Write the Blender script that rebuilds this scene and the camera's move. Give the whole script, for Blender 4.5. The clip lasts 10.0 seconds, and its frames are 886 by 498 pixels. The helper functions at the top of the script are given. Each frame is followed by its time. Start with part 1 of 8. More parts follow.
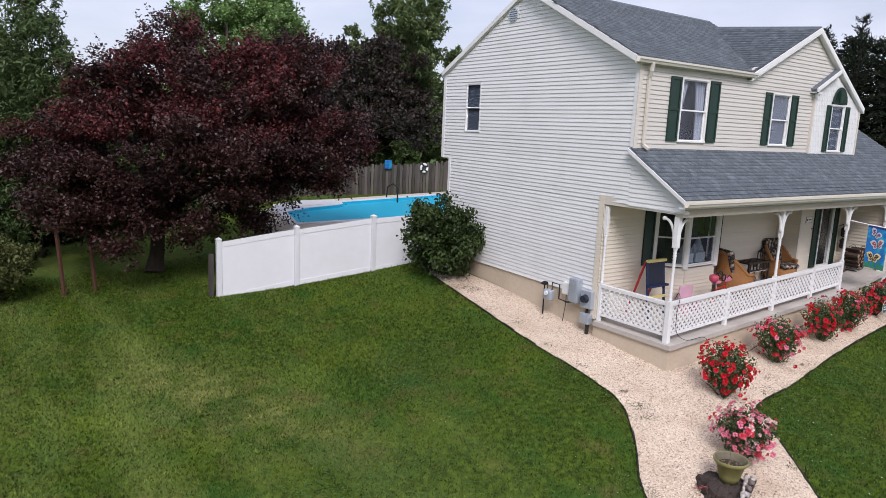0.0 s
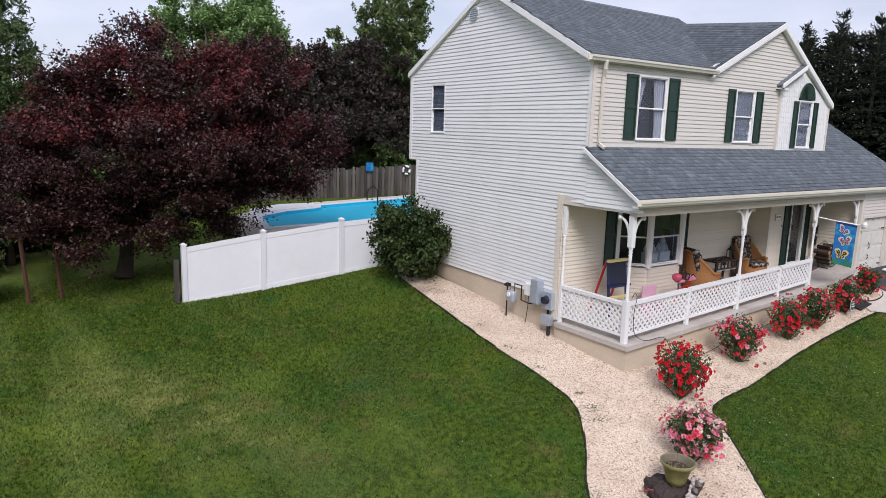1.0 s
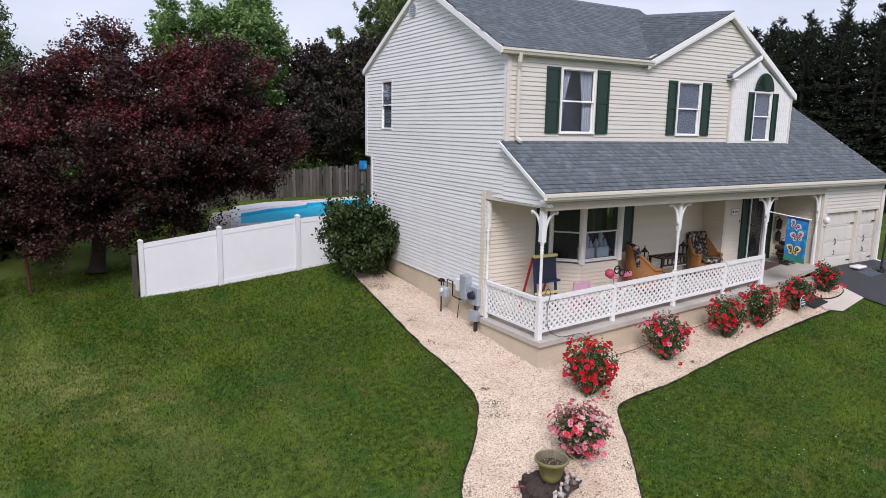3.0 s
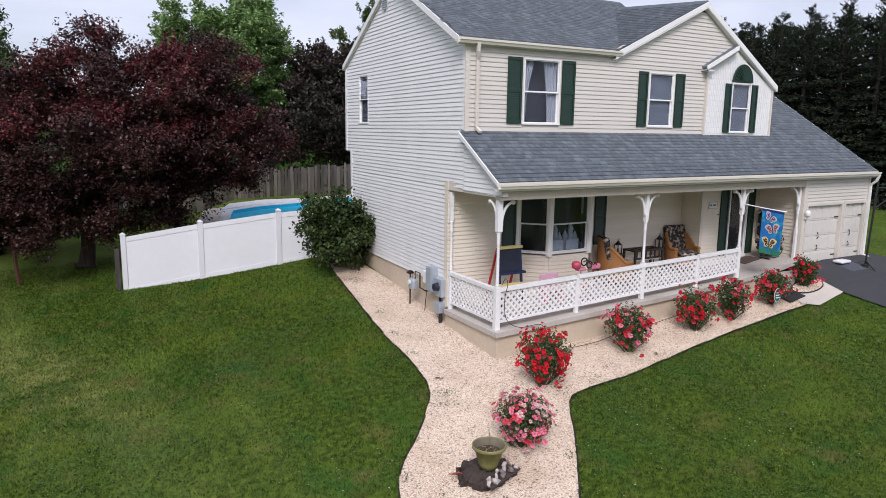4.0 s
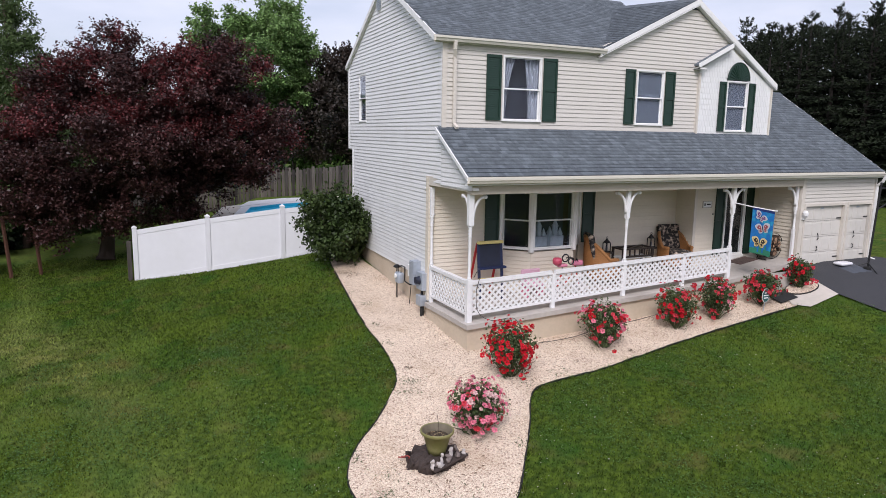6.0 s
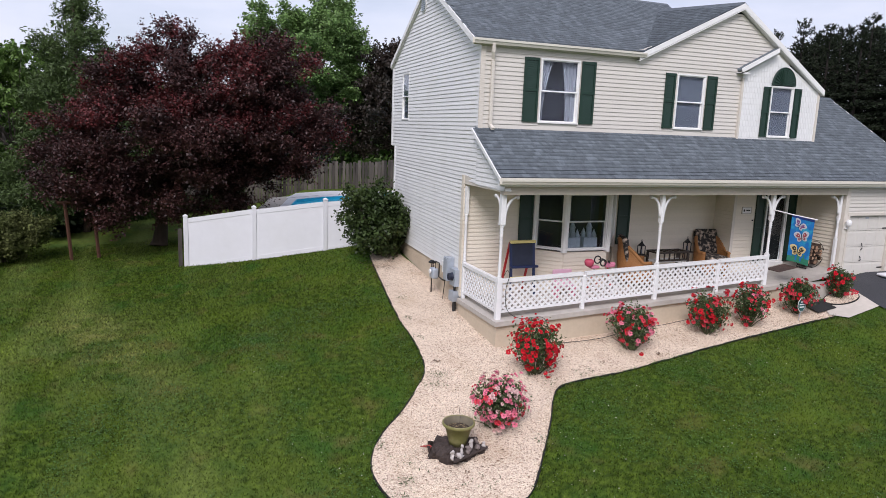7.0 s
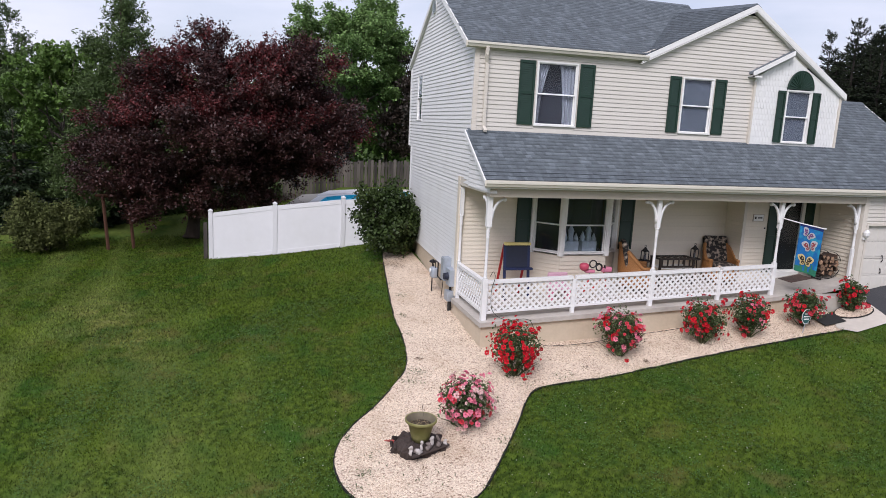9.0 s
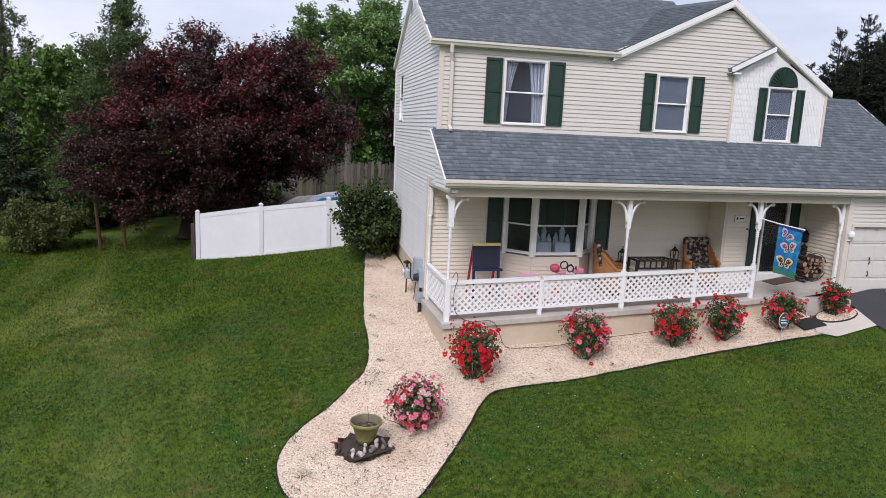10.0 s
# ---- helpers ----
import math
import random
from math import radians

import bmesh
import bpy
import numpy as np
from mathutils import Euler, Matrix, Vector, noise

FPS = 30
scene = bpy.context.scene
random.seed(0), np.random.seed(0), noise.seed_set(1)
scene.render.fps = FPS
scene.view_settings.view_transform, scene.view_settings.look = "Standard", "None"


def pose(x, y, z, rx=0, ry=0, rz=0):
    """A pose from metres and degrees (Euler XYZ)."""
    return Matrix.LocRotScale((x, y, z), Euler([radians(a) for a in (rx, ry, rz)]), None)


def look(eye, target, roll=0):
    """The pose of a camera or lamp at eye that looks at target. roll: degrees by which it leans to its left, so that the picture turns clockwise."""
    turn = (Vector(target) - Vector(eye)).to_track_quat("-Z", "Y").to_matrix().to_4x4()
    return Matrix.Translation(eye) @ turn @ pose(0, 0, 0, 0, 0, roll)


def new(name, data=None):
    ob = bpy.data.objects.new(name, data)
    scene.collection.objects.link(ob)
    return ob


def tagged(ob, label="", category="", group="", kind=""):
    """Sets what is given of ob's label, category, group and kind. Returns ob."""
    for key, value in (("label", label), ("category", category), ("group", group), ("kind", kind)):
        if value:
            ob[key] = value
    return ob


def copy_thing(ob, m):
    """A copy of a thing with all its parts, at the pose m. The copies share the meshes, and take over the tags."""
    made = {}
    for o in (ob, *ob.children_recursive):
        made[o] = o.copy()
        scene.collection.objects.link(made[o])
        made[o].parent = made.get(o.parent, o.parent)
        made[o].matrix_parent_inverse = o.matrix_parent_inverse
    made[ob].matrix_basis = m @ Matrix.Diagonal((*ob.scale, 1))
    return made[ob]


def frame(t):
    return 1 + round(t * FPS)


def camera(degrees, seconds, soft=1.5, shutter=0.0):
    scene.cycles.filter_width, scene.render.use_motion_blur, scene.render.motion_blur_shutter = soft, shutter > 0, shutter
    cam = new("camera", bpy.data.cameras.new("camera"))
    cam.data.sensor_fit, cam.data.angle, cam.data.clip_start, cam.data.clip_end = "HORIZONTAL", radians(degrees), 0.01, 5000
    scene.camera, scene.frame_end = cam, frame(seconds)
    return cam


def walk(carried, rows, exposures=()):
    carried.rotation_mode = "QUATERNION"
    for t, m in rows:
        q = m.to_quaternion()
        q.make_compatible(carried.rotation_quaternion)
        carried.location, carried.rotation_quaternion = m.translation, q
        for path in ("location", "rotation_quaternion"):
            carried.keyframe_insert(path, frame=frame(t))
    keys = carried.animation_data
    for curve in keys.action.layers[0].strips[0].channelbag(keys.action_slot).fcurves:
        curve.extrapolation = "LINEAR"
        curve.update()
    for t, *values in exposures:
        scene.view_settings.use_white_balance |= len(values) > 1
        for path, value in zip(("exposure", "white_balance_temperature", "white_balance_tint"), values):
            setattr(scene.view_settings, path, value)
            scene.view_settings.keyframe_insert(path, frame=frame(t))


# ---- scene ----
cam = camera(66.00, 10.0, soft=0.8)
ROWS = [
    (0.0, -11.501, -9.372, 4.702, -35.34, -10.12, -2.46),
    (0.5, -11.016, -9.549, 4.674, -35.93, -9.88, -1.80),
    (1.0, -10.635, -9.812, 4.721, -35.33, -9.97, -1.68),
    (1.5, -10.144, -10.112, 4.766, -34.62, -10.04, -1.48),
    (2.0, -9.618, -10.483, 4.825, -33.53, -10.23, -1.37),
    (2.5, -9.028, -10.894, 4.797, -32.58, -10.23, -1.17),
    (4.0, -7.342, -12.000, 4.458, -29.64, -9.87, -0.77),
    (4.5, -6.855, -12.307, 4.359, -28.85, -9.69, -0.58),
    (5.0, -6.482, -12.561, 4.261, -28.13, -9.44, -0.52),
    (6.5, -6.172, -13.177, 4.360, -23.57, -9.80, -1.51),
    (7.0, -6.056, -13.411, 4.419, -21.36, -10.07, -2.14),
    (7.5, -5.691, -13.630, 4.420, -20.28, -10.06, -2.14),
    (8.0, -5.445, -13.825, 4.461, -18.47, -10.23, -2.52),
    (8.5, -5.241, -13.970, 4.520, -16.79, -10.43, -2.88),
    (9.0, -4.675, -14.088, 4.532, -15.95, -10.35, -2.78),
    (9.5, -4.077, -14.173, 4.539, -14.76, -10.32, -2.75),
    (10.0, -3.398, -14.248, 4.499, -13.86, -10.18, -2.55),
]
walk(cam, [(t, pose(x, y, z, 90 + pitch, roll, yaw)) for t, x, y, z, yaw, pitch, roll in ROWS],
     [(0.0, 0.02, 6230, 18), (10.0, 0.0, 6230, 18)])

# ==== world ====
# Overcast daylight: pale clouded sky and a weak, very soft sun.
world = bpy.data.worlds.new("overcast_sky")
scene.world = world
world.use_nodes = True
wn, wl = world.node_tree.nodes, world.node_tree.links
sky = wn.new("ShaderNodeTexSky")
sky.sky_type, sky.sun_disc = "NISHITA", False
sky.sun_elevation, sky.sun_rotation = radians(43), radians(200)
sky.air_density, sky.dust_density = 1.0, 2.0
wco = wn.new("ShaderNodeTexCoord")
wmap = wn.new("ShaderNodeMapping")
wmap.inputs["Scale"].default_value = (1.0, 1.0, 3.2)
cloud = wn.new("ShaderNodeTexNoise")
cloud.inputs["Scale"].default_value, cloud.inputs["Detail"].default_value = 2.6, 6.0
cramp = wn.new("ShaderNodeValToRGB")
cramp.color_ramp.elements[0].position, cramp.color_ramp.elements[1].position = 0.36, 0.66
cramp.color_ramp.elements[0].color, cramp.color_ramp.elements[1].color = (0.5, 0.5, 0.5, 1), (0.97, 0.97, 0.97, 1)
cmix = wn.new("ShaderNodeMixRGB")
cmix.inputs["Color2"].default_value = (8.8, 9.15, 10.1, 1)
wl.new(wco.outputs["Generated"], wmap.inputs["Vector"])
wl.new(wmap.outputs["Vector"], cloud.inputs["Vector"])
wl.new(cloud.outputs["Fac"], cramp.inputs["Fac"])
wl.new(cramp.outputs["Color"], cmix.inputs["Fac"])
wl.new(sky.outputs["Color"], cmix.inputs["Color1"])
wl.new(cmix.outputs["Color"], wn["Background"].inputs["Color"])
wn["Background"].inputs["Strength"].default_value = 0.104
sun_data = bpy.data.lights.new("sun", "SUN")
sun_data.energy, sun_data.angle, sun_data.color = 2.6, radians(24), (1.0, 0.97, 0.92)
sun = new("sun", sun_data)
sun.matrix_world = look((-14, -20, 23), (0, 0, 0))
scene.view_settings.exposure = 0.0


# ==== materials ====
def material(name, color, rough=0.7, metal=0.0, var=0.16, scale=6.0, big=0.5, bump=0.15, bscale=60.0, per_object=0.0,
             per_island=0.0, stain=None, stain_amount=0.3, spec=0.5, stretch=(1, 1, 1), skew=1.0):
    """A surface with grain at a fine scale, blotches at a large one, and relief."""
    m = bpy.data.materials.new(name)
    m.use_nodes = True
    n, l = m.node_tree.nodes, m.node_tree.links
    b = n["Principled BSDF"]
    b.inputs["Roughness"].default_value, b.inputs["Metallic"].default_value = rough, metal
    b.inputs["Specular IOR Level"].default_value = spec
    co, mp = n.new("ShaderNodeTexCoord"), n.new("ShaderNodeMapping")
    mp.inputs["Scale"].default_value = stretch
    l.new(co.outputs["Object"], mp.inputs["Vector"])

    def noise_at(s, detail):
        t = n.new("ShaderNodeTexNoise")
        t.inputs["Scale"].default_value, t.inputs["Detail"].default_value = s, detail
        l.new(mp.outputs["Vector"], t.inputs["Vector"])
        return t.outputs["Fac"]

    def math(op, a, c):
        t = n.new("ShaderNodeMath")
        t.operation = op
        for i, v in enumerate((a, c)):
            if isinstance(v, (int, float)):
                t.inputs[i].default_value = v
            else:
                l.new(v, t.inputs[i])
        return t.outputs[0]

    fine, broad = noise_at(scale, 5), noise_at(big, 3)
    value = math("ADD", math("MULTIPLY", math("SUBTRACT", fine, 0.5), 2.2 * var), math("MULTIPLY", math("SUBTRACT", broad, 0.5), 1.6 * var))
    if per_object:
        t = n.new("ShaderNodeObjectInfo")
        value = math("ADD", value, math("MULTIPLY", math("SUBTRACT", math("POWER", t.outputs["Random"], skew), 1 / (1 + skew)), per_object))
    if per_island:
        t = n.new("ShaderNodeNewGeometry")
        value = math("ADD", value, math("MULTIPLY", math("SUBTRACT", math("POWER", t.outputs["Random Per Island"], skew), 1 / (1 + skew)), per_island))
    hsv = n.new("ShaderNodeHueSaturation")
    hsv.inputs["Color"].default_value = (*color, 1)
    l.new(math("ADD", value, 1.0), hsv.inputs["Value"])
    out = hsv.outputs["Color"]
    if stain:
        mx, rp = n.new("ShaderNodeMixRGB"), n.new("ShaderNodeValToRGB")
        rp.color_ramp.elements[0].position, rp.color_ramp.elements[1].position = 0.5, 0.72
        l.new(noise_at(big * 2.3, 6), rp.inputs["Fac"])
        l.new(math("MULTIPLY", rp.outputs["Color"], stain_amount), mx.inputs["Fac"])
        mx.inputs["Color2"].default_value = (*stain, 1)
        l.new(out, mx.inputs["Color1"])
        out = mx.outputs["Color"]
    l.new(out, b.inputs["Base Color"])
    if bump:
        bp = n.new("ShaderNodeBump")
        bp.inputs["Strength"].default_value, bp.inputs["Distance"].default_value = bump, 0.02
        l.new(noise_at(bscale, 4), bp.inputs["Height"])
        l.new(bp.outputs["Normal"], b.inputs["Normal"])
    return m


def leafy(name, color, tip, through_light=0.25, spread=0.9, rough=0.5):
    """Foliage: two tones, mixed leaf by leaf, that let some light through."""
    m = bpy.data.materials.new(name)
    m.use_nodes = True
    n, l = m.node_tree.nodes, m.node_tree.links
    b = n["Principled BSDF"]
    b.inputs["Roughness"].default_value = rough
    b.inputs["Specular IOR Level"].default_value = 0.3
    g, mx, hs = n.new("ShaderNodeNewGeometry"), n.new("ShaderNodeMixRGB"), n.new("ShaderNodeHueSaturation")
    co, no, ad = n.new("ShaderNodeTexCoord"), n.new("ShaderNodeTexNoise"), n.new("ShaderNodeMath")
    no.inputs["Scale"].default_value = 0.8
    l.new(co.outputs["Object"], no.inputs["Vector"])
    ad.operation = "MULTIPLY_ADD"
    ad.inputs[1].default_value, ad.inputs[2].default_value = spread, 1 - spread / 2
    l.new(g.outputs["Random Per Island"], ad.inputs[0])
    mx.inputs["Color1"].default_value, mx.inputs["Color2"].default_value = (*color, 1), (*tip, 1)
    l.new(no.outputs["Fac"], mx.inputs["Fac"])
    l.new(mx.outputs["Color"], hs.inputs["Color"])
    l.new(ad.outputs[0], hs.inputs["Value"])
    l.new(hs.outputs["Color"], b.inputs["Base Color"])
    tr, ms = n.new("ShaderNodeBsdfTranslucent"), n.new("ShaderNodeMixShader")
    l.new(hs.outputs["Color"], tr.inputs["Color"])
    ms.inputs["Fac"].default_value = through_light
    l.new(b.outputs[0], ms.inputs[1])
    l.new(tr.outputs[0], ms.inputs[2])
    l.new(ms.outputs[0], n["Material Output"].inputs["Surface"])
    return m


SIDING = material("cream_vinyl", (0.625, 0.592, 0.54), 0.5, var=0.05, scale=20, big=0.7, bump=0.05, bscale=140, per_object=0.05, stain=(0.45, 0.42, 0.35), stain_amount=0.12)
# Paler, cooler version of the cream vinyl for the gable side.
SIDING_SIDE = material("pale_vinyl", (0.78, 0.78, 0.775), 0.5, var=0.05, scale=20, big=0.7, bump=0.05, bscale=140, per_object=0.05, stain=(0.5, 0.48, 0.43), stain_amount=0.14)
# Brighter, warmer copy of the cream vinyl: porch bounce light painted into its colour.
PORCH_SIDING = material("bounce_lit_cream_vinyl", (0.73, 0.66, 0.55), 0.5, var=0.05, scale=20, big=0.7, bump=0.05, bscale=140, per_object=0.05)
SCALLOP = material("white_scallop_vinyl", (0.78, 0.78, 0.77), 0.5, var=0.05, per_object=0.05)
TRIM = material("white_trim", (0.82, 0.815, 0.80), 0.45, var=0.06, scale=12, stain=(0.5, 0.48, 0.42), stain_amount=0.15)
# Beam tan, gutter shadow painted into the colour; the plaque border reuses it.
BEAM_TAN = material("tan_with_gutter_shadow", (0.47, 0.42, 0.35), 0.6, var=0.08, scale=10, stain=(0.3, 0.26, 0.2), stain_amount=0.25)
TAN_TRIM = material("almond_trim", (0.66, 0.63, 0.55), 0.5, var=0.06, scale=12, stain=(0.4, 0.36, 0.28), stain_amount=0.2)
VINYL = material("white_vinyl", (0.72, 0.72, 0.75), 0.4, var=0.04, scale=5, stain=(0.6, 0.6, 0.58), stain_amount=0.15, bump=0.03)
CREAM_TRIM = material("cream_trim", (0.66, 0.61, 0.54), 0.5, var=0.06, scale=12, stain=(0.45, 0.4, 0.32), stain_amount=0.15)
STUCCO = material("tan_foundation", (0.56, 0.47, 0.36), 0.9, var=0.1, scale=14, bump=0.35, bscale=90, stain=(0.40, 0.32, 0.22), stain_amount=0.35)
CONCRETE = material("porch_concrete", (0.47, 0.435, 0.395), 0.85, var=0.14, scale=10, bump=0.3, bscale=80, stain=(0.24, 0.21, 0.18), stain_amount=0.45)
WALKWAY = material("pale_concrete", (0.55, 0.50, 0.44), 0.85, var=0.1, scale=9, bump=0.25, bscale=70, stain=(0.38, 0.34, 0.29), stain_amount=0.3)
SHINGLE = material("grey_shingle", (0.132, 0.152, 0.172), 0.95, var=0.4, scale=45, big=7.0, bump=0.6, bscale=160, per_object=0.34, per_island=0.44, spec=0.2, skew=2.5)
SHUTTER = material("green_shutter", (0.008, 0.033, 0.021), 0.5, var=0.12, scale=14, bump=0.06)
# Blue-grey of the sky's reflection, painted on a sheet behind the panes.
PANE_TONE = material("pane_tone_sheet", (0.058, 0.07, 0.096), 0.9, var=0.15, scale=8, bump=0.0)
# Room panels: dimness and the sky's blue reflection are put into their colour.
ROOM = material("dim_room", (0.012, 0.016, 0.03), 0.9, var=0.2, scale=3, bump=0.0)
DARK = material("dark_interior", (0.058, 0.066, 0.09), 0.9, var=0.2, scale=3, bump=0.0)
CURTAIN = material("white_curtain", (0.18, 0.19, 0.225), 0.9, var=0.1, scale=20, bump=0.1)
SOIL = material("dark_soil", (0.05, 0.035, 0.022), 0.95, var=0.4, scale=30, bump=0.6, bscale=60)
BARK = material("brown_bark", (0.07, 0.05, 0.038), 0.95, var=0.3, scale=14, bump=0.8, bscale=25, stretch=(1, 1, 0.3))
GREY_BARK = material("grey_bark", (0.12, 0.10, 0.085), 0.95, var=0.3, scale=14, bump=0.7, bscale=25, stretch=(1, 1, 0.3))
WOOD_FENCE = material("weathered_wood", (0.09, 0.077, 0.067), 0.95, var=0.45, scale=9, bump=0.6, bscale=30, per_object=1.2, stretch=(1, 1, 0.15))
ASPHALT = material("asphalt", (0.045, 0.046, 0.052), 0.9, var=0.25, scale=50, bump=0.5, bscale=180, stain=(0.08, 0.08, 0.085), stain_amount=0.3)
EDGING = material("black_plastic_edging", (0.011, 0.010, 0.009), 0.85, var=0.15)
WATER_BLUE = material("pool_liner", (0.02, 0.42, 0.62), 0.35, var=0.08, scale=1.5, big=0.3, bump=0.0)
METAL = material("grey_painted_metal", (0.42, 0.465, 0.53), 0.45, 0.3, var=0.12, scale=12, stain=(0.22, 0.22, 0.22), stain_amount=0.3)
DARK_METAL = material("black_iron", (0.02, 0.02, 0.022), 0.5, 0.4, var=0.2)

GLASS = bpy.data.materials.new("window_glass")
GLASS.use_nodes = True
gb = GLASS.node_tree.nodes["Principled BSDF"]
gb.inputs["Base Color"].default_value, gb.inputs["Roughness"].default_value = (0.9, 0.95, 1.0, 1), 0.03
gb.inputs["Transmission Weight"].default_value, gb.inputs["IOR"].default_value = 1.0, 1.33

LEAF_PURPLE = leafy("purple_plum_leaf", (0.035, 0.0215, 0.0205), (0.077, 0.029, 0.0265), 0.16, 1.2, 0.42)
LEAF_SHOOT = leafy("red_plum_shoot_leaf", (0.082, 0.020, 0.021), (0.16, 0.036, 0.036), 0.28, 1.0)
LEAF_MAPLE = leafy("maple_leaf", (0.085, 0.175, 0.04), (0.25, 0.37, 0.135), 0.3, 1.2)
LEAF_DARK = leafy("dark_bronze_leaf", (0.021, 0.024, 0.016), (0.046, 0.027, 0.023), 0.14)
LEAF_PINE = leafy("pine_needles", (0.054, 0.092, 0.03), (0.11, 0.158, 0.056), 0.3, 1.0)
LEAF_PALE_PINE = leafy("pale_pine_needles", (0.085, 0.13, 0.045), (0.165, 0.215, 0.085), 0.35, 1.0)
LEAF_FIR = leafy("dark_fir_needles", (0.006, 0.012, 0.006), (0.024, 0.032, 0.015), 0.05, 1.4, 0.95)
LEAF_SPRUCE = leafy("dark_spruce_needles", (0.010, 0.022, 0.010), (0.036, 0.056, 0.022), 0.12, 1.3)
LEAF_WOODS = leafy("woodland_leaf", (0.058, 0.12, 0.026), (0.112, 0.186, 0.048), 0.34, 1.0)
LEAF_BRIGHT = leafy("young_woodland_leaf", (0.075, 0.15, 0.03), (0.15, 0.235, 0.06), 0.36, 1.0)
LEAF_SHRUB = leafy("shrub_leaf", (0.02, 0.045, 0.012), (0.07, 0.096, 0.028), 0.2, 1.1)
LEAF_ROSE = leafy("rose_leaf", (0.056, 0.105, 0.036), (0.125, 0.155, 0.07), 0.35, 1.0)


# ==== mesh helpers ====
def finish(name, bm, mat, parent=None, label="", smooth=False):
    me = bpy.data.meshes.new(name)
    bm.normal_update()
    bm.to_mesh(me)
    bm.free()
    for mt in (mat if isinstance(mat, (list, tuple)) else [mat]):
        me.materials.append(mt)
    if smooth:
        me.shade_smooth()
    ob = new(name, me)
    if parent:
        ob.parent = parent
    if label:
        ob["label"] = label
    return ob


def part(name, bm, mat, parent, label="", smooth=False):
    return finish(name, bm, mat, parent, label, smooth)


def thing(name, label, category, group="", kind="", at=(0, 0, 0)):
    ob = new(name)
    ob.location = at
    return tagged(ob, label, category, group, kind)


def box(bm, x0, y0, z0, x1, y1, z1, bevel=0.0, m=None):
    p = [(x, y, z) for z in (z0, z1) for y in (y0, y1) for x in (x0, x1)]
    if m is not None:
        p = [m @ Vector(q) for q in p]
    v = [bm.verts.new(q) for q in p]
    f = [bm.faces.new([v[i] for i in q]) for q in ((0, 2, 3, 1), (4, 5, 7, 6), (0, 1, 5, 4), (2, 6, 7, 3), (0, 4, 6, 2), (1, 3, 7, 5))]
    if bevel:
        bmesh.ops.bevel(bm, geom=list({e for q in f for e in q.edges}), offset=bevel, segments=2, affect="EDGES", profile=0.5)
    return bm


def prism(bm, loop, shift):
    """A flat loop of points pushed along shift into a solid."""
    shift = Vector(shift)
    a = [bm.verts.new(p) for p in loop]
    b = [bm.verts.new(Vector(p) + shift) for p in loop]
    bm.faces.new(a[::-1])
    bm.faces.new(b)
    for i in range(len(a)):
        j = (i + 1) % len(a)
        bm.faces.new((a[i], a[j], b[j], b[i]))
    bmesh.ops.recalc_face_normals(bm, faces=bm.faces)
    return bm


def tube(bm, points, radii, sides=8, caps=True):
    """A round tube along points."""
    if isinstance(radii, (int, float)):
        radii = [radii] * len(points)
    pts = [Vector(p) for p in points]
    rings = []
    for i, p in enumerate(pts):
        d = (pts[min(i + 1, len(pts) - 1)] - pts[max(i - 1, 0)]).normalized()
        q = d.to_track_quat("Z", "Y")
        rings.append([bm.verts.new(p + q @ Vector((math.cos(a) * radii[i], math.sin(a) * radii[i], 0))) for a in (2 * math.pi * k / sides for k in range(sides))])
    for a, b in zip(rings, rings[1:]):
        for k in range(sides):
            bm.faces.new((a[k], a[(k + 1) % sides], b[(k + 1) % sides], b[k]))
    if caps:
        bm.faces.new(rings[0][::-1])
        bm.faces.new(rings[-1])
    return bm


def lathe(bm, profile, sides=16, at=(0, 0, 0)):
    """A turned body: profile rows of (radius, height)."""
    rings = []
    for r, z in profile:
        rings.append([bm.verts.new((at[0] + math.cos(a) * r, at[1] + math.sin(a) * r, at[2] + z)) for a in (2 * math.pi * k / sides for k in range(sides))])
    for a, b in zip(rings, rings[1:]):
        for k in range(sides):
            bm.faces.new((a[k], a[(k + 1) % sides], b[(k + 1) % sides], b[k]))
    bm.faces.new(rings[0][::-1])
    bm.faces.new(rings[-1])
    return bm


def mesh_from(name, verts, faces, mat, parent=None, smooth=False):
    """A mesh object from arrays of places and equal-sided faces."""
    me = bpy.data.meshes.new(name)
    nf, k = faces.shape
    me.vertices.add(len(verts))
    me.vertices.foreach_set("co", verts.astype(np.float32).ravel())
    me.loops.add(nf * k)
    me.loops.foreach_set("vertex_index", faces.astype(np.int32).ravel())
    me.polygons.add(nf)
    me.polygons.foreach_set("loop_start", np.arange(0, nf * k, k, dtype=np.int32))
    me.update(calc_edges=True)
    me.materials.append(mat)
    if smooth:
        me.shade_smooth()
    ob = new(name, me)
    if parent:
        ob.parent = parent
    return ob


def segment_distance(line, x, y):
    """How far each place (arrays) lies from a line of the plan."""
    best = np.full(len(x), 99.0)
    for a, b in zip(line, line[1:]):
        dx, dy = b.x - a.x, b.y - a.y
        t = np.clip(((x - a.x) * dx + (y - a.y) * dy) / (dx * dx + dy * dy), 0, 1)
        best = np.minimum(best, np.hypot(a.x + dx * t - x, a.y + dy * t - y))
    return best


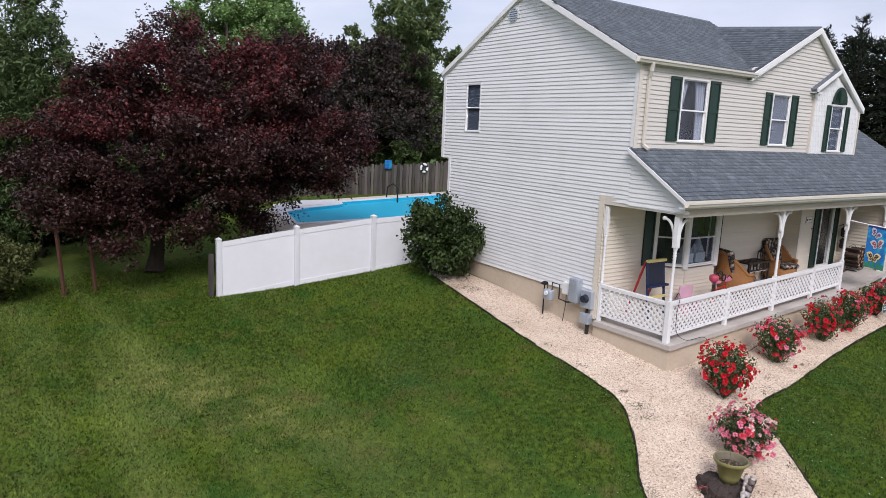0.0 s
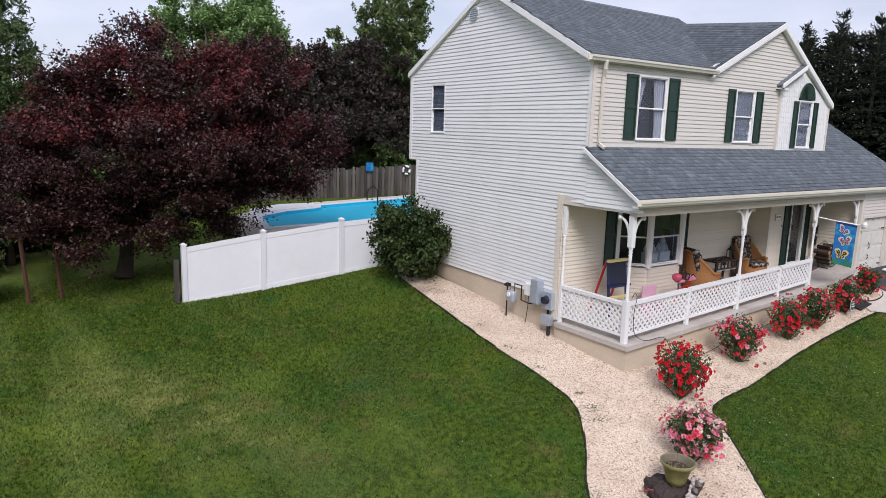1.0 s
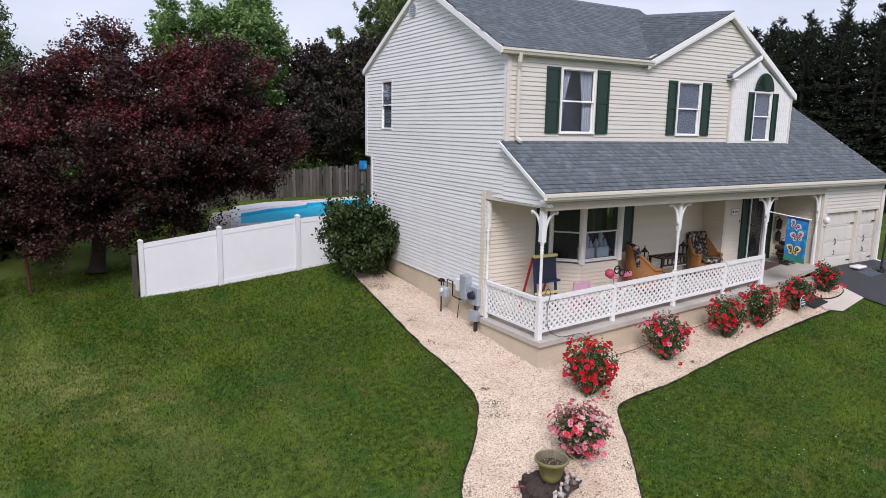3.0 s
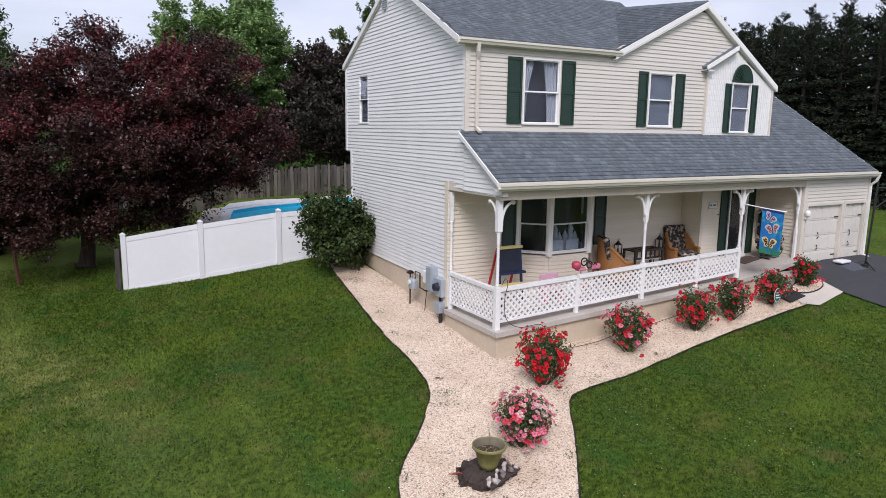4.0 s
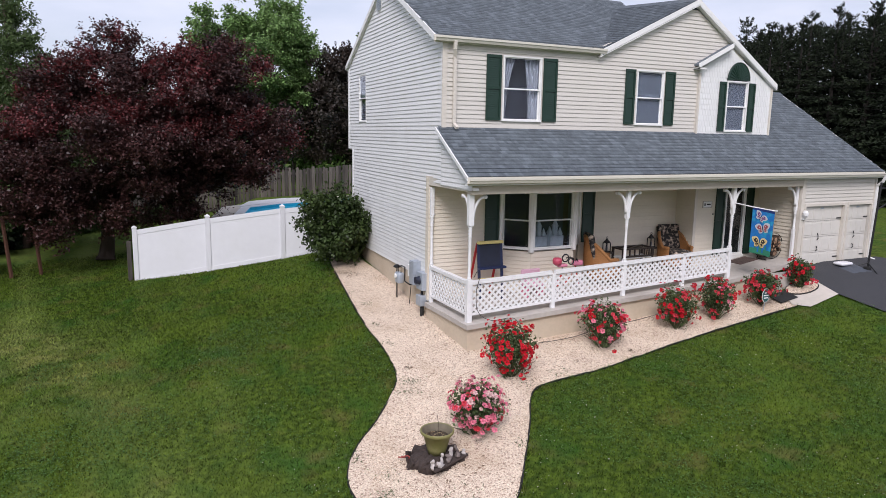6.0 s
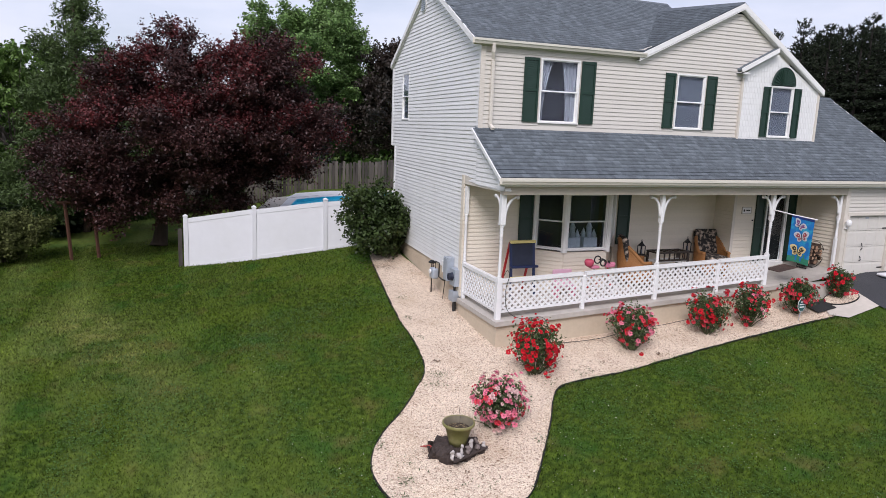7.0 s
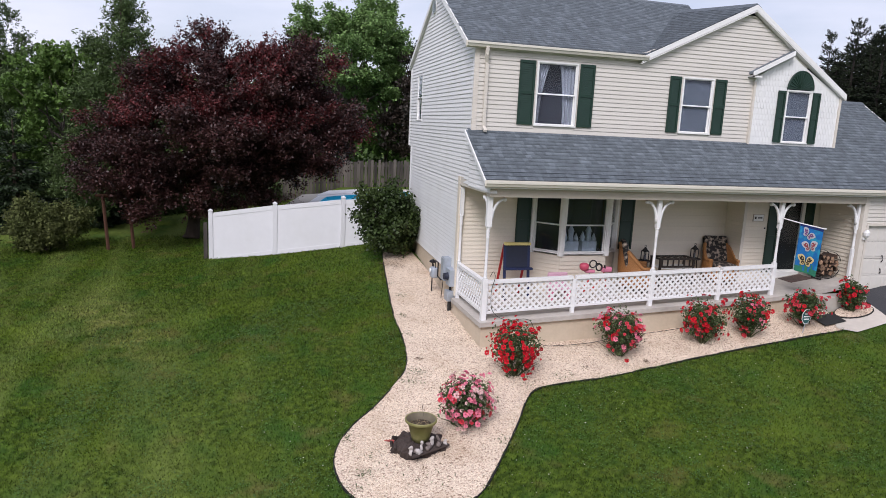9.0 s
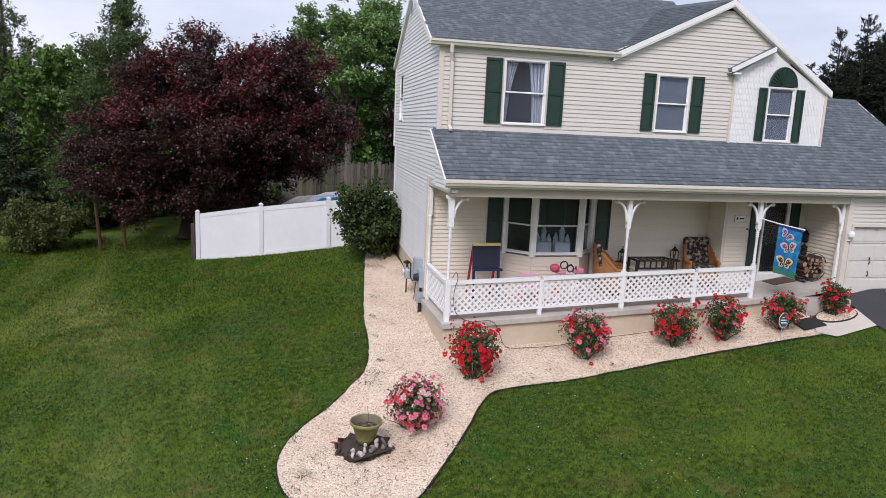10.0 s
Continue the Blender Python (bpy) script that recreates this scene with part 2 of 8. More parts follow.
def leaf_quads(rng, centres, size, up=0.5, narrow=0.55, droop=0.0):
    """Diamond leaves with a bent midrib at the centres: arrays for mesh_from."""
    n = len(centres)
    nrm = rng.normal(size=(n, 3))
    nrm /= np.linalg.norm(nrm, axis=1, keepdims=True)
    nrm = nrm * (1 - up) + np.array([0, 0, 1.0]) * up
    nrm /= np.linalg.norm(nrm, axis=1, keepdims=True)
    a = np.cross(nrm, rng.normal(size=(n, 3)))
    a /= np.linalg.norm(a, axis=1, keepdims=True)
    b = np.cross(nrm, a)
    s = size * rng.uniform(0.6, 1.35, (n, 1))
    v = np.stack([centres - a * s, centres + b * s * narrow + nrm * s * 0.12, centres + a * s - np.array([0, 0, droop]) * s, centres - b * s * narrow + nrm * s * 0.12], 1)
    return v.reshape(-1, 3), np.arange(4 * n).reshape(n, 4)


# ==== ground ====
def ground_z(x, y):
    """The lie of the land: it falls to the front and to the side lawn, and rises to the driveway and the pool."""
    across = -1.1 * math.tanh(-x * 0.14 / 1.1) if x < 0 else 0.015 * min(x, 10.5) + 0.0085 * min(x, 10.5) ** 2
    along = -0.14 - math.tanh((-1.4 - y) * 0.19) if y < -1.4 else -0.14 + 1.2 * math.tanh((y + 1.4) * 0.1 / 1.2)
    dip = -0.4 * math.tanh(max(-x, 0) * max(y, 0) * 0.0095 / 0.4)
    return 0.14 + across + along + dip


def spline(points, steps=8):
    """A smooth open line through points of the plan."""
    p = [Vector(q) for q in points]
    p = [2 * p[0] - p[1]] + p + [2 * p[-1] - p[-2]]
    out = []
    for i in range(1, len(p) - 2):
        for k in range(steps):
            t = k / steps
            out.append(0.5 * ((2 * p[i]) + (p[i + 1] - p[i - 1]) * t + (2 * p[i - 1] - 5 * p[i] + 4 * p[i + 1] - p[i + 2]) * t * t
                              + (3 * p[i] - p[i - 1] - 3 * p[i + 1] + p[i + 2]) * t ** 3))
    out.append(p[-2])
    return out


def ground_nodes(name):
    """A bare material with a noise maker and a mixer: (material, nodes, links, tex, mix)."""
    m = bpy.data.materials.new(name)
    m.use_nodes = True
    n, l = m.node_tree.nodes, m.node_tree.links
    b = n["Principled BSDF"]
    b.inputs["Roughness"].default_value, b.inputs["Specular IOR Level"].default_value = 0.9, 0.15
    co = n.new("ShaderNodeTexCoord")

    def tex(s, d, lo, hi, stretch=(1, 1, 1), turn=0.0):
        t, r, mp = n.new("ShaderNodeTexNoise"), n.new("ShaderNodeMapRange"), n.new("ShaderNodeMapping")
        mp.inputs["Scale"].default_value, mp.inputs["Rotation"].default_value = stretch, (0, 0, turn)
        t.inputs["Scale"].default_value, t.inputs["Detail"].default_value = s, d
        r.inputs["From Min"].default_value, r.inputs["From Max"].default_value = lo, hi
        l.new(co.outputs["Object"], mp.inputs["Vector"])
        l.new(mp.outputs["Vector"], t.inputs["Vector"])
        l.new(t.outputs["Fac"], r.inputs["Value"])
        return r.outputs["Result"]

    def mix(a, c, f, how="MIX"):
        t = n.new("ShaderNodeMixRGB")
        t.blend_type = how
        for k, v in (("Color1", a), ("Color2", c), ("Fac", f)):
            if isinstance(v, tuple):
                t.inputs[k].default_value = (*v, 1)
            elif isinstance(v, float):
                t.inputs[k].default_value = v
            else:
                l.new(v, t.inputs[k])
        return t.outputs["Color"]

    return m, n, l, co, tex, mix


def lawn_material(name, blade=False):
    """Mown lawn: greens at three scales, long pale mowing streaks, dry and brown patches; blades vary one by one."""
    m, n, l, co, tex, mix = ground_nodes(name)
    b = n["Principled BSDF"]
    c = mix((0.034, 0.062, 0.0068), (0.095, 0.146, 0.0165), tex(9, 7, 0.36, 0.66))
    c = mix(c, (0.034, 0.096, 0.014), tex(1.1, 5, 0.48, 0.76))
    c = mix(c, (0.115, 0.165, 0.018), tex(0.5, 6, 0.48, 0.85))
    sx, mr, mu = n.new("ShaderNodeSeparateXYZ"), n.new("ShaderNodeMapRange"), n.new("ShaderNodeMath")
    l.new(co.outputs["Object"], sx.inputs[0])
    l.new(sx.outputs["X"], mr.inputs["Value"])
    mr.inputs["From Min"].default_value, mr.inputs["From Max"].default_value = -3.5, -8.0
    mr.inputs["To Min"].default_value, mr.inputs["To Max"].default_value = 0.12, 1.0
    mu.operation = "MULTIPLY"
    l.new(mr.outputs["Result"], mu.inputs[0])
    l.new(tex(0.8, 9, 0.40, 0.88, (1.0, 0.2, 1.0), 0.3), mu.inputs[1])
    c = mix(c, (0.21, 0.26, 0.07), mu.outputs[0])
    c = mix(c, (0.15, 0.128, 0.042), tex(1.5, 8, 0.57, 0.86))
    # A worn, dry stretch of the side lawn.
    wm, wv, wr, wx = n.new("ShaderNodeMapping"), n.new("ShaderNodeVectorMath"), n.new("ShaderNodeMapRange"), n.new("ShaderNodeMath")
    wm.vector_type = "TEXTURE"
    wm.inputs["Location"].default_value, wm.inputs["Rotation"].default_value, wm.inputs["Scale"].default_value = (-7.7, 3.0, -0.6), (0, 0, 0.36), (1.5, 4.4, 4.0)
    wv.operation, wx.operation = "LENGTH", "MULTIPLY"
    wr.inputs["From Min"].default_value, wr.inputs["From Max"].default_value = 1.0, 0.2
    l.new(co.outputs["Object"], wm.inputs["Vector"])
    l.new(wm.outputs["Vector"], wv.inputs[0])
    l.new(wv.outputs["Value"], wr.inputs["Value"])
    l.new(wr.outputs["Result"], wx.inputs[0])
    l.new(tex(1.9, 9, 0.36, 0.74), wx.inputs[1])
    c = mix(c, (0.23, 0.235, 0.075), wx.outputs[0])
    l.new(c, b.inputs["Base Color"])
    if blade:
        g, ma, mm = n.new("ShaderNodeNewGeometry"), n.new("ShaderNodeMath"), n.new("ShaderNodeHueSaturation")
        ma.operation = "MULTIPLY_ADD"
        ma.inputs[1].default_value, ma.inputs[2].default_value = 1.7, 0.35
        l.new(g.outputs["Random Per Island"], ma.inputs[0])
        l.new(c, mm.inputs["Color"])
        l.new(ma.outputs[0], mm.inputs["Value"])
        l.new(mm.outputs["Color"], b.inputs["Base Color"])
        tr, ms = n.new("ShaderNodeBsdfTranslucent"), n.new("ShaderNodeMixShader")
        l.new(mm.outputs["Color"], tr.inputs["Color"])
        ms.inputs["Fac"].default_value = 0.4
        l.new(b.outputs[0], ms.inputs[1])
        l.new(tr.outputs[0], ms.inputs[2])
        l.new(ms.outputs[0], n["Material Output"].inputs["Surface"])
    else:
        bp = n.new("ShaderNodeBump")
        bp.inputs["Strength"].default_value, bp.inputs["Distance"].default_value = 0.9, 0.04
        l.new(tex(45, 6, 0, 1), bp.inputs["Height"])
        l.new(bp.outputs["Normal"], b.inputs["Normal"])
    return m


def gravel_material():
    """Pea gravel: cells of cream, beige and pink stone with some brown ones, dark between."""
    m, n, l, co, tex, mix = ground_nodes("cream_gravel")
    b = n["Principled BSDF"]
    v, sep, rp = n.new("ShaderNodeTexVoronoi"), n.new("ShaderNodeSeparateColor"), n.new("ShaderNodeValToRGB")
    v.inputs["Scale"].default_value = 44
    l.new(co.outputs["Object"], v.inputs["Vector"])
    l.new(v.outputs["Color"], sep.inputs[0])
    e = rp.color_ramp.elements
    e[0].position, e[0].color = 0.0, (0.20, 0.135, 0.10, 1)
    e[1].position, e[1].color = 1.0, (0.81, 0.705, 0.555, 1)
    for p, c in ((0.07, (0.40, 0.29, 0.21, 1)), (0.16, (0.60, 0.468, 0.36, 1)), (0.6, (0.725, 0.588, 0.465, 1))):
        q = e.new(p)
        q.color = c
    l.new(sep.outputs[0], rp.inputs["Fac"])
    gap = n.new("ShaderNodeMapRange")
    gap.inputs["From Min"].default_value, gap.inputs["From Max"].default_value = 0.55, 0.85
    l.new(v.outputs["Distance"], gap.inputs["Value"])
    c = mix(rp.outputs["Color"], (0.40, 0.30, 0.235), gap.outputs["Result"])
    c = mix(c, (0.44, 0.32, 0.21), tex(1.3, 6, 0.5, 1.0))
    l.new(c, b.inputs["Base Color"])
    bp = n.new("ShaderNodeBump")
    bp.invert = True
    bp.inputs["Strength"].default_value, bp.inputs["Distance"].default_value = 1.0, 0.014
    l.new(v.outputs["Distance"], bp.inputs["Height"])
    l.new(bp.outputs["Normal"], b.inputs["Normal"])
    return m


LAWN = lawn_material("lawn")
GRASS = lawn_material("grass_blade", True)
GRAVEL = gravel_material()
STONE = material("cream_stone", (0.765, 0.642, 0.515), 0.95, var=0.1, scale=30, bump=0.1, per_island=0.7, skew=0.3)


def needle_quads(rng, centres, ways, size, narrow=0.2):
    """Narrow needle tufts that point along ways, each with a bent tip: arrays for mesh_from."""
    n = len(centres)
    a = ways + rng.normal(size=(n, 3)) * 0.45
    a /= np.linalg.norm(a, axis=1, keepdims=True)
    b = np.cross(a, rng.normal(size=(n, 3)))
    b /= np.linalg.norm(b, axis=1, keepdims=True)
    s = size * rng.uniform(0.6, 1.4, (n, 1))
    v = np.stack([centres - a * s * 0.6, centres + b * s * narrow, centres + a * s + np.array([0, 0, 0.15]) * s, centres - b * s * narrow], 1)
    return v.reshape(-1, 3), np.arange(4 * n).reshape(n, 4)


def steps_to(a, b, near, far_steps):
    v = list(np.arange(a, b + 0.01, near))
    lo, hi = [], []
    d, x, y = near, a, b
    for _ in range(far_steps):
        d *= 1.45
        x, y = x - d, y + d
        lo.insert(0, x)
        hi.append(y)
    return lo + v + hi


gx, gy = steps_to(-16, 18, 0.5, 12), steps_to(-18, 26, 0.5, 12)
POOL = [(-2.1, 12.2), (9.5, 12.9), (9.2, 19.25), (2.25, 17.45), (1.95, 16.75), (1.5, 16.5), (0.0, 15.95), (-1.35, 14.95)]


def yard_z(x, y):
    """The ground with the yard levelled round the pool and dug out under it."""
    z = ground_z(x, y)
    if y > 9 and x > -4:
        z = min(z, 1.22)
        if -2.2 < x < 10.2 and 12.9 + 0.2 * x < y < 16.8 + 0.27 * x and y < 19.7:
            z = min(z, 0.6)
    return z


gv = np.array([(x, y, yard_z(x, y)) for y in gy for x in gx])
gi = np.array([(j * len(gx) + i, j * len(gx) + i + 1, (j + 1) * len(gx) + i + 1, (j + 1) * len(gx) + i) for j in range(len(gy) - 1) for i in range(len(gx) - 1)])
lawn_sheet = mesh_from("ground", gv, gi, LAWN, smooth=True)
tagged(lawn_sheet, "mown green lawn with paler streaks and clover", "lawn", kind="structure")

EDGE_LINE = spline([(-0.35, 6.75), (-0.62, 6.2), (-1.03, 3.4), (-1.32, 1.1), (-1.42, -0.5), (-1.6, -1.5), (-1.93, -2.05), (-2.4, -2.6), (-3.0, -3.2),
                    (-3.32, -3.9), (-3.2, -4.75), (-2.65, -5.42), (-1.9, -5.6), (-1.3, -5.35), (-0.75, -4.7), (-0.15, -3.9), (0.36, -3.15), (0.9, -2.9),
                    (2.1, -2.83), (3.2, -2.7), (4.6, -2.57), (6.0, -2.52), (7.4, -2.54), (8.05, -2.58)], 5)
BED = [(p.x, p.y) for p in EDGE_LINE] + [(8.35, -1.9), (8.4, -1.3), (0.2, -1.3), (0.2, 6.9)]


def patch(name, loop, lift, cell, mat, rough=0.0):
    """A sheet with the outline loop that lies lift above the ground."""
    bm = bmesh.new()
    bm.faces.new([bm.verts.new((x, y, 0)) for x, y in loop])
    for axis in (0, 1):
        lo, hi = min(p[axis] for p in loop), max(p[axis] for p in loop)
        for v in np.arange(lo + cell, hi, cell):
            no = (1, 0, 0) if axis == 0 else (0, 1, 0)
            bmesh.ops.bisect_plane(bm, geom=bm.verts[:] + bm.edges[:] + bm.faces[:], plane_co=Vector(no) * v, plane_no=no)
    for v in bm.verts:
        v.co.z = ground_z(v.co.x, v.co.y) + lift + rough * noise.noise(Vector((v.co.x * 1.7, v.co.y * 1.7, 3)))
    bmesh.ops.recalc_face_normals(bm, faces=bm.faces)
    if sum(f.normal.z for f in bm.faces) < 0:
        bmesh.ops.reverse_faces(bm, faces=bm.faces)
    return finish(name, bm, mat, smooth=True)


def inside(loop, x, y):
    """Which of the places (arrays) lie in the loop."""
    res = np.zeros(len(x), bool)
    for (x0, y0), (x1, y1) in zip(loop, loop[1:] + loop[:1]):
        if y0 != y1:
            res ^= ((y0 > y) != (y1 > y)) & (x < (x1 - x0) * (y - y0) / (y1 - y0) + x0)
    return res


tagged(patch("gravel_bed", BED, 0.025, 0.3, GRAVEL, 0.02), "bed of cream and pink pea gravel along the house", "gravel bed", kind="structure")
bm = bmesh.new()
for a, b in zip(EDGE_LINE, EDGE_LINE[1:]):
    d = (b - a).normalized() * (0.013 + 0.007 * noise.noise(Vector((a.x * 3, a.y * 3, 1))))
    nx, ny = -d.y, d.x
    za, zb = ground_z(a.x, a.y), ground_z(b.x, b.y)
    lo, hi = -0.1, 0.034 + 0.02 * noise.noise(Vector((a.x * 2.3, a.y * 2.3, 5)))
    v = [bm.verts.new(q) for q in ((a.x - nx, a.y - ny, za + lo), (b.x - nx, b.y - ny, zb + lo), (b.x - nx, b.y - ny, zb + hi), (a.x - nx, a.y - ny, za + hi),
                                   (a.x + nx, a.y + ny, za + lo), (b.x + nx, b.y + ny, zb + lo), (b.x + nx, b.y + ny, zb + hi), (a.x + nx, a.y + ny, za + hi))]
    for f in ((3, 2, 1, 0), (4, 5, 6, 7), (3, 7, 6, 2)):
        bm.faces.new([v[i] for i in f])
tagged(finish("bed_edging", bm, EDGING), "black plastic edging between lawn and gravel", "edging", kind="structure")


# ==== house ====
house = thing("house", "two-storey cream vinyl-sided house with grey shingle roofs and a front porch", "house")
COURSE = 0.0928
WALL_T = 0.14


def spans(interval, holes, z0, z1):
    """The stretches of a wall between z0 and z1 that no hole takes: rows (low u at z0, low u at z1, high u at z0, high u at z1)."""
    (a0, b0), (a1, b1) = interval(z0), interval(z1)
    if max(b0 - a0, b1 - a1) < 0.02:
        return []
    b0, b1 = max(a0, b0), max(a1, b1)
    out = [(a0, a1, b0, b1)]
    for u0, v0, u1, v1 in holes:
        if min(z1, v1) - max(z0, v0) < 0.2 * (z1 - z0):
            continue
        nxt = []
        for p0, p1, q0, q1 in out:
            if u1 <= max(p0, p1) or u0 >= min(q0, q1):
                nxt.append((p0, p1, q0, q1))
                continue
            if u0 > min(p0, p1):
                nxt.append((p0, p1, min(u0, q0), min(u0, q1)))
            if u1 < max(q0, q1):
                nxt.append((max(u1, p0), max(u1, p1), q0, q1))
        out = nxt
    return out


def wall(name, place, interval, z0, z1, holes, siding, parent, label="", z_lap=None, course=COURSE):
    """A wall of thickness WALL_T with openings, clad in lapped boards. place(u, d, z): the point u along it, d proud of it."""
    cuts = sorted({z0, z1, *[h for q in holes for h in (q[1], q[3]) if z0 < h < z1], *np.arange(z0, z1, 0.5)})
    bm = bmesh.new()
    for a, b in zip(cuts, cuts[1:]):
        for p0, p1, q0, q1 in spans(interval, holes, a, b):
            v = [bm.verts.new(place(*q)) for q in ((p0, 0, a), (q0, 0, a), (q1, 0, b), (p1, 0, b), (p0, -WALL_T, a), (q0, -WALL_T, a), (q1, -WALL_T, b), (p1, -WALL_T, b))]
            for f in ((0, 1, 2, 3), (7, 6, 5, 4), (0, 4, 5, 1), (3, 2, 6, 7), (0, 3, 7, 4), (1, 5, 6, 2)):
                bm.faces.new([v[i] for i in f])
    bmesh.ops.remove_doubles(bm, verts=bm.verts, dist=0.0005)
    bmesh.ops.recalc_face_normals(bm, faces=bm.faces)
    w = part(name, bm, siding, parent, label)
    z = z0 if z_lap is None else z_lap
    while z < z1 - 0.01:
        top = min(z + course, z1)
        for p0, p1, q0, q1 in spans(interval, holes, z, top):
            bm = bmesh.new()
            o, i, s = 0.0175, 0.003, 0.002
            jag = random.uniform(-0.0015, 0.0015)
            v = [bm.verts.new(place(*q)) for q in ((p0, s, z), (q0, s, z), (q0, o + jag, z), (p0, o + jag, z), (p0, o, z + 0.012), (q0, o, z + 0.012),
                                                   (p1, i, top), (q1, i, top))]
            for f in ((0, 1, 2, 3), (3, 2, 5, 4), (4, 5, 7, 6)):
                bm.faces.new([v[k] for k in f])
            part("siding_board", bm, siding, w)
        z += course
    return w


def window(parent, place, u0, v0, u1, v1, curtain="", name="window", f=0.036, proud=0.034):
    """A double-hung window in an opening: frame, sashes, panes, a dark-painted panel for the dim room behind, and
    curtains.
    """
    w = new(name)
    w.parent = parent

    def bar(nm, a0, b0, a1, b1, d0, d1, mat=TRIM, label=""):
        bm = bmesh.new()
        v = [bm.verts.new(place(a, d, b)) for d in (d0, d1) for b in (b0, b1) for a in (a0, a1)]
        for q in ((0, 2, 3, 1), (4, 5, 7, 6), (0, 1, 5, 4), (2, 6, 7, 3), (0, 4, 6, 2), (1, 3, 7, 5)):
            bm.faces.new([v[i] for i in q])
        bmesh.ops.recalc_face_normals(bm, faces=bm.faces)
        return part(nm, bm, mat, w, label)

    bar("frame_side", u0 - f, v0, u0, v1, -0.03, proud)
    bar("frame_side", u1, v0, u1 + f, v1, -0.03, proud)
    bar("frame_head", u0 - f, v1, u1 + f, v1 + f, -0.03, proud + 0.001)
    bar("sill", u0 - f - 0.02, v0 - f, u1 + f + 0.02, v0, -0.03, proud + 0.011)
    # Added dark strips: the reveal's shade is painted over its pale sides.
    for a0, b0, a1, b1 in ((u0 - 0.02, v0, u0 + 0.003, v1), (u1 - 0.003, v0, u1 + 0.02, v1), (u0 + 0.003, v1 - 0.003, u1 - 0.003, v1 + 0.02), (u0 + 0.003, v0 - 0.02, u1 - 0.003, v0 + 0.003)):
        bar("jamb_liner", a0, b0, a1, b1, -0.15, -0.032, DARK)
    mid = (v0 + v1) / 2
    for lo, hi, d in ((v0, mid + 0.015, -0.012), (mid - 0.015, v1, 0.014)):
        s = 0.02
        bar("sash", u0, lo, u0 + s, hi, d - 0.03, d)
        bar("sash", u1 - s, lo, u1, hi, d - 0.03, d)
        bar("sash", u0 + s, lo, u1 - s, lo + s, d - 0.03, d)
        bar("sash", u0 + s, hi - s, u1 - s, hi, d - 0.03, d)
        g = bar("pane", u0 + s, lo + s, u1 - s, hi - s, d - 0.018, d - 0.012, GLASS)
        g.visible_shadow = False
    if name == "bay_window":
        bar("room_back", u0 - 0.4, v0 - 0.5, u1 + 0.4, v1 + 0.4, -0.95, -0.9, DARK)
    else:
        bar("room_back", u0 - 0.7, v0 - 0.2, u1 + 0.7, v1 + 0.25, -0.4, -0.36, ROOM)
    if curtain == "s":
        # Made-up sheet close behind the panes, standing in for their reflected sky.
        bar("shade", u0, v0, u1, v1, -0.055, -0.05, PANE_TONE, "added blue-grey sheet standing in for the panes' sky reflection")
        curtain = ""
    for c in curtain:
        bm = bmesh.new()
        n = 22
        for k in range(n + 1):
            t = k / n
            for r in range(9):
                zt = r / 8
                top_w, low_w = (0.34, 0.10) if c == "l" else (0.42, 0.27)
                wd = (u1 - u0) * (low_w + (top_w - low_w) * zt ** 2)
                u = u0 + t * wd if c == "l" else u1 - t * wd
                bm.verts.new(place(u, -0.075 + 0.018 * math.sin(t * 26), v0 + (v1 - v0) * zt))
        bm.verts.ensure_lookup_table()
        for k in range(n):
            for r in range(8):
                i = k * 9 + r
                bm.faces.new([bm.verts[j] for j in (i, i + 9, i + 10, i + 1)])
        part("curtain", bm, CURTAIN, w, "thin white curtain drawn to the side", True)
    return w


def shutter(parent, place, u0, v0, u1, v1):
    """A louvred shutter of two panels."""
    s = new("shutter")
    s.parent = parent

    def slab(bm, a0, b0, a1, b1, d0, d1, tilt=0.0):
        v = [bm.verts.new(place(a, d + (tilt if b == b0 and d == d1 else 0), b)) for d in (d0, d1) for b in (b0, b1) for a in (a0, a1)]
        for q in ((0, 2, 3, 1), (4, 5, 7, 6), (0, 1, 5, 4), (2, 6, 7, 3), (0, 4, 6, 2), (1, 3, 7, 5)):
            bm.faces.new([v[i] for i in q])
        bmesh.ops.recalc_face_normals(bm, faces=bm.faces)
        return bm

    mid, r = v0 + (v1 - v0) * 0.5, 0.045
    bm = bmesh.new()
    slab(bm, u0, v0, u0 + r, v1, 0.017, 0.05)
    slab(bm, u1 - r, v0, u1, v1, 0.017, 0.05)
    for b in (v0, mid - 0.03, v1 - 0.06):
        slab(bm, u0 + r, b, u1 - r, b + 0.06, 0.017, 0.049)
    part("shutter_frame", bm, SHUTTER, s)
    for b0, b1 in ((v0 + 0.06, mid - 0.03), (mid + 0.03, v1 - 0.06)):
        n = max(4, int((b1 - b0) / 0.045))
        for k in range(n):
            z = b0 + (b1 - b0) * k / n
            part("louvre", slab(bmesh.new(), u0 + r, z, u1 - r, z + (b1 - b0) / n, 0.018, 0.03, 0.006), SHUTTER, s)
    return s


def front(y):
    return lambda u, d, z: (u, y - d, z)


def side(x, sign=-1, skew=0.0):
    return lambda u, d, z: (x + skew * max(u, 0.0) + sign * d, u, z)


SKEW = 0.05


def wall_x(y):
    """Where the side wall stands: it runs slightly out of square."""
    return SKEW * max(y, 0.0)


EAVE, RIDGE_Y, RIDGE_Z, PITCH = 6.29, 3.67, 8.19, 0.507
REAR = 7.34
FLOOR_Y, LOW_REAR, SILL_Z = 0.65, 6.95, 1.05
SIDE = side(0, skew=SKEW)
RAKE, BACK_RAKE = 0.22, 0.06
LOW_TOP, BREAK_Z = SILL_Z + 2.204, SILL_Z + 30 * COURSE

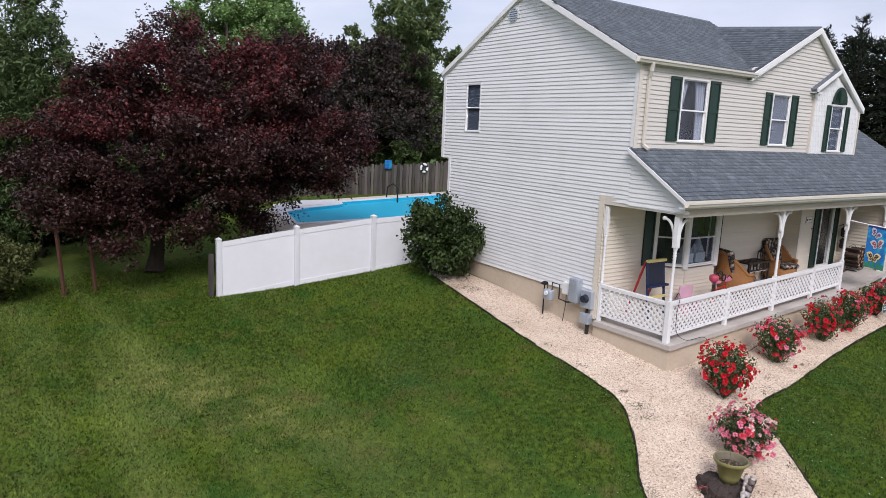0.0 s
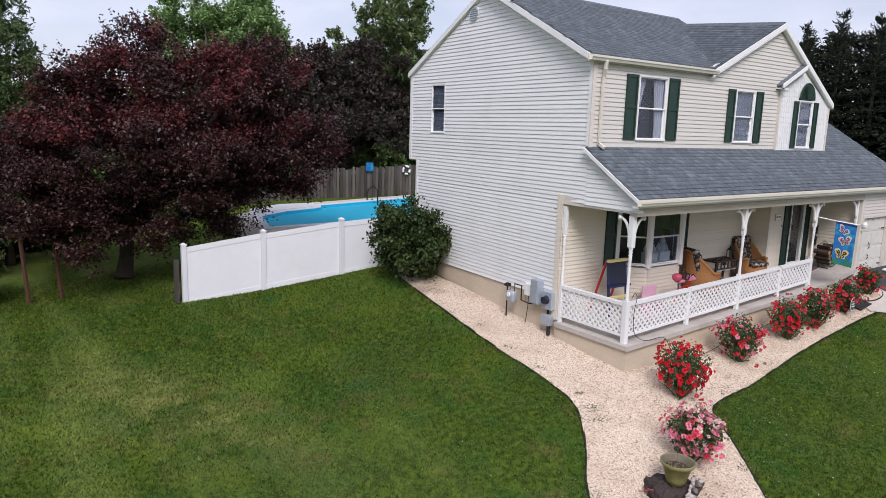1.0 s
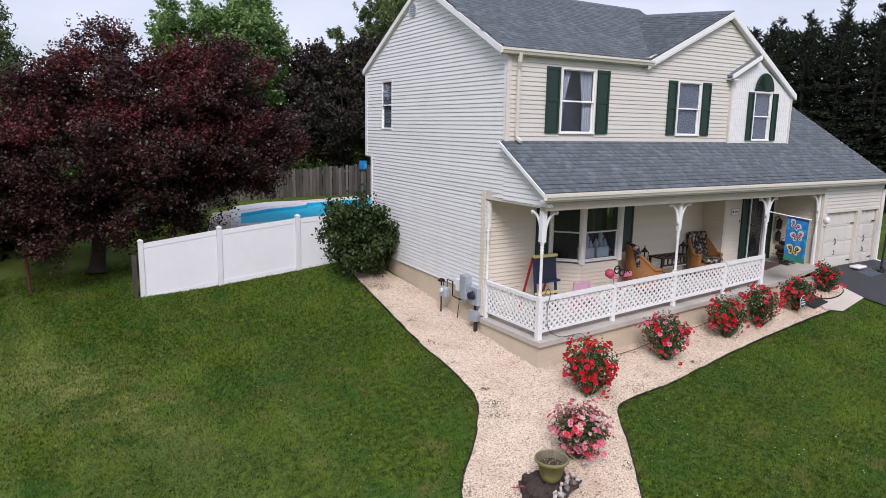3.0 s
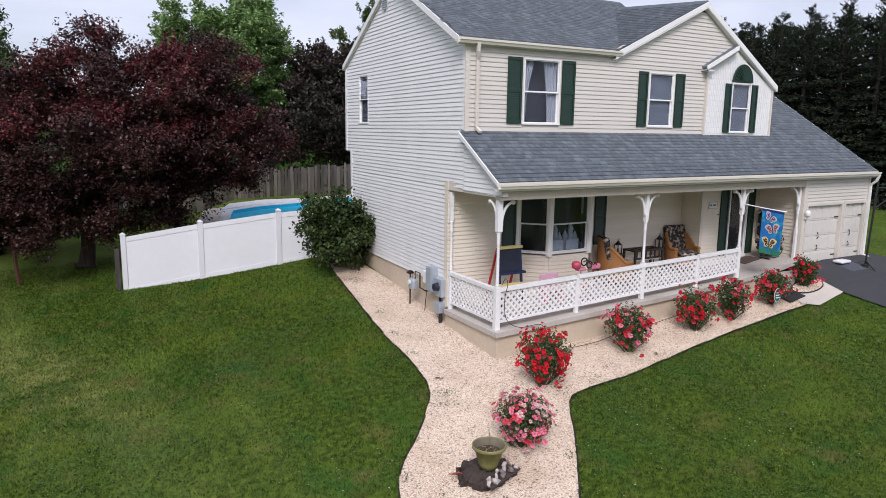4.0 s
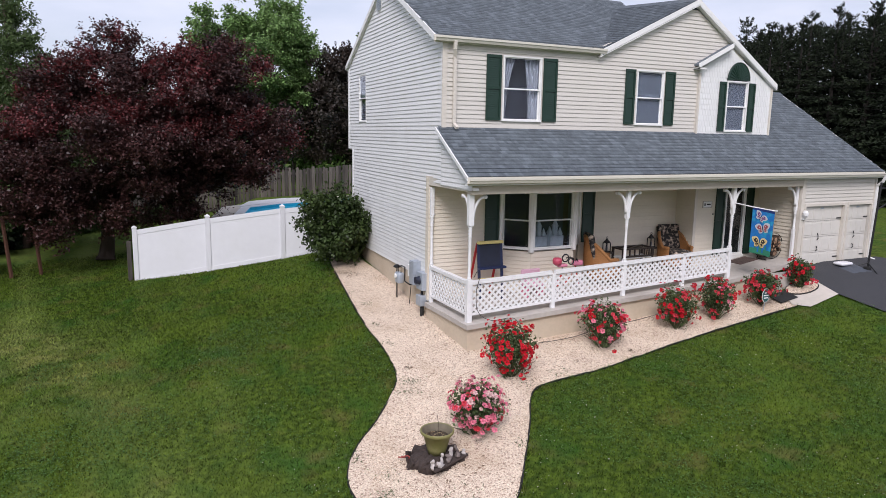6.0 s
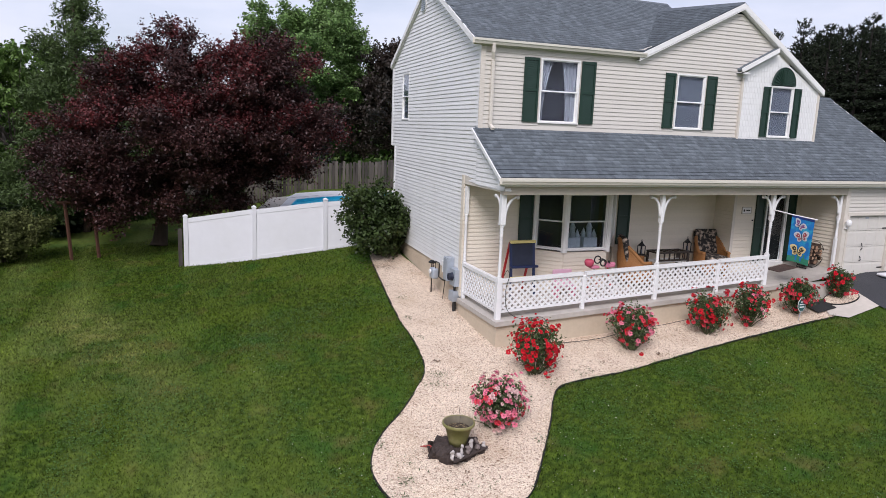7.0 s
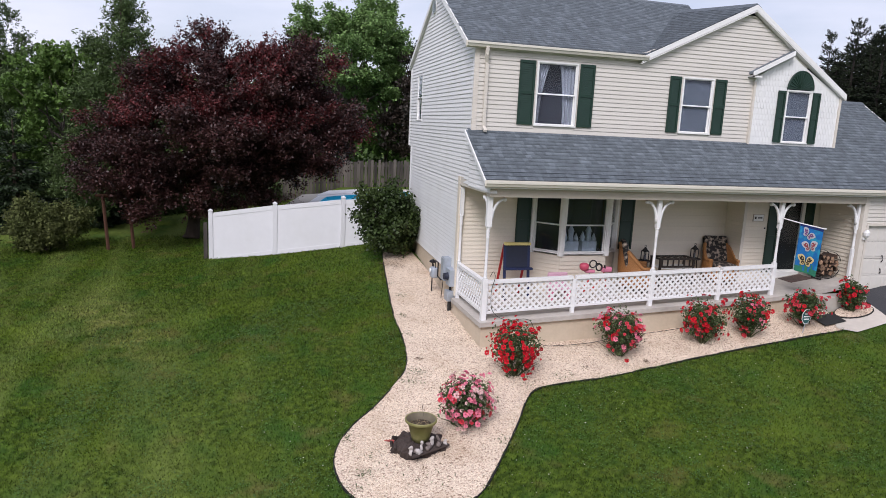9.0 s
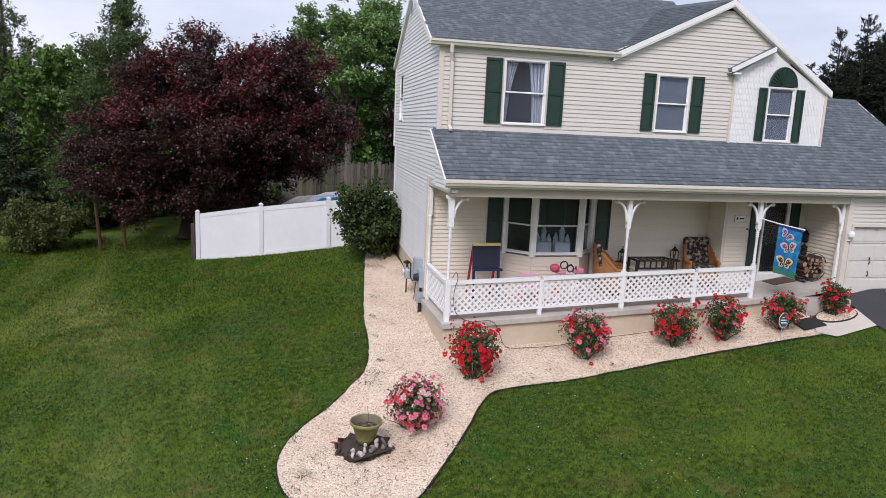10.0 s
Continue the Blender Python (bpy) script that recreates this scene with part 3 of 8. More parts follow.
# Side gable wall: the upper storey stands out over the lower one at front and back.
SIDE_WIN = (5.53, 4.64, 6.17, 5.90)
gable = lambda z: (max(0.0, (z - EAVE - 0.02) / PITCH), min(REAR, 2 * RIDGE_Y - (z - EAVE) / PITCH))
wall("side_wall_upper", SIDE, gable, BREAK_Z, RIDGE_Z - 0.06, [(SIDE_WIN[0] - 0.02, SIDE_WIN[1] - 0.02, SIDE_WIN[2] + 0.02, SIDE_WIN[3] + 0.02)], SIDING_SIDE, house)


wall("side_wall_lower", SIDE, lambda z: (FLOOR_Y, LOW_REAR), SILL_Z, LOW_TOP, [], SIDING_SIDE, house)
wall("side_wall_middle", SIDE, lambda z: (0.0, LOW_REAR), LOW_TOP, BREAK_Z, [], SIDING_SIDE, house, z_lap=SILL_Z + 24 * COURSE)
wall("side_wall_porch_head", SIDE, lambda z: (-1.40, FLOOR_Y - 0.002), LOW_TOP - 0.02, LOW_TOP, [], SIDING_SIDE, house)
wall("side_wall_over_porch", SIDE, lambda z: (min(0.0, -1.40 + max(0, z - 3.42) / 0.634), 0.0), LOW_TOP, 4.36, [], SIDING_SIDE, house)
window(house, SIDE, *SIDE_WIN, curtain="s", f=0.03, proud=0.02)

# Front, upper storey.
W1, W2 = (1.44, 4.64, 2.35, 5.95), (5.10, 4.63, 5.87, 5.85)
grow = lambda w: (w[0] - 0.034, w[1] - 0.034, w[2] + 0.034, w[3] + 0.034)
PEAK_X, PEAK_Z, GAB_L, GAB_R = 6.66, 7.43, 3.72, 9.52
BUMP_L, BUMP_R, BUMP_TOP = 7.03, 9.62, 5.98


def front_upper_range(z):
    """The wall between the corner and the bay, and above the eave the gable under the two rakes."""
    if z <= EAVE:
        return (0.0, BUMP_L)
    return (GAB_L + 0.15 + (z - EAVE) * (PEAK_X - GAB_L) / (PEAK_Z - EAVE), min(PEAK_X + 0.1 + (PEAK_Z - z) * (GAB_R - PEAK_X) / (PEAK_Z - 5.70), 9.2))


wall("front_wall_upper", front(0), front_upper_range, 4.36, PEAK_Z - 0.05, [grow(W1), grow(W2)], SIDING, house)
for w, c in ((W1, "lr"), (W2, "s")):
    window(house, front(0), *w, curtain=c)
for a, b, w in ((1.0, 1.36, W1), (2.43, 2.79, W1), (4.72, 5.01, W2), (5.95, 6.25, W2)):
    shutter(house, front(0), a, w[1] - 0.02, b, w[3] + 0.03)

# The white scalloped bay over the garage side, a hand's breadth proud of the wall.
BY = -0.045
WA = (8.0, 4.52, 8.68, 5.73)


def bump_range(z):
    cx, top = 7.98, 6.56
    if z <= BUMP_TOP - 0.25:
        return (BUMP_L, BUMP_R)
    return (max(BUMP_L, BUMP_L + (z - BUMP_TOP) * (cx - BUMP_L) / (top - BUMP_TOP)), min(BUMP_R, cx + (top - z) * (BUMP_R - cx) / (top - 5.66)))


def scallop_wall():
    cuts = list(np.arange(4.33, 6.62, 0.15)) + [6.64]
    bm = bmesh.new()
    pl = front(BY)
    for a, b in zip(cuts, cuts[1:]):
        for p0, p1, q0, q1 in spans(bump_range, [grow(WA)], a, b):
            v = [bm.verts.new(pl(*q)) for q in ((p0, 0, a), (q0, 0, a), (q1, 0, b), (p1, 0, b), (p0, -0.043, a), (q0, -0.043, a), (q1, -0.043, b), (p1, -0.043, b))]
            for f in ((0, 1, 2, 3), (7, 6, 5, 4), (0, 4, 5, 1), (3, 2, 6, 7), (0, 3, 7, 4), (1, 5, 6, 2)):
                bm.faces.new([v[i] for i in f])
    bmesh.ops.recalc_face_normals(bm, faces=bm.faces)
    w = part("scalloped_wall", bm, SCALLOP, house, "white scalloped shingle siding")
    rng = random.Random(4)
    tab, z, row = 0.09, 4.33, 0
    while z < 6.5:
        for p0, p1, q0, q1 in spans(bump_range, [grow(WA)], z + 0.02, z + 0.15):
            lo, hi = max(p0, p1), min(q0, q1)
            u = lo + (0.5 * tab if row % 2 else 0)
            while u + tab < hi + 0.02:
                bm = bmesh.new()
                e = min(u + tab - 0.006, hi)
                o = 0.009 + rng.uniform(-0.002, 0.002)
                ring = [(u, z + 0.15)] + [(u + (e - u) * (0.5 - 0.5 * math.cos(math.pi * k / 5)), z + 0.035 - 0.03 * math.sin(math.pi * k / 5)) for k in range(6)] + [(e, z + 0.15)]
                outer = [bm.verts.new(pl(a, o if b < z + 0.1 else 0.004, b)) for a, b in ring]
                inner = [bm.verts.new(pl(a, 0.001, b)) for a, b in ring]
                bm.faces.new(outer)
                for i in range(len(ring) - 1):
                    bm.faces.new((outer[i + 1], outer[i], inner[i], inner[i + 1]))
                part("scallop", bm, SCALLOP, w)
                u += tab
        z, row = z + 0.135, row + 1
    return w


window(house, front(BY), *WA, curtain="s")
for a, b in ((7.71, 7.93), (8.75, 8.97)):
    shutter(house, front(BY), a, WA[1] - 0.02, b, WA[3])

arch = new("arched_fan")
arch.parent = house
ac = Vector(((WA[0] + WA[2]) / 2, BY - 0.02, WA[3] + 0.055))
ar, az = (WA[2] - WA[0]) / 2 + 0.03, 0.42
half_ring = lambda k: [(ac.x + k * ar * math.cos(math.pi * i / 14), ac.z + k * az * math.sin(math.pi * i / 14)) for i in range(15)]
bm = bmesh.new()
prism(bm, [(a, ac.y, b) for a, b in half_ring(1.0)], (0, -0.03, 0))
part("fan_board", bm, SHUTTER, arch, "dark green half-round fan")
for i in range(1, 14):
    a = math.pi * i / 14
    bm = bmesh.new()
    tube(bm, [(ac.x + 0.05 * math.cos(a), ac.y - 0.03, ac.z + 0.06 * math.sin(a)), (ac.x + 0.93 * ar * math.cos(a), ac.y - 0.03, ac.z + 0.93 * az * math.sin(a))], [0.008, 0.022], 5)
    part("fan_rib", bm, SHUTTER, arch)
bm = bmesh.new()
tube(bm, [(a, ac.y - 0.02, b) for a, b in half_ring(1.03)], 0.02, 6)
part("fan_rim", bm, SHUTTER, arch)

# First-storey wall behind the porch, with a bay window and the entry standing forward.
BEAM_Z = 3.16
JOG_X, ENTRY_Y, GAR_X, GAR_Y = 7.24, 0.0, 9.55, -1.30
BAY = (1.90, 4.10)
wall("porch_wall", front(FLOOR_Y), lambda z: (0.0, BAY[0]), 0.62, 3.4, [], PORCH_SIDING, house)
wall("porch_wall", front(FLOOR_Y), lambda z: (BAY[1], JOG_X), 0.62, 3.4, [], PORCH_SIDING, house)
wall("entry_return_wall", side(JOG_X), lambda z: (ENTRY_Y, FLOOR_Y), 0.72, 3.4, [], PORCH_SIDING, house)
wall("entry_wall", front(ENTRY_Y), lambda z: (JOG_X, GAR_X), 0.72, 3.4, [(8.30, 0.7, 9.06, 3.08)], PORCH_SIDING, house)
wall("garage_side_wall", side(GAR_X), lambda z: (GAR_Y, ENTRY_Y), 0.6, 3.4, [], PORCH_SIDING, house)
GD1, GD2 = (9.72, 0.98, 11.26, 2.64), (11.42, 0.98, 12.38, 2.64)
wall("garage_front_wall", front(GAR_Y), lambda z: (GAR_X, 12.48), 0.8, 3.42, [GD1, GD2], SIDING, house)
wall("garage_end_wall", side(12.48, 1), lambda z: (GAR_Y + max(0, z - 3.42) / 0.62, 5.2 - max(0, z - 3.42) / 0.62), 0.8, 5.5, [], SIDING, house)


# Foundation, porch slab and step.
def deck_z(x):
    """The porch floor, which climbs slightly with the land."""
    return 0.58 + 0.05 * x + 0.022 * max(0.0, x - 6.4) ** 2


bm = bmesh.new()
prism(bm, [(0.02 + wall_x(FLOOR_Y), FLOOR_Y + 0.02, -0.5), (7.3, FLOOR_Y + 0.02, -0.5), (7.3, LOW_REAR - 0.02, -0.5), (0.02 + wall_x(LOW_REAR), LOW_REAR - 0.02, -0.5)], (0, 0, SILL_Z + 0.5))
part("foundation", bm, STUCCO, house, "tan rendered foundation")
bm = bmesh.new()
prism(bm, [(-0.02, -1.35, -0.6), (8.6, -1.35, -0.6), (8.6, -1.35, deck_z(8.6) - 0.1), (7.4, -1.35, deck_z(7.4) - 0.1), (6.4, -1.35, deck_z(6.4) - 0.1), (-0.02, -1.35, deck_z(0) - 0.1)], (0, 2.01, 0))
part("porch_base", bm, STUCCO, house, "tan rendered porch base")
bm = bmesh.new()
deck_line = [-0.07, 3.2, 6.4, 7.0, 7.6, 8.2, 8.8, 9.5]
prism(bm, [(x, -1.42, deck_z(x) - 0.1) for x in deck_line] + [(x, -1.42, deck_z(x)) for x in deck_line[::-1]], (0, 2.05, 0))
part("porch_slab", bm, CONCRETE, house, "grey concrete porch floor")
bm = bmesh.new()
box(bm, 8.3, -1.80, 0.2, 9.48, -1.43, deck_z(9) - 0.17, 0.01)
part("porch_step", bm, CONCRETE, house)
bm = bmesh.new()
prism(bm, [(0.1, -1.38, BEAM_Z + 0.22), (9.5, -1.38, BEAM_Z + 0.22), (9.5, FLOOR_Y, BEAM_Z + 0.22), (0.1, FLOOR_Y, BEAM_Z + 0.22)], (0, 0, 0.03))
part("porch_ceiling", bm, TRIM, house, "white porch ceiling")
bm = bmesh.new()
box(bm, 0.0, -1.36, BEAM_Z, 9.5, -1.18, BEAM_Z + 0.24)
part("porch_beam", bm, BEAM_TAN, house)
bm = bmesh.new()
box(bm, 0.004, -1.17, LOW_TOP - 0.05, 0.1, FLOOR_Y, BEAM_Z + 0.24)
part("porch_beam", bm, CREAM_TRIM, house)


# Roofs.
def slope_part(name, corners, thick, mat, label=""):
    """A roof deck: four corners of its top, pushed down by thick."""
    bm = bmesh.new()
    return part(name, prism(bm, corners, (0, 0, -thick)), mat, house, label)


def shingle_rows(origin, run, rise, length, width, skip=None, start=0.0, single=0, parent=None, seed=1):
    """Lapped asphalt tabs over a slope. origin: lower start; run: unit way along the eave; rise: unit way up the slope."""
    rng = random.Random(seed)
    origin, run, rise = Vector(origin), Vector(run).normalized(), Vector(rise).normalized()
    up = run.cross(rise).normalized()
    if up.z < 0:
        up = -up
    expo, verts, faces, made = 0.127, [], [], 0
    for r in range(int(width / expo)):
        u = -rng.uniform(0, 0.3)
        while u < length:
            w = rng.choice((0.07, 0.1, 0.13, 0.17))
            a, b = max(u, 0), min(u + w - 0.002, length)
            u += w
            if b - a < 0.05:
                continue
            s0, s1 = r * expo, min((r + 1) * expo + 0.02, width)
            if skip and skip(origin + run * ((a + b) / 2) + rise * ((s0 + s1) / 2)):
                continue
            t0 = 0.022 + rng.choice((0, 0.004)) + rng.uniform(0, 0.002)
            p = [origin + run * x + rise * s + up * h for x, s, h in ((a, s0, 0.002), (b, s0, 0.002), (b, s0, t0), (a, s0, t0), (a, s1, 0.008), (b, s1, 0.008))]
            fs = ((0, 1, 2, 3), (3, 2, 5, 4), (0, 3, 4, 4), (1, 5, 2, 2))
            if made < single:
                bm = bmesh.new()
                v = [bm.verts.new(q) for q in p]
                bm.faces.new([v[i] for i in (0, 1, 2, 3)])
                bm.faces.new([v[i] for i in (3, 2, 5, 4)])
                bm.faces.new([v[i] for i in (0, 3, 4)])
                bm.faces.new([v[i] for i in (1, 5, 2)])
                part("shingle", bm, SHINGLE, parent)
                made += 1
            else:
                n = len(verts)
                verts += [tuple(q) for q in p]
                faces += [(n, n + 1, n + 2, n + 3), (n + 3, n + 2, n + 5, n + 4)]
    ob = mesh_from("shingles", np.array(verts), np.array(faces), SHINGLE, parent)
    tagged(ob, kind="stuff")


OVER = 0.08
porch_pitch = 0.634
PR_Y0, PR_Z0 = -1.48, 3.505
RX = 12.5
GR_Y = 2.0
pz = lambda y: PR_Z0 + porch_pitch * (y - PR_Y0)
roof_low = slope_part("porch_roof", [(-0.14, PR_Y0, PR_Z0), (RX, PR_Y0, PR_Z0), (RX, GR_Y, pz(GR_Y)), (9.4, GR_Y, pz(GR_Y)), (9.4, 0.0, pz(0)), (-0.14, 0.0, pz(0))], 0.09, SHINGLE, "grey asphalt shingle roof over porch and garage")
slope_part("garage_roof_back", [(9.4, GR_Y, pz(GR_Y)), (RX, GR_Y, pz(GR_Y)), (RX, 5.4, pz(GR_Y) - porch_pitch * 3.4), (9.4, 5.4, pz(GR_Y) - porch_pitch * 3.4)], 0.09, SHINGLE)
XC = 7.5
FR, CR_Y, CLIMB = -0.11, 2.9, 0.086
GEZ, GPZ, GX0, GPX = 6.25, PEAK_Z + 0.18, 3.92, 6.76
main_z = lambda y: EAVE + (y + OVER) * PITCH
cross_z = lambda x, y: GEZ + (x - GX0) * (GPZ - GEZ) / (GPX - GX0) + (y - FR) * CLIMB
roof_main = slope_part("main_roof", [(-RAKE, -OVER, EAVE), (GAB_L, -OVER, EAVE), (GAB_L, 0.1, main_z(0.1)), (GPX, CR_Y - 0.1, main_z(CR_Y - 0.1)), (XC, CR_Y - 0.1, main_z(CR_Y - 0.1)), (XC, RIDGE_Y, RIDGE_Z), (wall_x(RIDGE_Y) - RAKE, RIDGE_Y, RIDGE_Z)], 0.10, SHINGLE, "grey asphalt shingle roof")
slope_part("main_roof_back", [(wall_x(REAR) - BACK_RAKE, REAR + OVER, EAVE), (XC, REAR + OVER, EAVE), (XC, RIDGE_Y, RIDGE_Z), (wall_x(RIDGE_Y) - BACK_RAKE, RIDGE_Y, RIDGE_Z)], 0.10, SHINGLE)
roof_cross = slope_part("cross_gable_roof", [(GX0, FR, GEZ), (GPX, FR, GPZ), (GPX, CR_Y, cross_z(GPX, CR_Y)), (GX0, 0.0, cross_z(GX0, 0.0))], 0.08, SHINGLE)
slope_part("cross_gable_roof", [(GPX, FR, GPZ), (GAB_R + 0.18, FR, 5.75), (GAB_R + 0.18, 5.0, 5.75), (GPX, 5.0, GPZ + 0.3)], 0.08, SHINGLE)
BG_X, BG_Z, BG_Y, BG_L, BG_E = 7.94, 6.66, -0.16, 6.85, 6.11
slope_part("bay_gable_roof", [(BG_L, BG_Y, BG_E), (BG_X, BG_Y, BG_Z), (BG_X, 0.0, BG_Z), (BG_L, 0.0, BG_E)], 0.05, SHINGLE)
k = math.hypot(1, PITCH)
shingle_rows((-RAKE, -OVER, EAVE), (1, 0, 0), (0, 1, PITCH), XC + 0.16, (RIDGE_Y + OVER) * k, parent=roof_main, seed=2, skip=lambda p: p.x < wall_x(p.y) - RAKE + 0.03 or p.x > GAB_L and p.y < CR_Y and cross_z(p.x, p.y) > main_z(p.y) + 0.03)
kc = Vector((GPX - GX0, 0, GPZ - GEZ))
shingle_rows((GX0, FR, GEZ), (0, 1, CLIMB), kc, CR_Y - FR, kc.length, parent=roof_cross, seed=3, skip=lambda p: cross_z(p.x, p.y) < main_z(p.y) - 0.05)
kp = math.hypot(1, porch_pitch)
shingle_rows((-0.14, PR_Y0, PR_Z0), (1, 0, 0), (0, 1, porch_pitch), RX + 0.14, (GR_Y - PR_Y0) * kp, parent=roof_low, single=300, seed=5, skip=lambda p: p.y > 0.02 and p.x < 9.7)
for a, b in (((wall_x(RIDGE_Y) - RAKE - 0.02, RIDGE_Y, RIDGE_Z), (XC, RIDGE_Y, RIDGE_Z)), ((GPX, FR, GPZ), (GPX, CR_Y, cross_z(GPX, CR_Y))), ((9.6, GR_Y, pz(GR_Y)), (RX, GR_Y, pz(GR_Y)))):
    bm = bmesh.new()
    d = Vector(b) - Vector(a)
    s = d.cross(Vector((0, 0, 1))).normalized() * 0.13
    prism(bm, [Vector(a) + s + Vector((0, 0, -0.05)), Vector(a) + Vector((0, 0, 0.035)), Vector(a) - s + Vector((0, 0, -0.05))], d)
    part("ridge_cap", bm, SHINGLE, house)


def board(a, b, drop, out, name="rake_board", mat=TRIM):
    """A trim board from a to b: drop high below the line, out thick."""
    a, b, out = Vector(a), Vector(b), Vector(out)
    bm = bmesh.new()
    prism(bm, [a, b, b - Vector((0, 0, drop)), a - Vector((0, 0, drop))], out)
    return part(name, bm, mat, house)


# Rakes, soffits and fascias.
for y0 in (-OVER, REAR + OVER):
    rake = RAKE if y0 < 0 else BACK_RAKE
    xa, xb = wall_x(y0) - rake, wall_x(RIDGE_Y) - rake
    board((xa - 0.03, y0, EAVE), (xb - 0.03, RIDGE_Y, RIDGE_Z), 0.13, (0.03, 0, 0))
    bm = bmesh.new()
    prism(bm, [(xa, y0, EAVE - 0.13), (xb, RIDGE_Y, RIDGE_Z - 0.13), (xb + rake + 0.02, RIDGE_Y, RIDGE_Z - 0.13), (xa + rake + 0.02, y0, EAVE - 0.13)], (0, 0, -0.02))
    part("soffit", bm, TRIM, house)
for a, b in (((GX0 - 0.05, FR - 0.03, GEZ - 0.02), (GPX, FR - 0.03, GPZ)), ((GPX, FR - 0.03, GPZ), (GAB_R + 0.19, FR - 0.03, 5.74))):
    board(a, b, 0.12, (0, 0.03, 0))
    bm = bmesh.new()
    lift = Vector((0, 0, -0.13))
    prism(bm, [Vector(a) + lift, Vector(b) + lift, Vector(b) + lift + Vector((0, 0.15, 0)), Vector(a) + lift + Vector((0, 0.15, 0))], (0, 0, -0.02))
    part("soffit", bm, TRIM, house)
a, b = (BG_L - 0.02, BG_Y - 0.05, BG_E), (BG_X, BG_Y - 0.05, BG_Z)
board(a, b, 0.13, (0, 0.03, 0))
bm = bmesh.new()
lift = Vector((0, 0, -0.11))
prism(bm, [Vector(a) + lift, Vector(b) + lift, Vector(b) + lift + Vector((0, 0.2, 0)), Vector(a) + lift + Vector((0, 0.2, 0))], (0, 0, -0.02))
part("soffit", bm, TRIM, house)
bm = bmesh.new()
box(bm, BG_L - 0.02, BG_Y - 0.05, BG_E - 0.13, BG_L + 0.22, 0.0, BG_E - 0.09)
part("eave_return", bm, TRIM, house)
board((-0.17, PR_Y0, PR_Z0 - 0.0), (-0.17, 0.0, pz(0)), 0.075, (0.03, 0, 0), mat=SIDING_SIDE)
board((RX + 0.0, PR_Y0, PR_Z0), (RX + 0.0, GR_Y, pz(GR_Y)), 0.16, (0.03, 0, 0))
bm = bmesh.new()
box(bm, -0.14, -1.47, 3.34, RX, -1.34, 3.375)
part("soffit", bm, TRIM, house)
bm = bmesh.new()
box(bm, 0.0, -OVER, EAVE - 0.14, GAB_L + 0.1, 0.02, EAVE - 0.11)
part("soffit", bm, TRIM, house)
bm = bmesh.new()
box(bm, 0.09, -0.03, 4.345, BUMP_L - 0.03, 0.0, 4.435)
part("flashing", bm, TRIM, house)


def gutter(x0, x1, y, z, mat=TAN_TRIM):
    """A K-style gutter along x, with a fascia behind it."""
    bm = bmesh.new()
    sec = [(0, 0), (-0.075, 0), (-0.095, 0.05), (-0.11, 0.06), (-0.11, 0.1), (-0.103, 0.1), (-0.103, 0.065), (-0.088, 0.055), (-0.07, 0.008), (0, 0.008)]
    prism(bm, [(x0, y + a, z + b) for a, b in sec], (x1 - x0, 0, 0))
    part("gutter", bm, mat, house)
    bm = bmesh.new()
    box(bm, x0, y, z - 0.02, x1, y + 0.025, z + 0.12)
    part("fascia", bm, mat, house)


gutter(-0.16, RX, PR_Y0 - 0.005, PR_Z0 - 0.12)
gutter(-RAKE - 0.03, GAB_L + 0.3, -OVER - 0.005, EAVE - 0.13)


def downspout(points, mat=TAN_TRIM):
    bm = bmesh.new()
    for a, b in zip(points, points[1:]):
        a, b = Vector(a), Vector(b)
        q = (b - a).to_track_quat("Z", "Y").to_matrix().to_4x4()
        box(bm, -0.035, -0.028, -0.01, 0.035, 0.028, (b - a).length + 0.01, 0.006, Matrix.Translation(a) @ q)
    part("downspout", bm, mat, house)


downspout([(0.2, -0.15, EAVE - 0.12), (0.2, -0.13, 6.02), (0.24, -0.06, 5.86), (0.24, -0.06, 4.52), (0.24, -0.2, 4.44)], CREAM_TRIM)
downspout([(12.46, -1.56, PR_Z0 - 0.1), (12.46, -1.5, 3.24), (12.46, -1.36, 3.12), (12.46, -1.36, 1.15), (12.5, -1.5, 1.1)], TRIM)

# Corner boards.
for x0, y0, x1, y1, z0, z1 in ((-0.025, -0.025, 0.08, 0.0, 4.36, EAVE - 0.13), (-0.025, 0.0, 0.0, 0.08, 4.36, EAVE - 0.1), (-0.025, FLOOR_Y, 0.0, FLOOR_Y + 0.1, SILL_Z - 0.45, 3.26),
                               (-0.025, LOW_REAR - 0.1, 0.0, LOW_REAR, SILL_Z, BREAK_Z), (-0.025, REAR - 0.1, 0.0, REAR + 0.02, BREAK_Z, EAVE),
                               (BUMP_L - 0.03, BY - 0.028, BUMP_L + 0.02, -0.004, 4.33, 5.9), (BUMP_R - 0.04, BY - 0.028, BUMP_R + 0.02, 0.3, 4.33, 5.72),
                               (GAR_X - 0.03, GAR_Y - 0.028, GAR_X + 0.1, GAR_Y, 0.7, 3.33), (GAR_X - 0.028, GAR_Y, GAR_X, GAR_Y + 0.1, 0.7, 3.2),
                               (12.43, GAR_Y - 0.028, 12.5, GAR_Y, 0.8, 3.33), (JOG_X - 0.025, ENTRY_Y - 0.025, JOG_X + 0.06, ENTRY_Y, 0.8, 3.2)):
    bm = bmesh.new()
    shift = wall_x(y0) if x1 < 0.1 else 0.0
    box(bm, x0 + shift, y0, z0, x1 + shift, y1, z1)
    part("corner_board", bm, SIDING_SIDE if x0 < 1 and y0 > -0.01 else CREAM_TRIM, house)
bm = bmesh.new()
box(bm, wall_x(REAR), LOW_REAR, BREAK_Z - 0.03, 7.3, REAR, BREAK_Z)
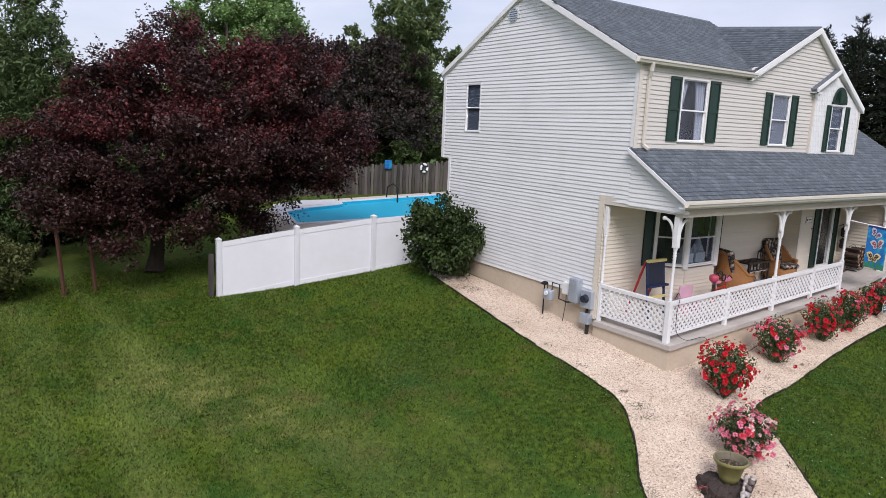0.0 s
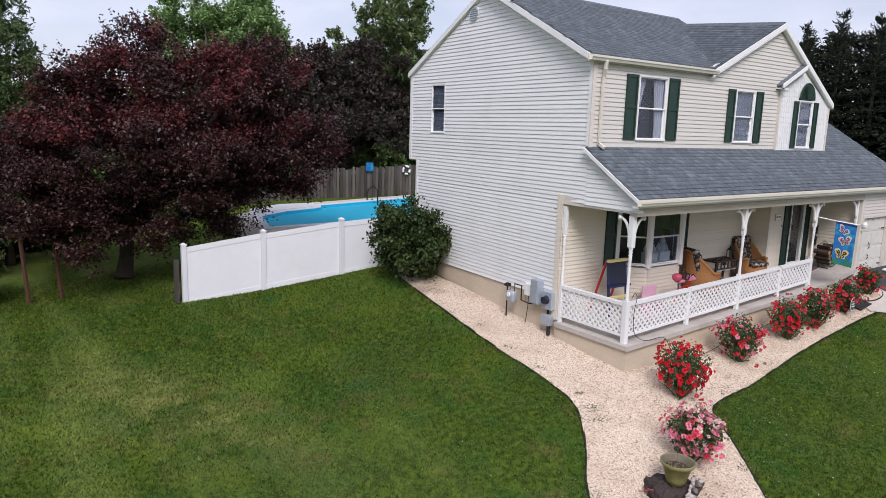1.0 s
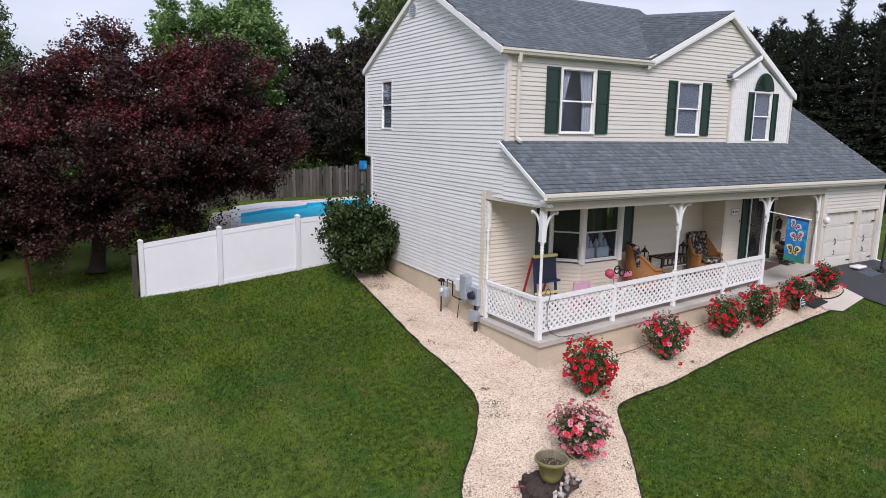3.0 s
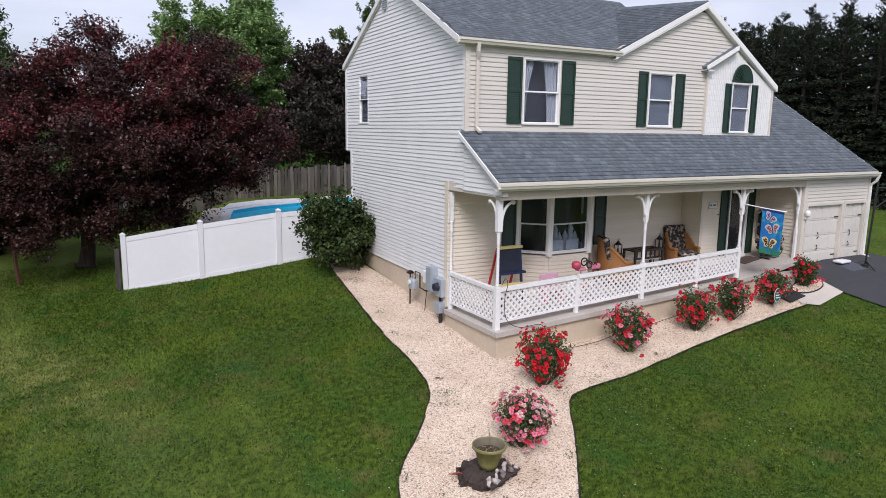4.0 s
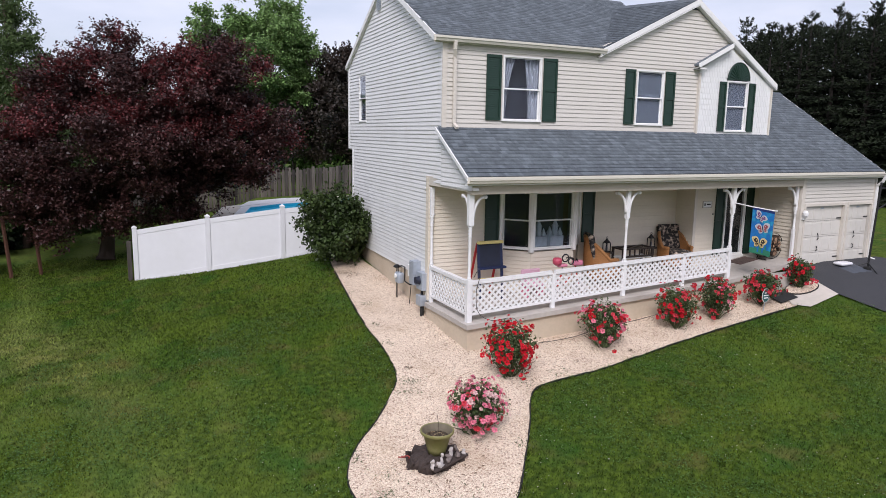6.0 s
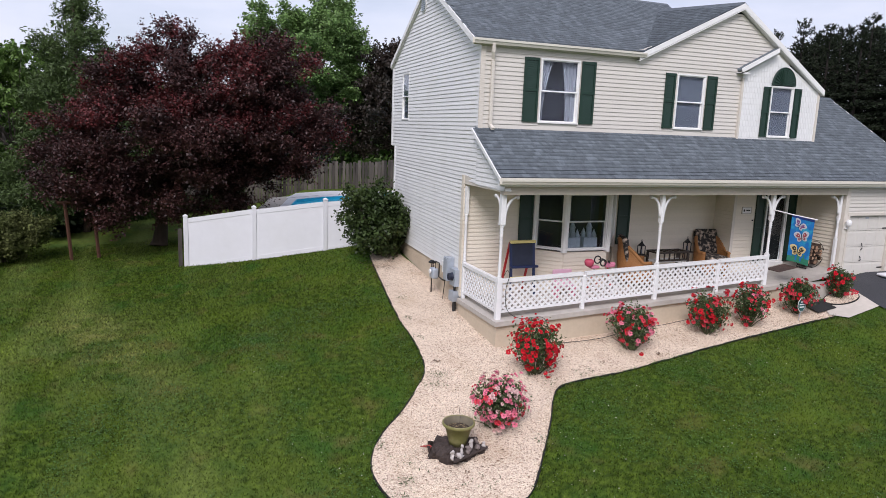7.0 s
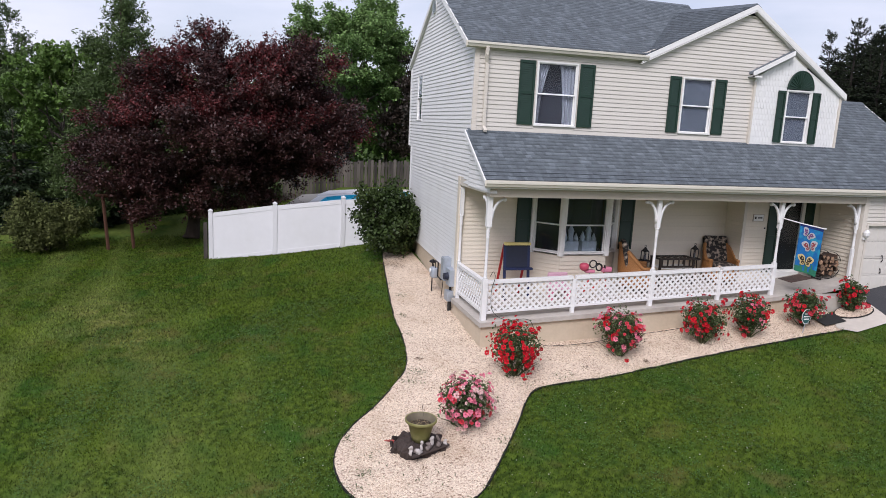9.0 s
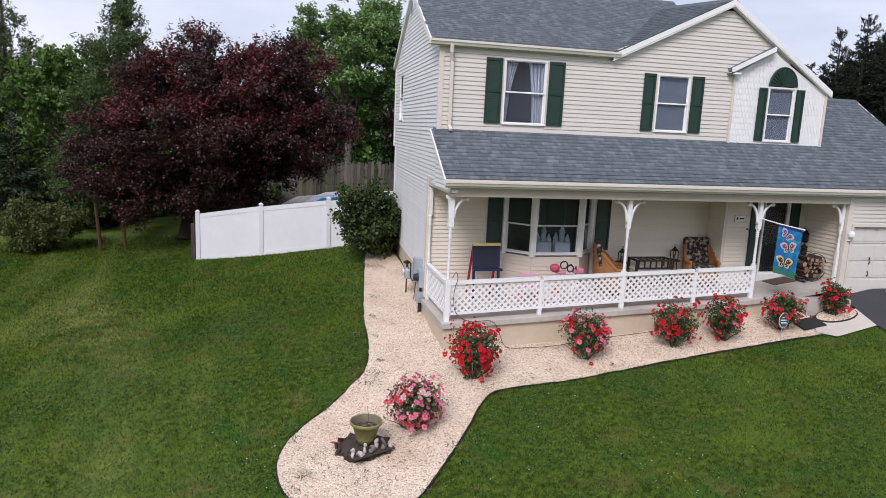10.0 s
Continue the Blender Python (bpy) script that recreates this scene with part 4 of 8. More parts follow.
part("overhang_soffit", bm, TRIM, house)
# Plain back and end walls that close the house.
for nm, c in (("rear_wall", (0.37, REAR - 0.14, BREAK_Z, 7.6, REAR, EAVE)), ("rear_wall_lower", (0.37, LOW_REAR - 0.14, SILL_Z, 9.6, LOW_REAR, BREAK_Z - 0.03)), ("end_wall", (9.55, 0.2, 1.0, 9.66, 6.4, 5.7)),
              ("upper_end_wall", (7.62, 0.2, 5.6, 7.74, REAR, 6.1)), ("floor_slab", (0.48, 0.9, 3.5, 9.5, 6.3, 3.7)), ("attic_floor", (0.5, 0.3, 6.12, 7.5, 6.8, 6.16)), ("garage_back", (9.66, 5.1, 0.8, 12.3, 5.2, 3.4))):
    bm = bmesh.new()
    part(nm, box(bm, *c), SIDING, house)


# ==== trees and hedges ====
def limbs(rng, base, top, targets, r0, sides=9):
    """A tapered trunk with forked limbs that reach the targets."""
    bm = bmesh.new()
    base, top = Vector(base), Vector(top)
    pts = [base.lerp(top, t) + Vector((0.06 * math.sin(5 * t + base.x), 0.06 * math.cos(4 * t), 0)) * (t > 0) for t in (0, 0.05, 0.2, 0.45, 0.7, 1)]
    tube(bm, pts, [r0 * s for s in (1.45, 1.1, 0.92, 0.8, 0.66, 0.45)], sides)
    for t in targets:
        t = Vector(t)
        a = base.lerp(top, rng.uniform(0.35, 0.95))
        m1 = a.lerp(t, 0.35) + Vector((rng.uniform(-0.2, 0.2), rng.uniform(-0.2, 0.2), 0.25))
        m2 = a.lerp(t, 0.7) + Vector((rng.uniform(-0.25, 0.25), rng.uniform(-0.25, 0.25), 0.2))
        tube(bm, [a, m1, m2, t], [r0 * 0.42, r0 * 0.3, r0 * 0.18, r0 * 0.05], 6)
    return bm


def broadleaf(name, at, trunk_top, lobes, leaf, n_leaves, size, bark, r0, seed, label, category="tree", clumps=90, flat=0.5, gap=0.75, clump_size=0.34, sprig=0.5, rise=0.35, narrow=0.6, shoot_leaf=None, boughs=26, level=0.3):
    """A tree with a crown of leaf clumps that fill several lobes: rows (dx, dy, z, rx, ry, rz)."""
    rng, prng = np.random.default_rng(seed), random.Random(seed)
    tree = thing(name, label, category, at=at)
    base = Vector((0, 0, 0))
    clump_c, clump_r = [], []
    vol = np.array([l[3] * l[4] * l[5] for l in lobes]) ** 0.67
    for l, k in zip(lobes, np.maximum(3, (vol / vol.sum() * clumps).astype(int))):
        d = rng.normal(size=(k, 3))
        d /= np.linalg.norm(d, axis=1, keepdims=True)
        rad = rng.uniform(0.45, 1.0, (k, 1)) ** 0.6
        clump_c.append(np.array(l[:3]) + d * rad * np.array(l[3:6]) * 0.92)
        clump_r.append(np.full(k, clump_size * min(l[3], l[5]) ** 0.8) * rng.uniform(0.6, 1.3, k))
    cc, cr = np.concatenate(clump_c), np.concatenate(clump_r)
    # Sprigs grow outward and up from each clump, with leaves on both sides; some upper clumps carry new growth.
    per = 20
    k = n_leaves // per
    share = cr ** 2 / (cr ** 2).sum()
    idx = rng.choice(len(cc), k, p=share)
    mid = np.average(cc, axis=0, weights=cr) * np.array([1, 1, 0.8])
    out = cc[idx] - mid
    out /= np.linalg.norm(out, axis=1, keepdims=True)
    way = out * np.array([1, 1, 0.5]) + np.array([0, 0, rise]) + rng.normal(size=(k, 3)) * 0.42
    way /= np.linalg.norm(way, axis=1, keepdims=True)
    off = rng.normal(size=(k, 3))
    off /= np.linalg.norm(off, axis=1, keepdims=True)
    start = cc[idx] + off * (rng.uniform(0, 1, (k, 1)) ** 0.5) * np.array([1.25, 1.25, flat * 1.2]) * cr[idx, None]
    t = rng.uniform(0, 1, (k, per, 1))
    ln = rng.uniform(0.5, 1.3, (k, 1, 1)) * sprig
    p = start[:, None] + way[:, None] * ln * t + rng.normal(size=(k, per, 3)) * (0.16 - 0.09 * t) * sprig
    young = np.array([noise.noise(Vector(q) * 0.7 + Vector((seed, 0, 0))) > 0.0 and q[2] > np.median(cc[:, 2]) * 0.92 for q in cc.tolist()])[idx] & (rng.uniform(0, 1, k) < 0.6) if shoot_leaf else np.zeros(k, bool)
    keep = np.array([noise.noise(Vector(q) * 1.1) > -gap for q in start.tolist()])
    v, f = leaf_quads(rng, p[keep & ~young].reshape(-1, 3), size, level, narrow, 0.25)
    crown = mesh_from("crown", v, f, leaf, tree)
    crown["kind"] = "stuff"
    if shoot_leaf:
        v, f = leaf_quads(rng, p[keep & young].reshape(-1, 3), size, level, narrow, 0.0)
        mesh_from("new_growth", v, f, shoot_leaf, tree)["kind"] = "stuff"
    picks = cc[rng.choice(len(cc), min(boughs, len(cc)), replace=False)]
    part("trunk", limbs(prng, base, Vector(trunk_top), [tuple(q) for q in picks], r0), bark, tree, "", True)
    return tree


def conifer(name, at, height, radius, leaf, n, size, seed, label, bark=BARK, ragged=0.35, skirt=0.02, droop=0.25, category="tree", full=0.7):
    """A spire of whorled, drooping sprays on a straight stem."""
    rng = np.random.default_rng(seed)
    tree = thing(name, label, category, at=at)
    bm = bmesh.new()
    tube(bm, [(0, 0, -0.1), (0, 0, height * 0.5), (0, 0, height * 0.97)], [0.05 + radius * 0.06, 0.03 + radius * 0.035, 0.015], 7)
    whorls = int(height / 0.26)
    cs, ways, sizes = [], [], []
    for w in range(whorls):
        t = skirt + (1 - skirt) * (w + rng.uniform(0, 1)) / whorls
        reach = radius * (1 - t) ** full * (0.9 + 0.1 * math.sin(w * 2.3)) + 0.12
        for b in range(max(4, int(9 * (1 - t) + 3))):
            a = rng.uniform(0, 2 * math.pi)
            ln = reach * rng.uniform(1 - ragged, 1 + ragged * 0.5)
            z = height * t
            # The boughs hang low down and reach up near the top.
            tip = np.array([math.cos(a) * ln, math.sin(a) * ln, z + (max(t - 0.55, 0) * 1.6 - droop) * ln + rng.uniform(-0.1, 0.15)])
            root = np.array([0, 0, z])
            if t < 0.8:
                tube(bm, [tuple(root), tuple(root * 0.2 + tip * 0.8)], [0.02, 0.006], 4, False)
            k = max(6, int(n / whorls / 6 * (0.3 + ln / radius)))
            s = rng.uniform(0.02, 1.0, (k, 1)) ** 0.7
            side_way = np.array([-math.sin(a), math.cos(a), 0])
            out_way = (tip - root) / np.linalg.norm(tip - root)
            sway = rng.normal(size=(k, 1))
            ways.append(out_way + side_way * sway * 0.7 + np.array([0, 0, max(t - 0.6, 0) * 2 - 0.25]))
            sizes.append(np.full((k, 1), size * (1.15 - 0.6 * t)))
            cs.append(root * (1 - s) + tip * s + side_way * sway * 0.2 * ln * (1.1 - s * 0.7) + rng.normal(size=(k, 3)) * 0.045 * np.array([1, 1, 1.3]))
    p = np.concatenate(cs)
    v, f = needle_quads(rng, p, np.concatenate(ways), np.concatenate(sizes), 0.3)
    crown = mesh_from("crown", v, f, leaf, tree)
    crown["kind"] = "stuff"
    part("trunk", bm, bark, tree)
    return tree


GZ = ground_z
px, py = -6.6, 12.8
PLUM_LOBES = [(1.0, -1.0, 3.7, 3.8, 3.2, 1.9), (-1.9, -0.8, 2.7, 1.7, 2.0, 1.1), (3.9, -2.0, 3.95, 2.0, 2.0, 1.45), (0.3, -0.6, 5.4, 2.0, 2.2, 1.4), (2.8, -1.4, 5.4, 2.4, 2.1, 1.6),
              (0.4, -0.6, 6.8, 1.0, 1.2, 0.8), (1.9, -0.8, 6.8, 1.5, 1.3, 0.9), (3.7, -1.7, 6.2, 1.7, 1.5, 1.1), (-0.5, -0.5, 6.6, 0.5, 0.6, 0.6), (0.9, -1.9, 2.2, 2.8, 1.1, 1.1), (-1.7, -1.8, 1.9, 2.0, 1.2, 0.9), (2.5, -1.8, 2.4, 1.45, 0.9, 1.0), (-1.0, -0.5, 4.9, 1.7, 1.7, 1.15), (-2.5, -0.2, 3.6, 1.3, 1.5, 1.1),
              (5.0, -2.4, 4.3, 1.0, 1.1, 0.9)]
broadleaf("plum_tree", (px, py, GZ(px, py)), (0.2, -0.2, 3.4), PLUM_LOBES, LEAF_PURPLE, 280000, 0.049, BARK, 0.24, 11, "broad purple-leaved plum tree with dark maroon foliage on the lawn", clumps=500, flat=0.3, gap=0.5, clump_size=0.29, sprig=0.6, shoot_leaf=LEAF_SHOOT, level=0.5)
broadleaf("maple_tree", (1.0, 27.0, 1.2), (0, 0, 5.5), [(0.2, 0, 6.5, 3.3, 3.2, 3.2), (-1.1, 0, 8.2, 1.9, 2, 1.8), (1.8, 0, 8.0, 2.2, 2, 2.0), (0.2, 0, 9.6, 1.8, 1.6, 1.2), (2.6, 0, 5.0, 1.8, 2, 2.2)], LEAF_MAPLE, 95000, 0.085, GREY_BARK, 0.28, 12,
          "tall light green maple tree behind the board fence", clumps=130, flat=0.4, gap=0.3, clump_size=0.27, sprig=0.7, level=0.5)
broadleaf("copper_tree", (7.7, 25.5, 1.2), (0, 0, 3.5), [(0, 0, 4.2, 4.2, 3, 3.2), (-1.5, 0, 6.3, 2.2, 2, 1.6), (1.5, 0, 6.6, 2.6, 2, 1.6), (-3.0, 0, 2.8, 1.8, 2, 1.6), (0.5, -4.2, 3.5, 3.6, 1.5, 1.1), (-2.6, -3.6, 4.2, 2.0, 1.6, 1.2)], LEAF_DARK, 62000, 0.09, BARK, 0.25, 13,
          "dark bronze-leaved tree behind the board fence", clumps=200, gap=0.5, clump_size=0.28, sprig=0.7)


def pine(at, h, r, n, size, seed, label, leaf=LEAF_PINE):
    """A full, loose pine: whorls of upswept needle sprays round a straight stem."""
    rng = random.Random(seed)
    lobes = []
    for k in range(8):
        t = k / 7
        w = r * (1 - 0.8 * t ** 1.3)
        for q in range(3):
            a = 2.1 * q + 1.3 * k
            d = w * rng.uniform(0.25, 0.6)
            lobes.append((d * math.cos(a), d * math.sin(a), h * (0.16 + 0.78 * t), w * 0.62, w * 0.62, h * 0.085))
    return broadleaf("pine_tree", at, (0, 0, h * 0.97), lobes, leaf, n, size, BARK, 0.03 + 0.008 * h, seed, label, clumps=240, flat=0.7, gap=0.8, clump_size=0.42, sprig=0.6, rise=0.6, narrow=0.3, boughs=0)


pine((12.0, 28.0, 1.2), 13.5, 6.0, 70000, 0.16, 14, "tall full green pine behind the house", LEAF_PALE_PINE)
pine((-9.35, 16.9, GZ(-9.35, 16.9)), 9.6, 2.7, 70000, 0.085, 15, "loose bright green pine behind the plum tree")
pine((-15.7, 23.5, GZ(-15.7, 23.5)), 10.2, 2.3, 50000, 0.09, 17, "thin blue-green pine at the wood's edge")
for i, (x, y, h, r, sd) in enumerate(((-14.0, 27.5, 8.0, 3.0, 21), (-19.0, 27.5, 8.0, 3.0, 22), (-22.5, 24.0, 8.4, 3.2, 24), (-5.0, 30.0, 7.0, 3.2, 25), (4.5, 32.0, 7.5, 3.4, 26), (-16.5, 23.5, 6.0, 2.6, 27), (12.5, 31.0, 8.0, 3.6, 28))):
    broadleaf("woodland_tree", (x, y, GZ(x, y)), (0, 0, h * 0.5), [(0, 0, h * 0.52, r, r, h * 0.42), (r * 0.4, 0, h * 0.78, r * 0.6, r * 0.6, h * 0.2), (-r * 0.5, 0, h * 0.68, r * 0.6, r * 0.6, h * 0.22)], LEAF_WOODS, 11000, 0.12, GREY_BARK, 0.16, sd,
              "light green woodland tree at the lawn's edge", clumps=130, gap=0.5, clump_size=0.3)["group"] = "woodland trees"
for x, y, h, r, sd in ((-13.4, 16.6, 4.4, 2.0, 31), (-10.6, 17.2, 3.4, 1.7, 32), (-16.0, 16.0, 4.8, 2.3, 33)):
    conifer("spruce", (x, y, GZ(x, y)), h, r, LEAF_SPRUCE, 7000, 0.15, sd, "low dark spruce at the lawn's edge", droop=0.2)["group"] = "dark spruces"


broadleaf("woodland_tree", (-12.0, 19.6, GZ(-12.0, 19.6)), (0, 0, 4.0), [(0, 0, 4.2, 2.1, 2.0, 3.2), (0.7, 0, 6.2, 1.4, 1.4, 1.5), (-1.1, 0, 5.6, 1.5, 1.4, 1.5)], LEAF_BRIGHT, 26000, 0.09, GREY_BARK, 0.14, 29,
          "young bright green woodland tree at the lawn's edge", clumps=150, gap=0.5, clump_size=0.3)["group"] = "woodland trees"

# A far belt of woods closes the gaps between the trees.
rng = np.random.default_rng(70)
n = 36000
bxs = rng.uniform(-45, 45, n)
tops = np.array([6.0 + 2.2 * noise.noise(Vector((q * 0.16, 0, 0))) + 0.9 * noise.noise(Vector((q * 0.6, 3, 0))) for q in bxs.tolist()])
p = np.column_stack([bxs, 42 + rng.normal(0, 1.5, n) + 0.004 * bxs ** 2, 0.6 + tops * rng.uniform(0, 1, n) ** 0.7])
v, f = leaf_quads(rng, p, 0.32, 0.3, 0.6)
tagged(mesh_from("far_woods", v, f, LEAF_WOODS), "distant belt of green woods", "woods", kind="stuff")

# Taller woods added out of view, side and behind, to darken window reflections.
n = 15000
a = rng.uniform(1.75, 4.4, n)
tops = np.array([10 + 2.5 * noise.noise(Vector((q * 9, 1, 0))) for q in a.tolist()])
p = np.column_stack([-4 + 52 * np.cos(a + 0.6) + rng.normal(0, 1.2, n), 52 * np.sin(a + 0.6) * 0.9 + rng.normal(0, 1.2, n), tops * rng.uniform(0, 1, n) ** 0.8])
v, f = leaf_quads(rng, p, 0.85, 0.3, 0.7)
tagged(mesh_from("side_woods", v, f, LEAF_WOODS), "added unseen belt of green woods that darkens window reflections", "woods", kind="stuff")

# Dark undergrowth along the edge of the side lawn.
n = 28000
bxs = rng.uniform(-26, -3.0, n)
hts = np.array([1.9 + 1.1 * noise.noise(Vector((q * 0.35, 7, 0))) + 0.5 * noise.noise(Vector((q * 1.3, 5, 0))) for q in bxs.tolist()])
depth = rng.uniform(0, 1, n)
ys = 19.2 + 0.02 * (bxs + 12) ** 2 * 0.3 + depth * 2.6 + 0.6 * np.sin(bxs * 0.9)
p = np.column_stack([bxs, ys, np.array([ground_z(a, b) for a, b in zip(bxs.tolist(), ys.tolist())]) + hts * (0.35 + 0.65 * depth) * rng.uniform(0, 1, n) ** 0.6])
v, f = leaf_quads(rng, p, 0.11, 0.3, 0.6)
tagged(mesh_from("undergrowth", v, f, LEAF_SHRUB), "dark green undergrowth at the lawn's edge", "undergrowth", kind="stuff")


def bush(name, at, rx, ry, h, leaf, n, size, seed, label, clumps=40, up=0.3):
    """A ragged shrub: sprays of leaves on arching stems, uneven in reach."""
    rng, prng = np.random.default_rng(seed), random.Random(seed)
    b = thing(name, label, "shrub", at=at)
    d = rng.normal(size=(clumps, 3))
    d /= np.linalg.norm(d, axis=1, keepdims=True)
    bulge = np.array([1 + 0.75 * noise.noise(Vector(q) * 2.2 + Vector((seed, 0, 0))) for q in d.tolist()])[:, None]
    c = np.array([0, 0, h * 0.52]) + d * np.array([rx, ry, h * 0.46]) * rng.uniform(0.35, 1.0, (clumps, 1)) ** 0.6 * bulge
    spray = d * np.array([1, 1, 0.6]) + np.array([0, 0, 0.35])
    idx = rng.integers(0, clumps, n)
    t = rng.uniform(-0.9, 1.0, (n, 1))
    p = c[idx] + spray[idx] * t * 0.26 * min(rx, h / 2) + rng.normal(size=(n, 3)) * (0.13 - 0.05 * t) * min(rx, h / 2)
    p = p[(p[:, 2] > 0.05) & ((p[:, 0] + at[0] < wall_x(at[1]) - 0.06) | (at[0] < -2))]
    v, f = leaf_quads(rng, p, size, up, 0.6, 0.2)
    mesh_from("foliage", v, f, leaf, b)["kind"] = "stuff"
    for q in c[:14]:
        q = Vector(q)
        bm = bmesh.new()
        tube(bm, [(prng.uniform(-0.1, 0.1), prng.uniform(-0.1, 0.1), -0.08), q * 0.5 + Vector((0, 0, 0.05)), q], [0.022, 0.015, 0.006], 5)
        part("stem", bm, BARK, b)
    return b


bush("shrub", (-0.38, 6.0, GZ(-0.38, 6.0)), 1.13, 1.05, 2.1, LEAF_SHRUB, 18000, 0.056, 41, "ragged dark green shrub against the house wall", clumps=90)
bush("shrub", (-11.3, 12.0, GZ(-11.3, 12.0)), 1.4, 1.2, 1.8, leafy("olive_leaf", (0.066, 0.092, 0.026), (0.135, 0.14, 0.048), 0.25, 0.9, 0.8), 20000, 0.05, 42, "low olive-green bush at the edge of the lawn", clumps=80)

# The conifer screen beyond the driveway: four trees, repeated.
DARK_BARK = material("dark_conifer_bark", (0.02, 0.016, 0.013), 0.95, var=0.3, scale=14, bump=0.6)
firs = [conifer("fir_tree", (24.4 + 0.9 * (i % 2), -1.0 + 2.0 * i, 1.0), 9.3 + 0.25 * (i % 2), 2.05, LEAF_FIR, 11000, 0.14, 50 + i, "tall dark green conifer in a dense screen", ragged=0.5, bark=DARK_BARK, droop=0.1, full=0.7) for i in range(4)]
prng = random.Random(8)
for i in range(44):
    # The screen is level along the drive and sinks towards its far end.
    y = -7.0 + 0.56 * i
    s = prng.uniform(0.93, 1.03) * min(1.0, 1.0 - 0.056 * (y - 13.4))
    copy_thing(firs[i % 4], Matrix.Translation((23.7 + prng.uniform(-0.3, 0.3) + 1.1 * (i % 3), y, 1.0)) @ Matrix.Rotation(prng.uniform(0, 6.28), 4, "Z") @ Matrix.Scale(s, 4))
n = 74000
rng = np.random.default_rng(77)
ys = rng.uniform(-8.5, 20, n)
tops = np.array([9.2 - 0.5 * max(q - 15.8, 0) + 0.5 * noise.noise(Vector((q * 0.55, 0, 4))) + 0.7 * noise.noise(Vector((q * 1.9, 0, 9))) for q in ys.tolist()])
p = np.column_stack([27.6 + rng.normal(0, 0.5, n), ys, 0.8 + tops * rng.uniform(0, 1, n) ** 0.62])
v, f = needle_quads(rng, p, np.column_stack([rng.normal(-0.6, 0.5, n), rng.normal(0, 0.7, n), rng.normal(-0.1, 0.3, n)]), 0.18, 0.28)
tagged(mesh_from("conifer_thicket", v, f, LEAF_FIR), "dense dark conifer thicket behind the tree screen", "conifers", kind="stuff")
for o in list(scene.objects):
    if o.name.startswith("fir_tree"):
        o["group"] = "conifer screen"

# ==== white fence, board fence and pool ====
FENCE = [((-5.75, 9.12), -0.36, 1.40), ((-3.74, 8.5), 0.02, 1.74), ((-1.62, 7.87), 0.36, 2.04), ((0.06, 7.37), 0.62, 2.2)]
fence = thing("vinyl_fence", "white vinyl privacy fence stepping up the slope beside the house", "fence")
for i, ((x, y), b, t) in enumerate(FENCE):
    bm = bmesh.new()
    box(bm, x - 0.065, y - 0.065, b - 0.2, x + 0.065, y + 0.065, t, 0.006)
    post = part("post", bm, VINYL, fence)
    bm = bmesh.new()
    lathe(bm, [(0.105, 0), (0.105, 0.03), (0.02, 0.075)], 4, (x, y, t))
    bmesh.ops.rotate(bm, verts=bm.verts, cent=(x, y, t), matrix=Matrix.Rotation(math.pi / 4, 3, "Z"))
    part("post_cap", bm, VINYL, post)
for ((xa, ya), ba, ta), ((xb, yb), bb, tb) in zip(FENCE, FENCE[1:]):
    a, b = Vector((xa, ya, 0)), Vector((xb, yb, 0))
    d = (b - a).normalized()
    nrm = Vector((-d.y, d.x, 0))
    a, b = a + d * 0.066, b - d * 0.066
    at = lambda p, z: Vector((p.x, p.y, z))
    for name, (z0, z1), th in (("bottom_rail", (0.06, 0.2), 0.05), ("top_rail", (-0.19, -0.05), 0.05)):
        lo = (ba, bb) if z0 > 0 else (ta, tb)
        bm = bmesh.new()
        prism(bm, [at(a, lo[0] + z0) - nrm * th / 2, at(b, lo[1] + z0) - nrm * th / 2, at(b, lo[1] + z1) - nrm * th / 2, at(a, lo[0] + z1) - nrm * th / 2], nrm * th)
        part(name, bm, VINYL, fence)
    bm = bmesh.new()
    prism(bm, [at(a, ba + 0.18) - nrm * 0.012, at(b, bb + 0.18) - nrm * 0.012, at(b, tb - 0.17) - nrm * 0.012, at(a, ta - 0.17) - nrm * 0.012], nrm * 0.024)
    part("panel", bm, VINYL, fence)

# An old board fence closes the yard behind the pool.
BF_Y = 20.6
back_fence = thing("board_fence", "weathered grey board fence behind the pool", "fence")
prng = random.Random(3)
x = -8.0
while x < 14:
    w = prng.uniform(0.13, 0.16)
    zb = min(GZ(x, BF_Y), 1.22)
    top = 2.47 + 0.042 * x + prng.uniform(-0.09, 0.07)
    bm = bmesh.new()
    lean = prng.uniform(-0.025, 0.025)
    prism(bm, [(x, BF_Y, zb), (x + w, BF_Y, zb), (x + w + lean, BF_Y, top - 0.03), (x + w * 0.75 + lean, BF_Y, top), (x + w * 0.25 + lean, BF_Y, top), (x + lean, BF_Y, top - 0.03)], (0, 0.022, 0))
    part("picket", bm, WOOD_FENCE, back_fence)
    x += w + prng.uniform(0.006, 0.05)
for h in (0.3, 1.1):
    bm = bmesh.new()
    for a in range(-8, 14, 2):
        za, zb = 1.05 + 0.042 * a + h, 1.05 + 0.042 * (a + 2) + h
        prism(bm, [(a, BF_Y + 0.03, za), (a + 2, BF_Y + 0.03, zb), (a + 2, BF_Y + 0.03, zb + 0.09), (a, BF_Y + 0.03, za + 0.09)], (0, 0.04, 0))
    part("rail", bm, WOOD_FENCE, back_fence)

POOL_Z = 1.30
pool = thing("swimming_pool", "in-ground swimming pool with bright blue water and white coping", "pool")
loop_in = POOL


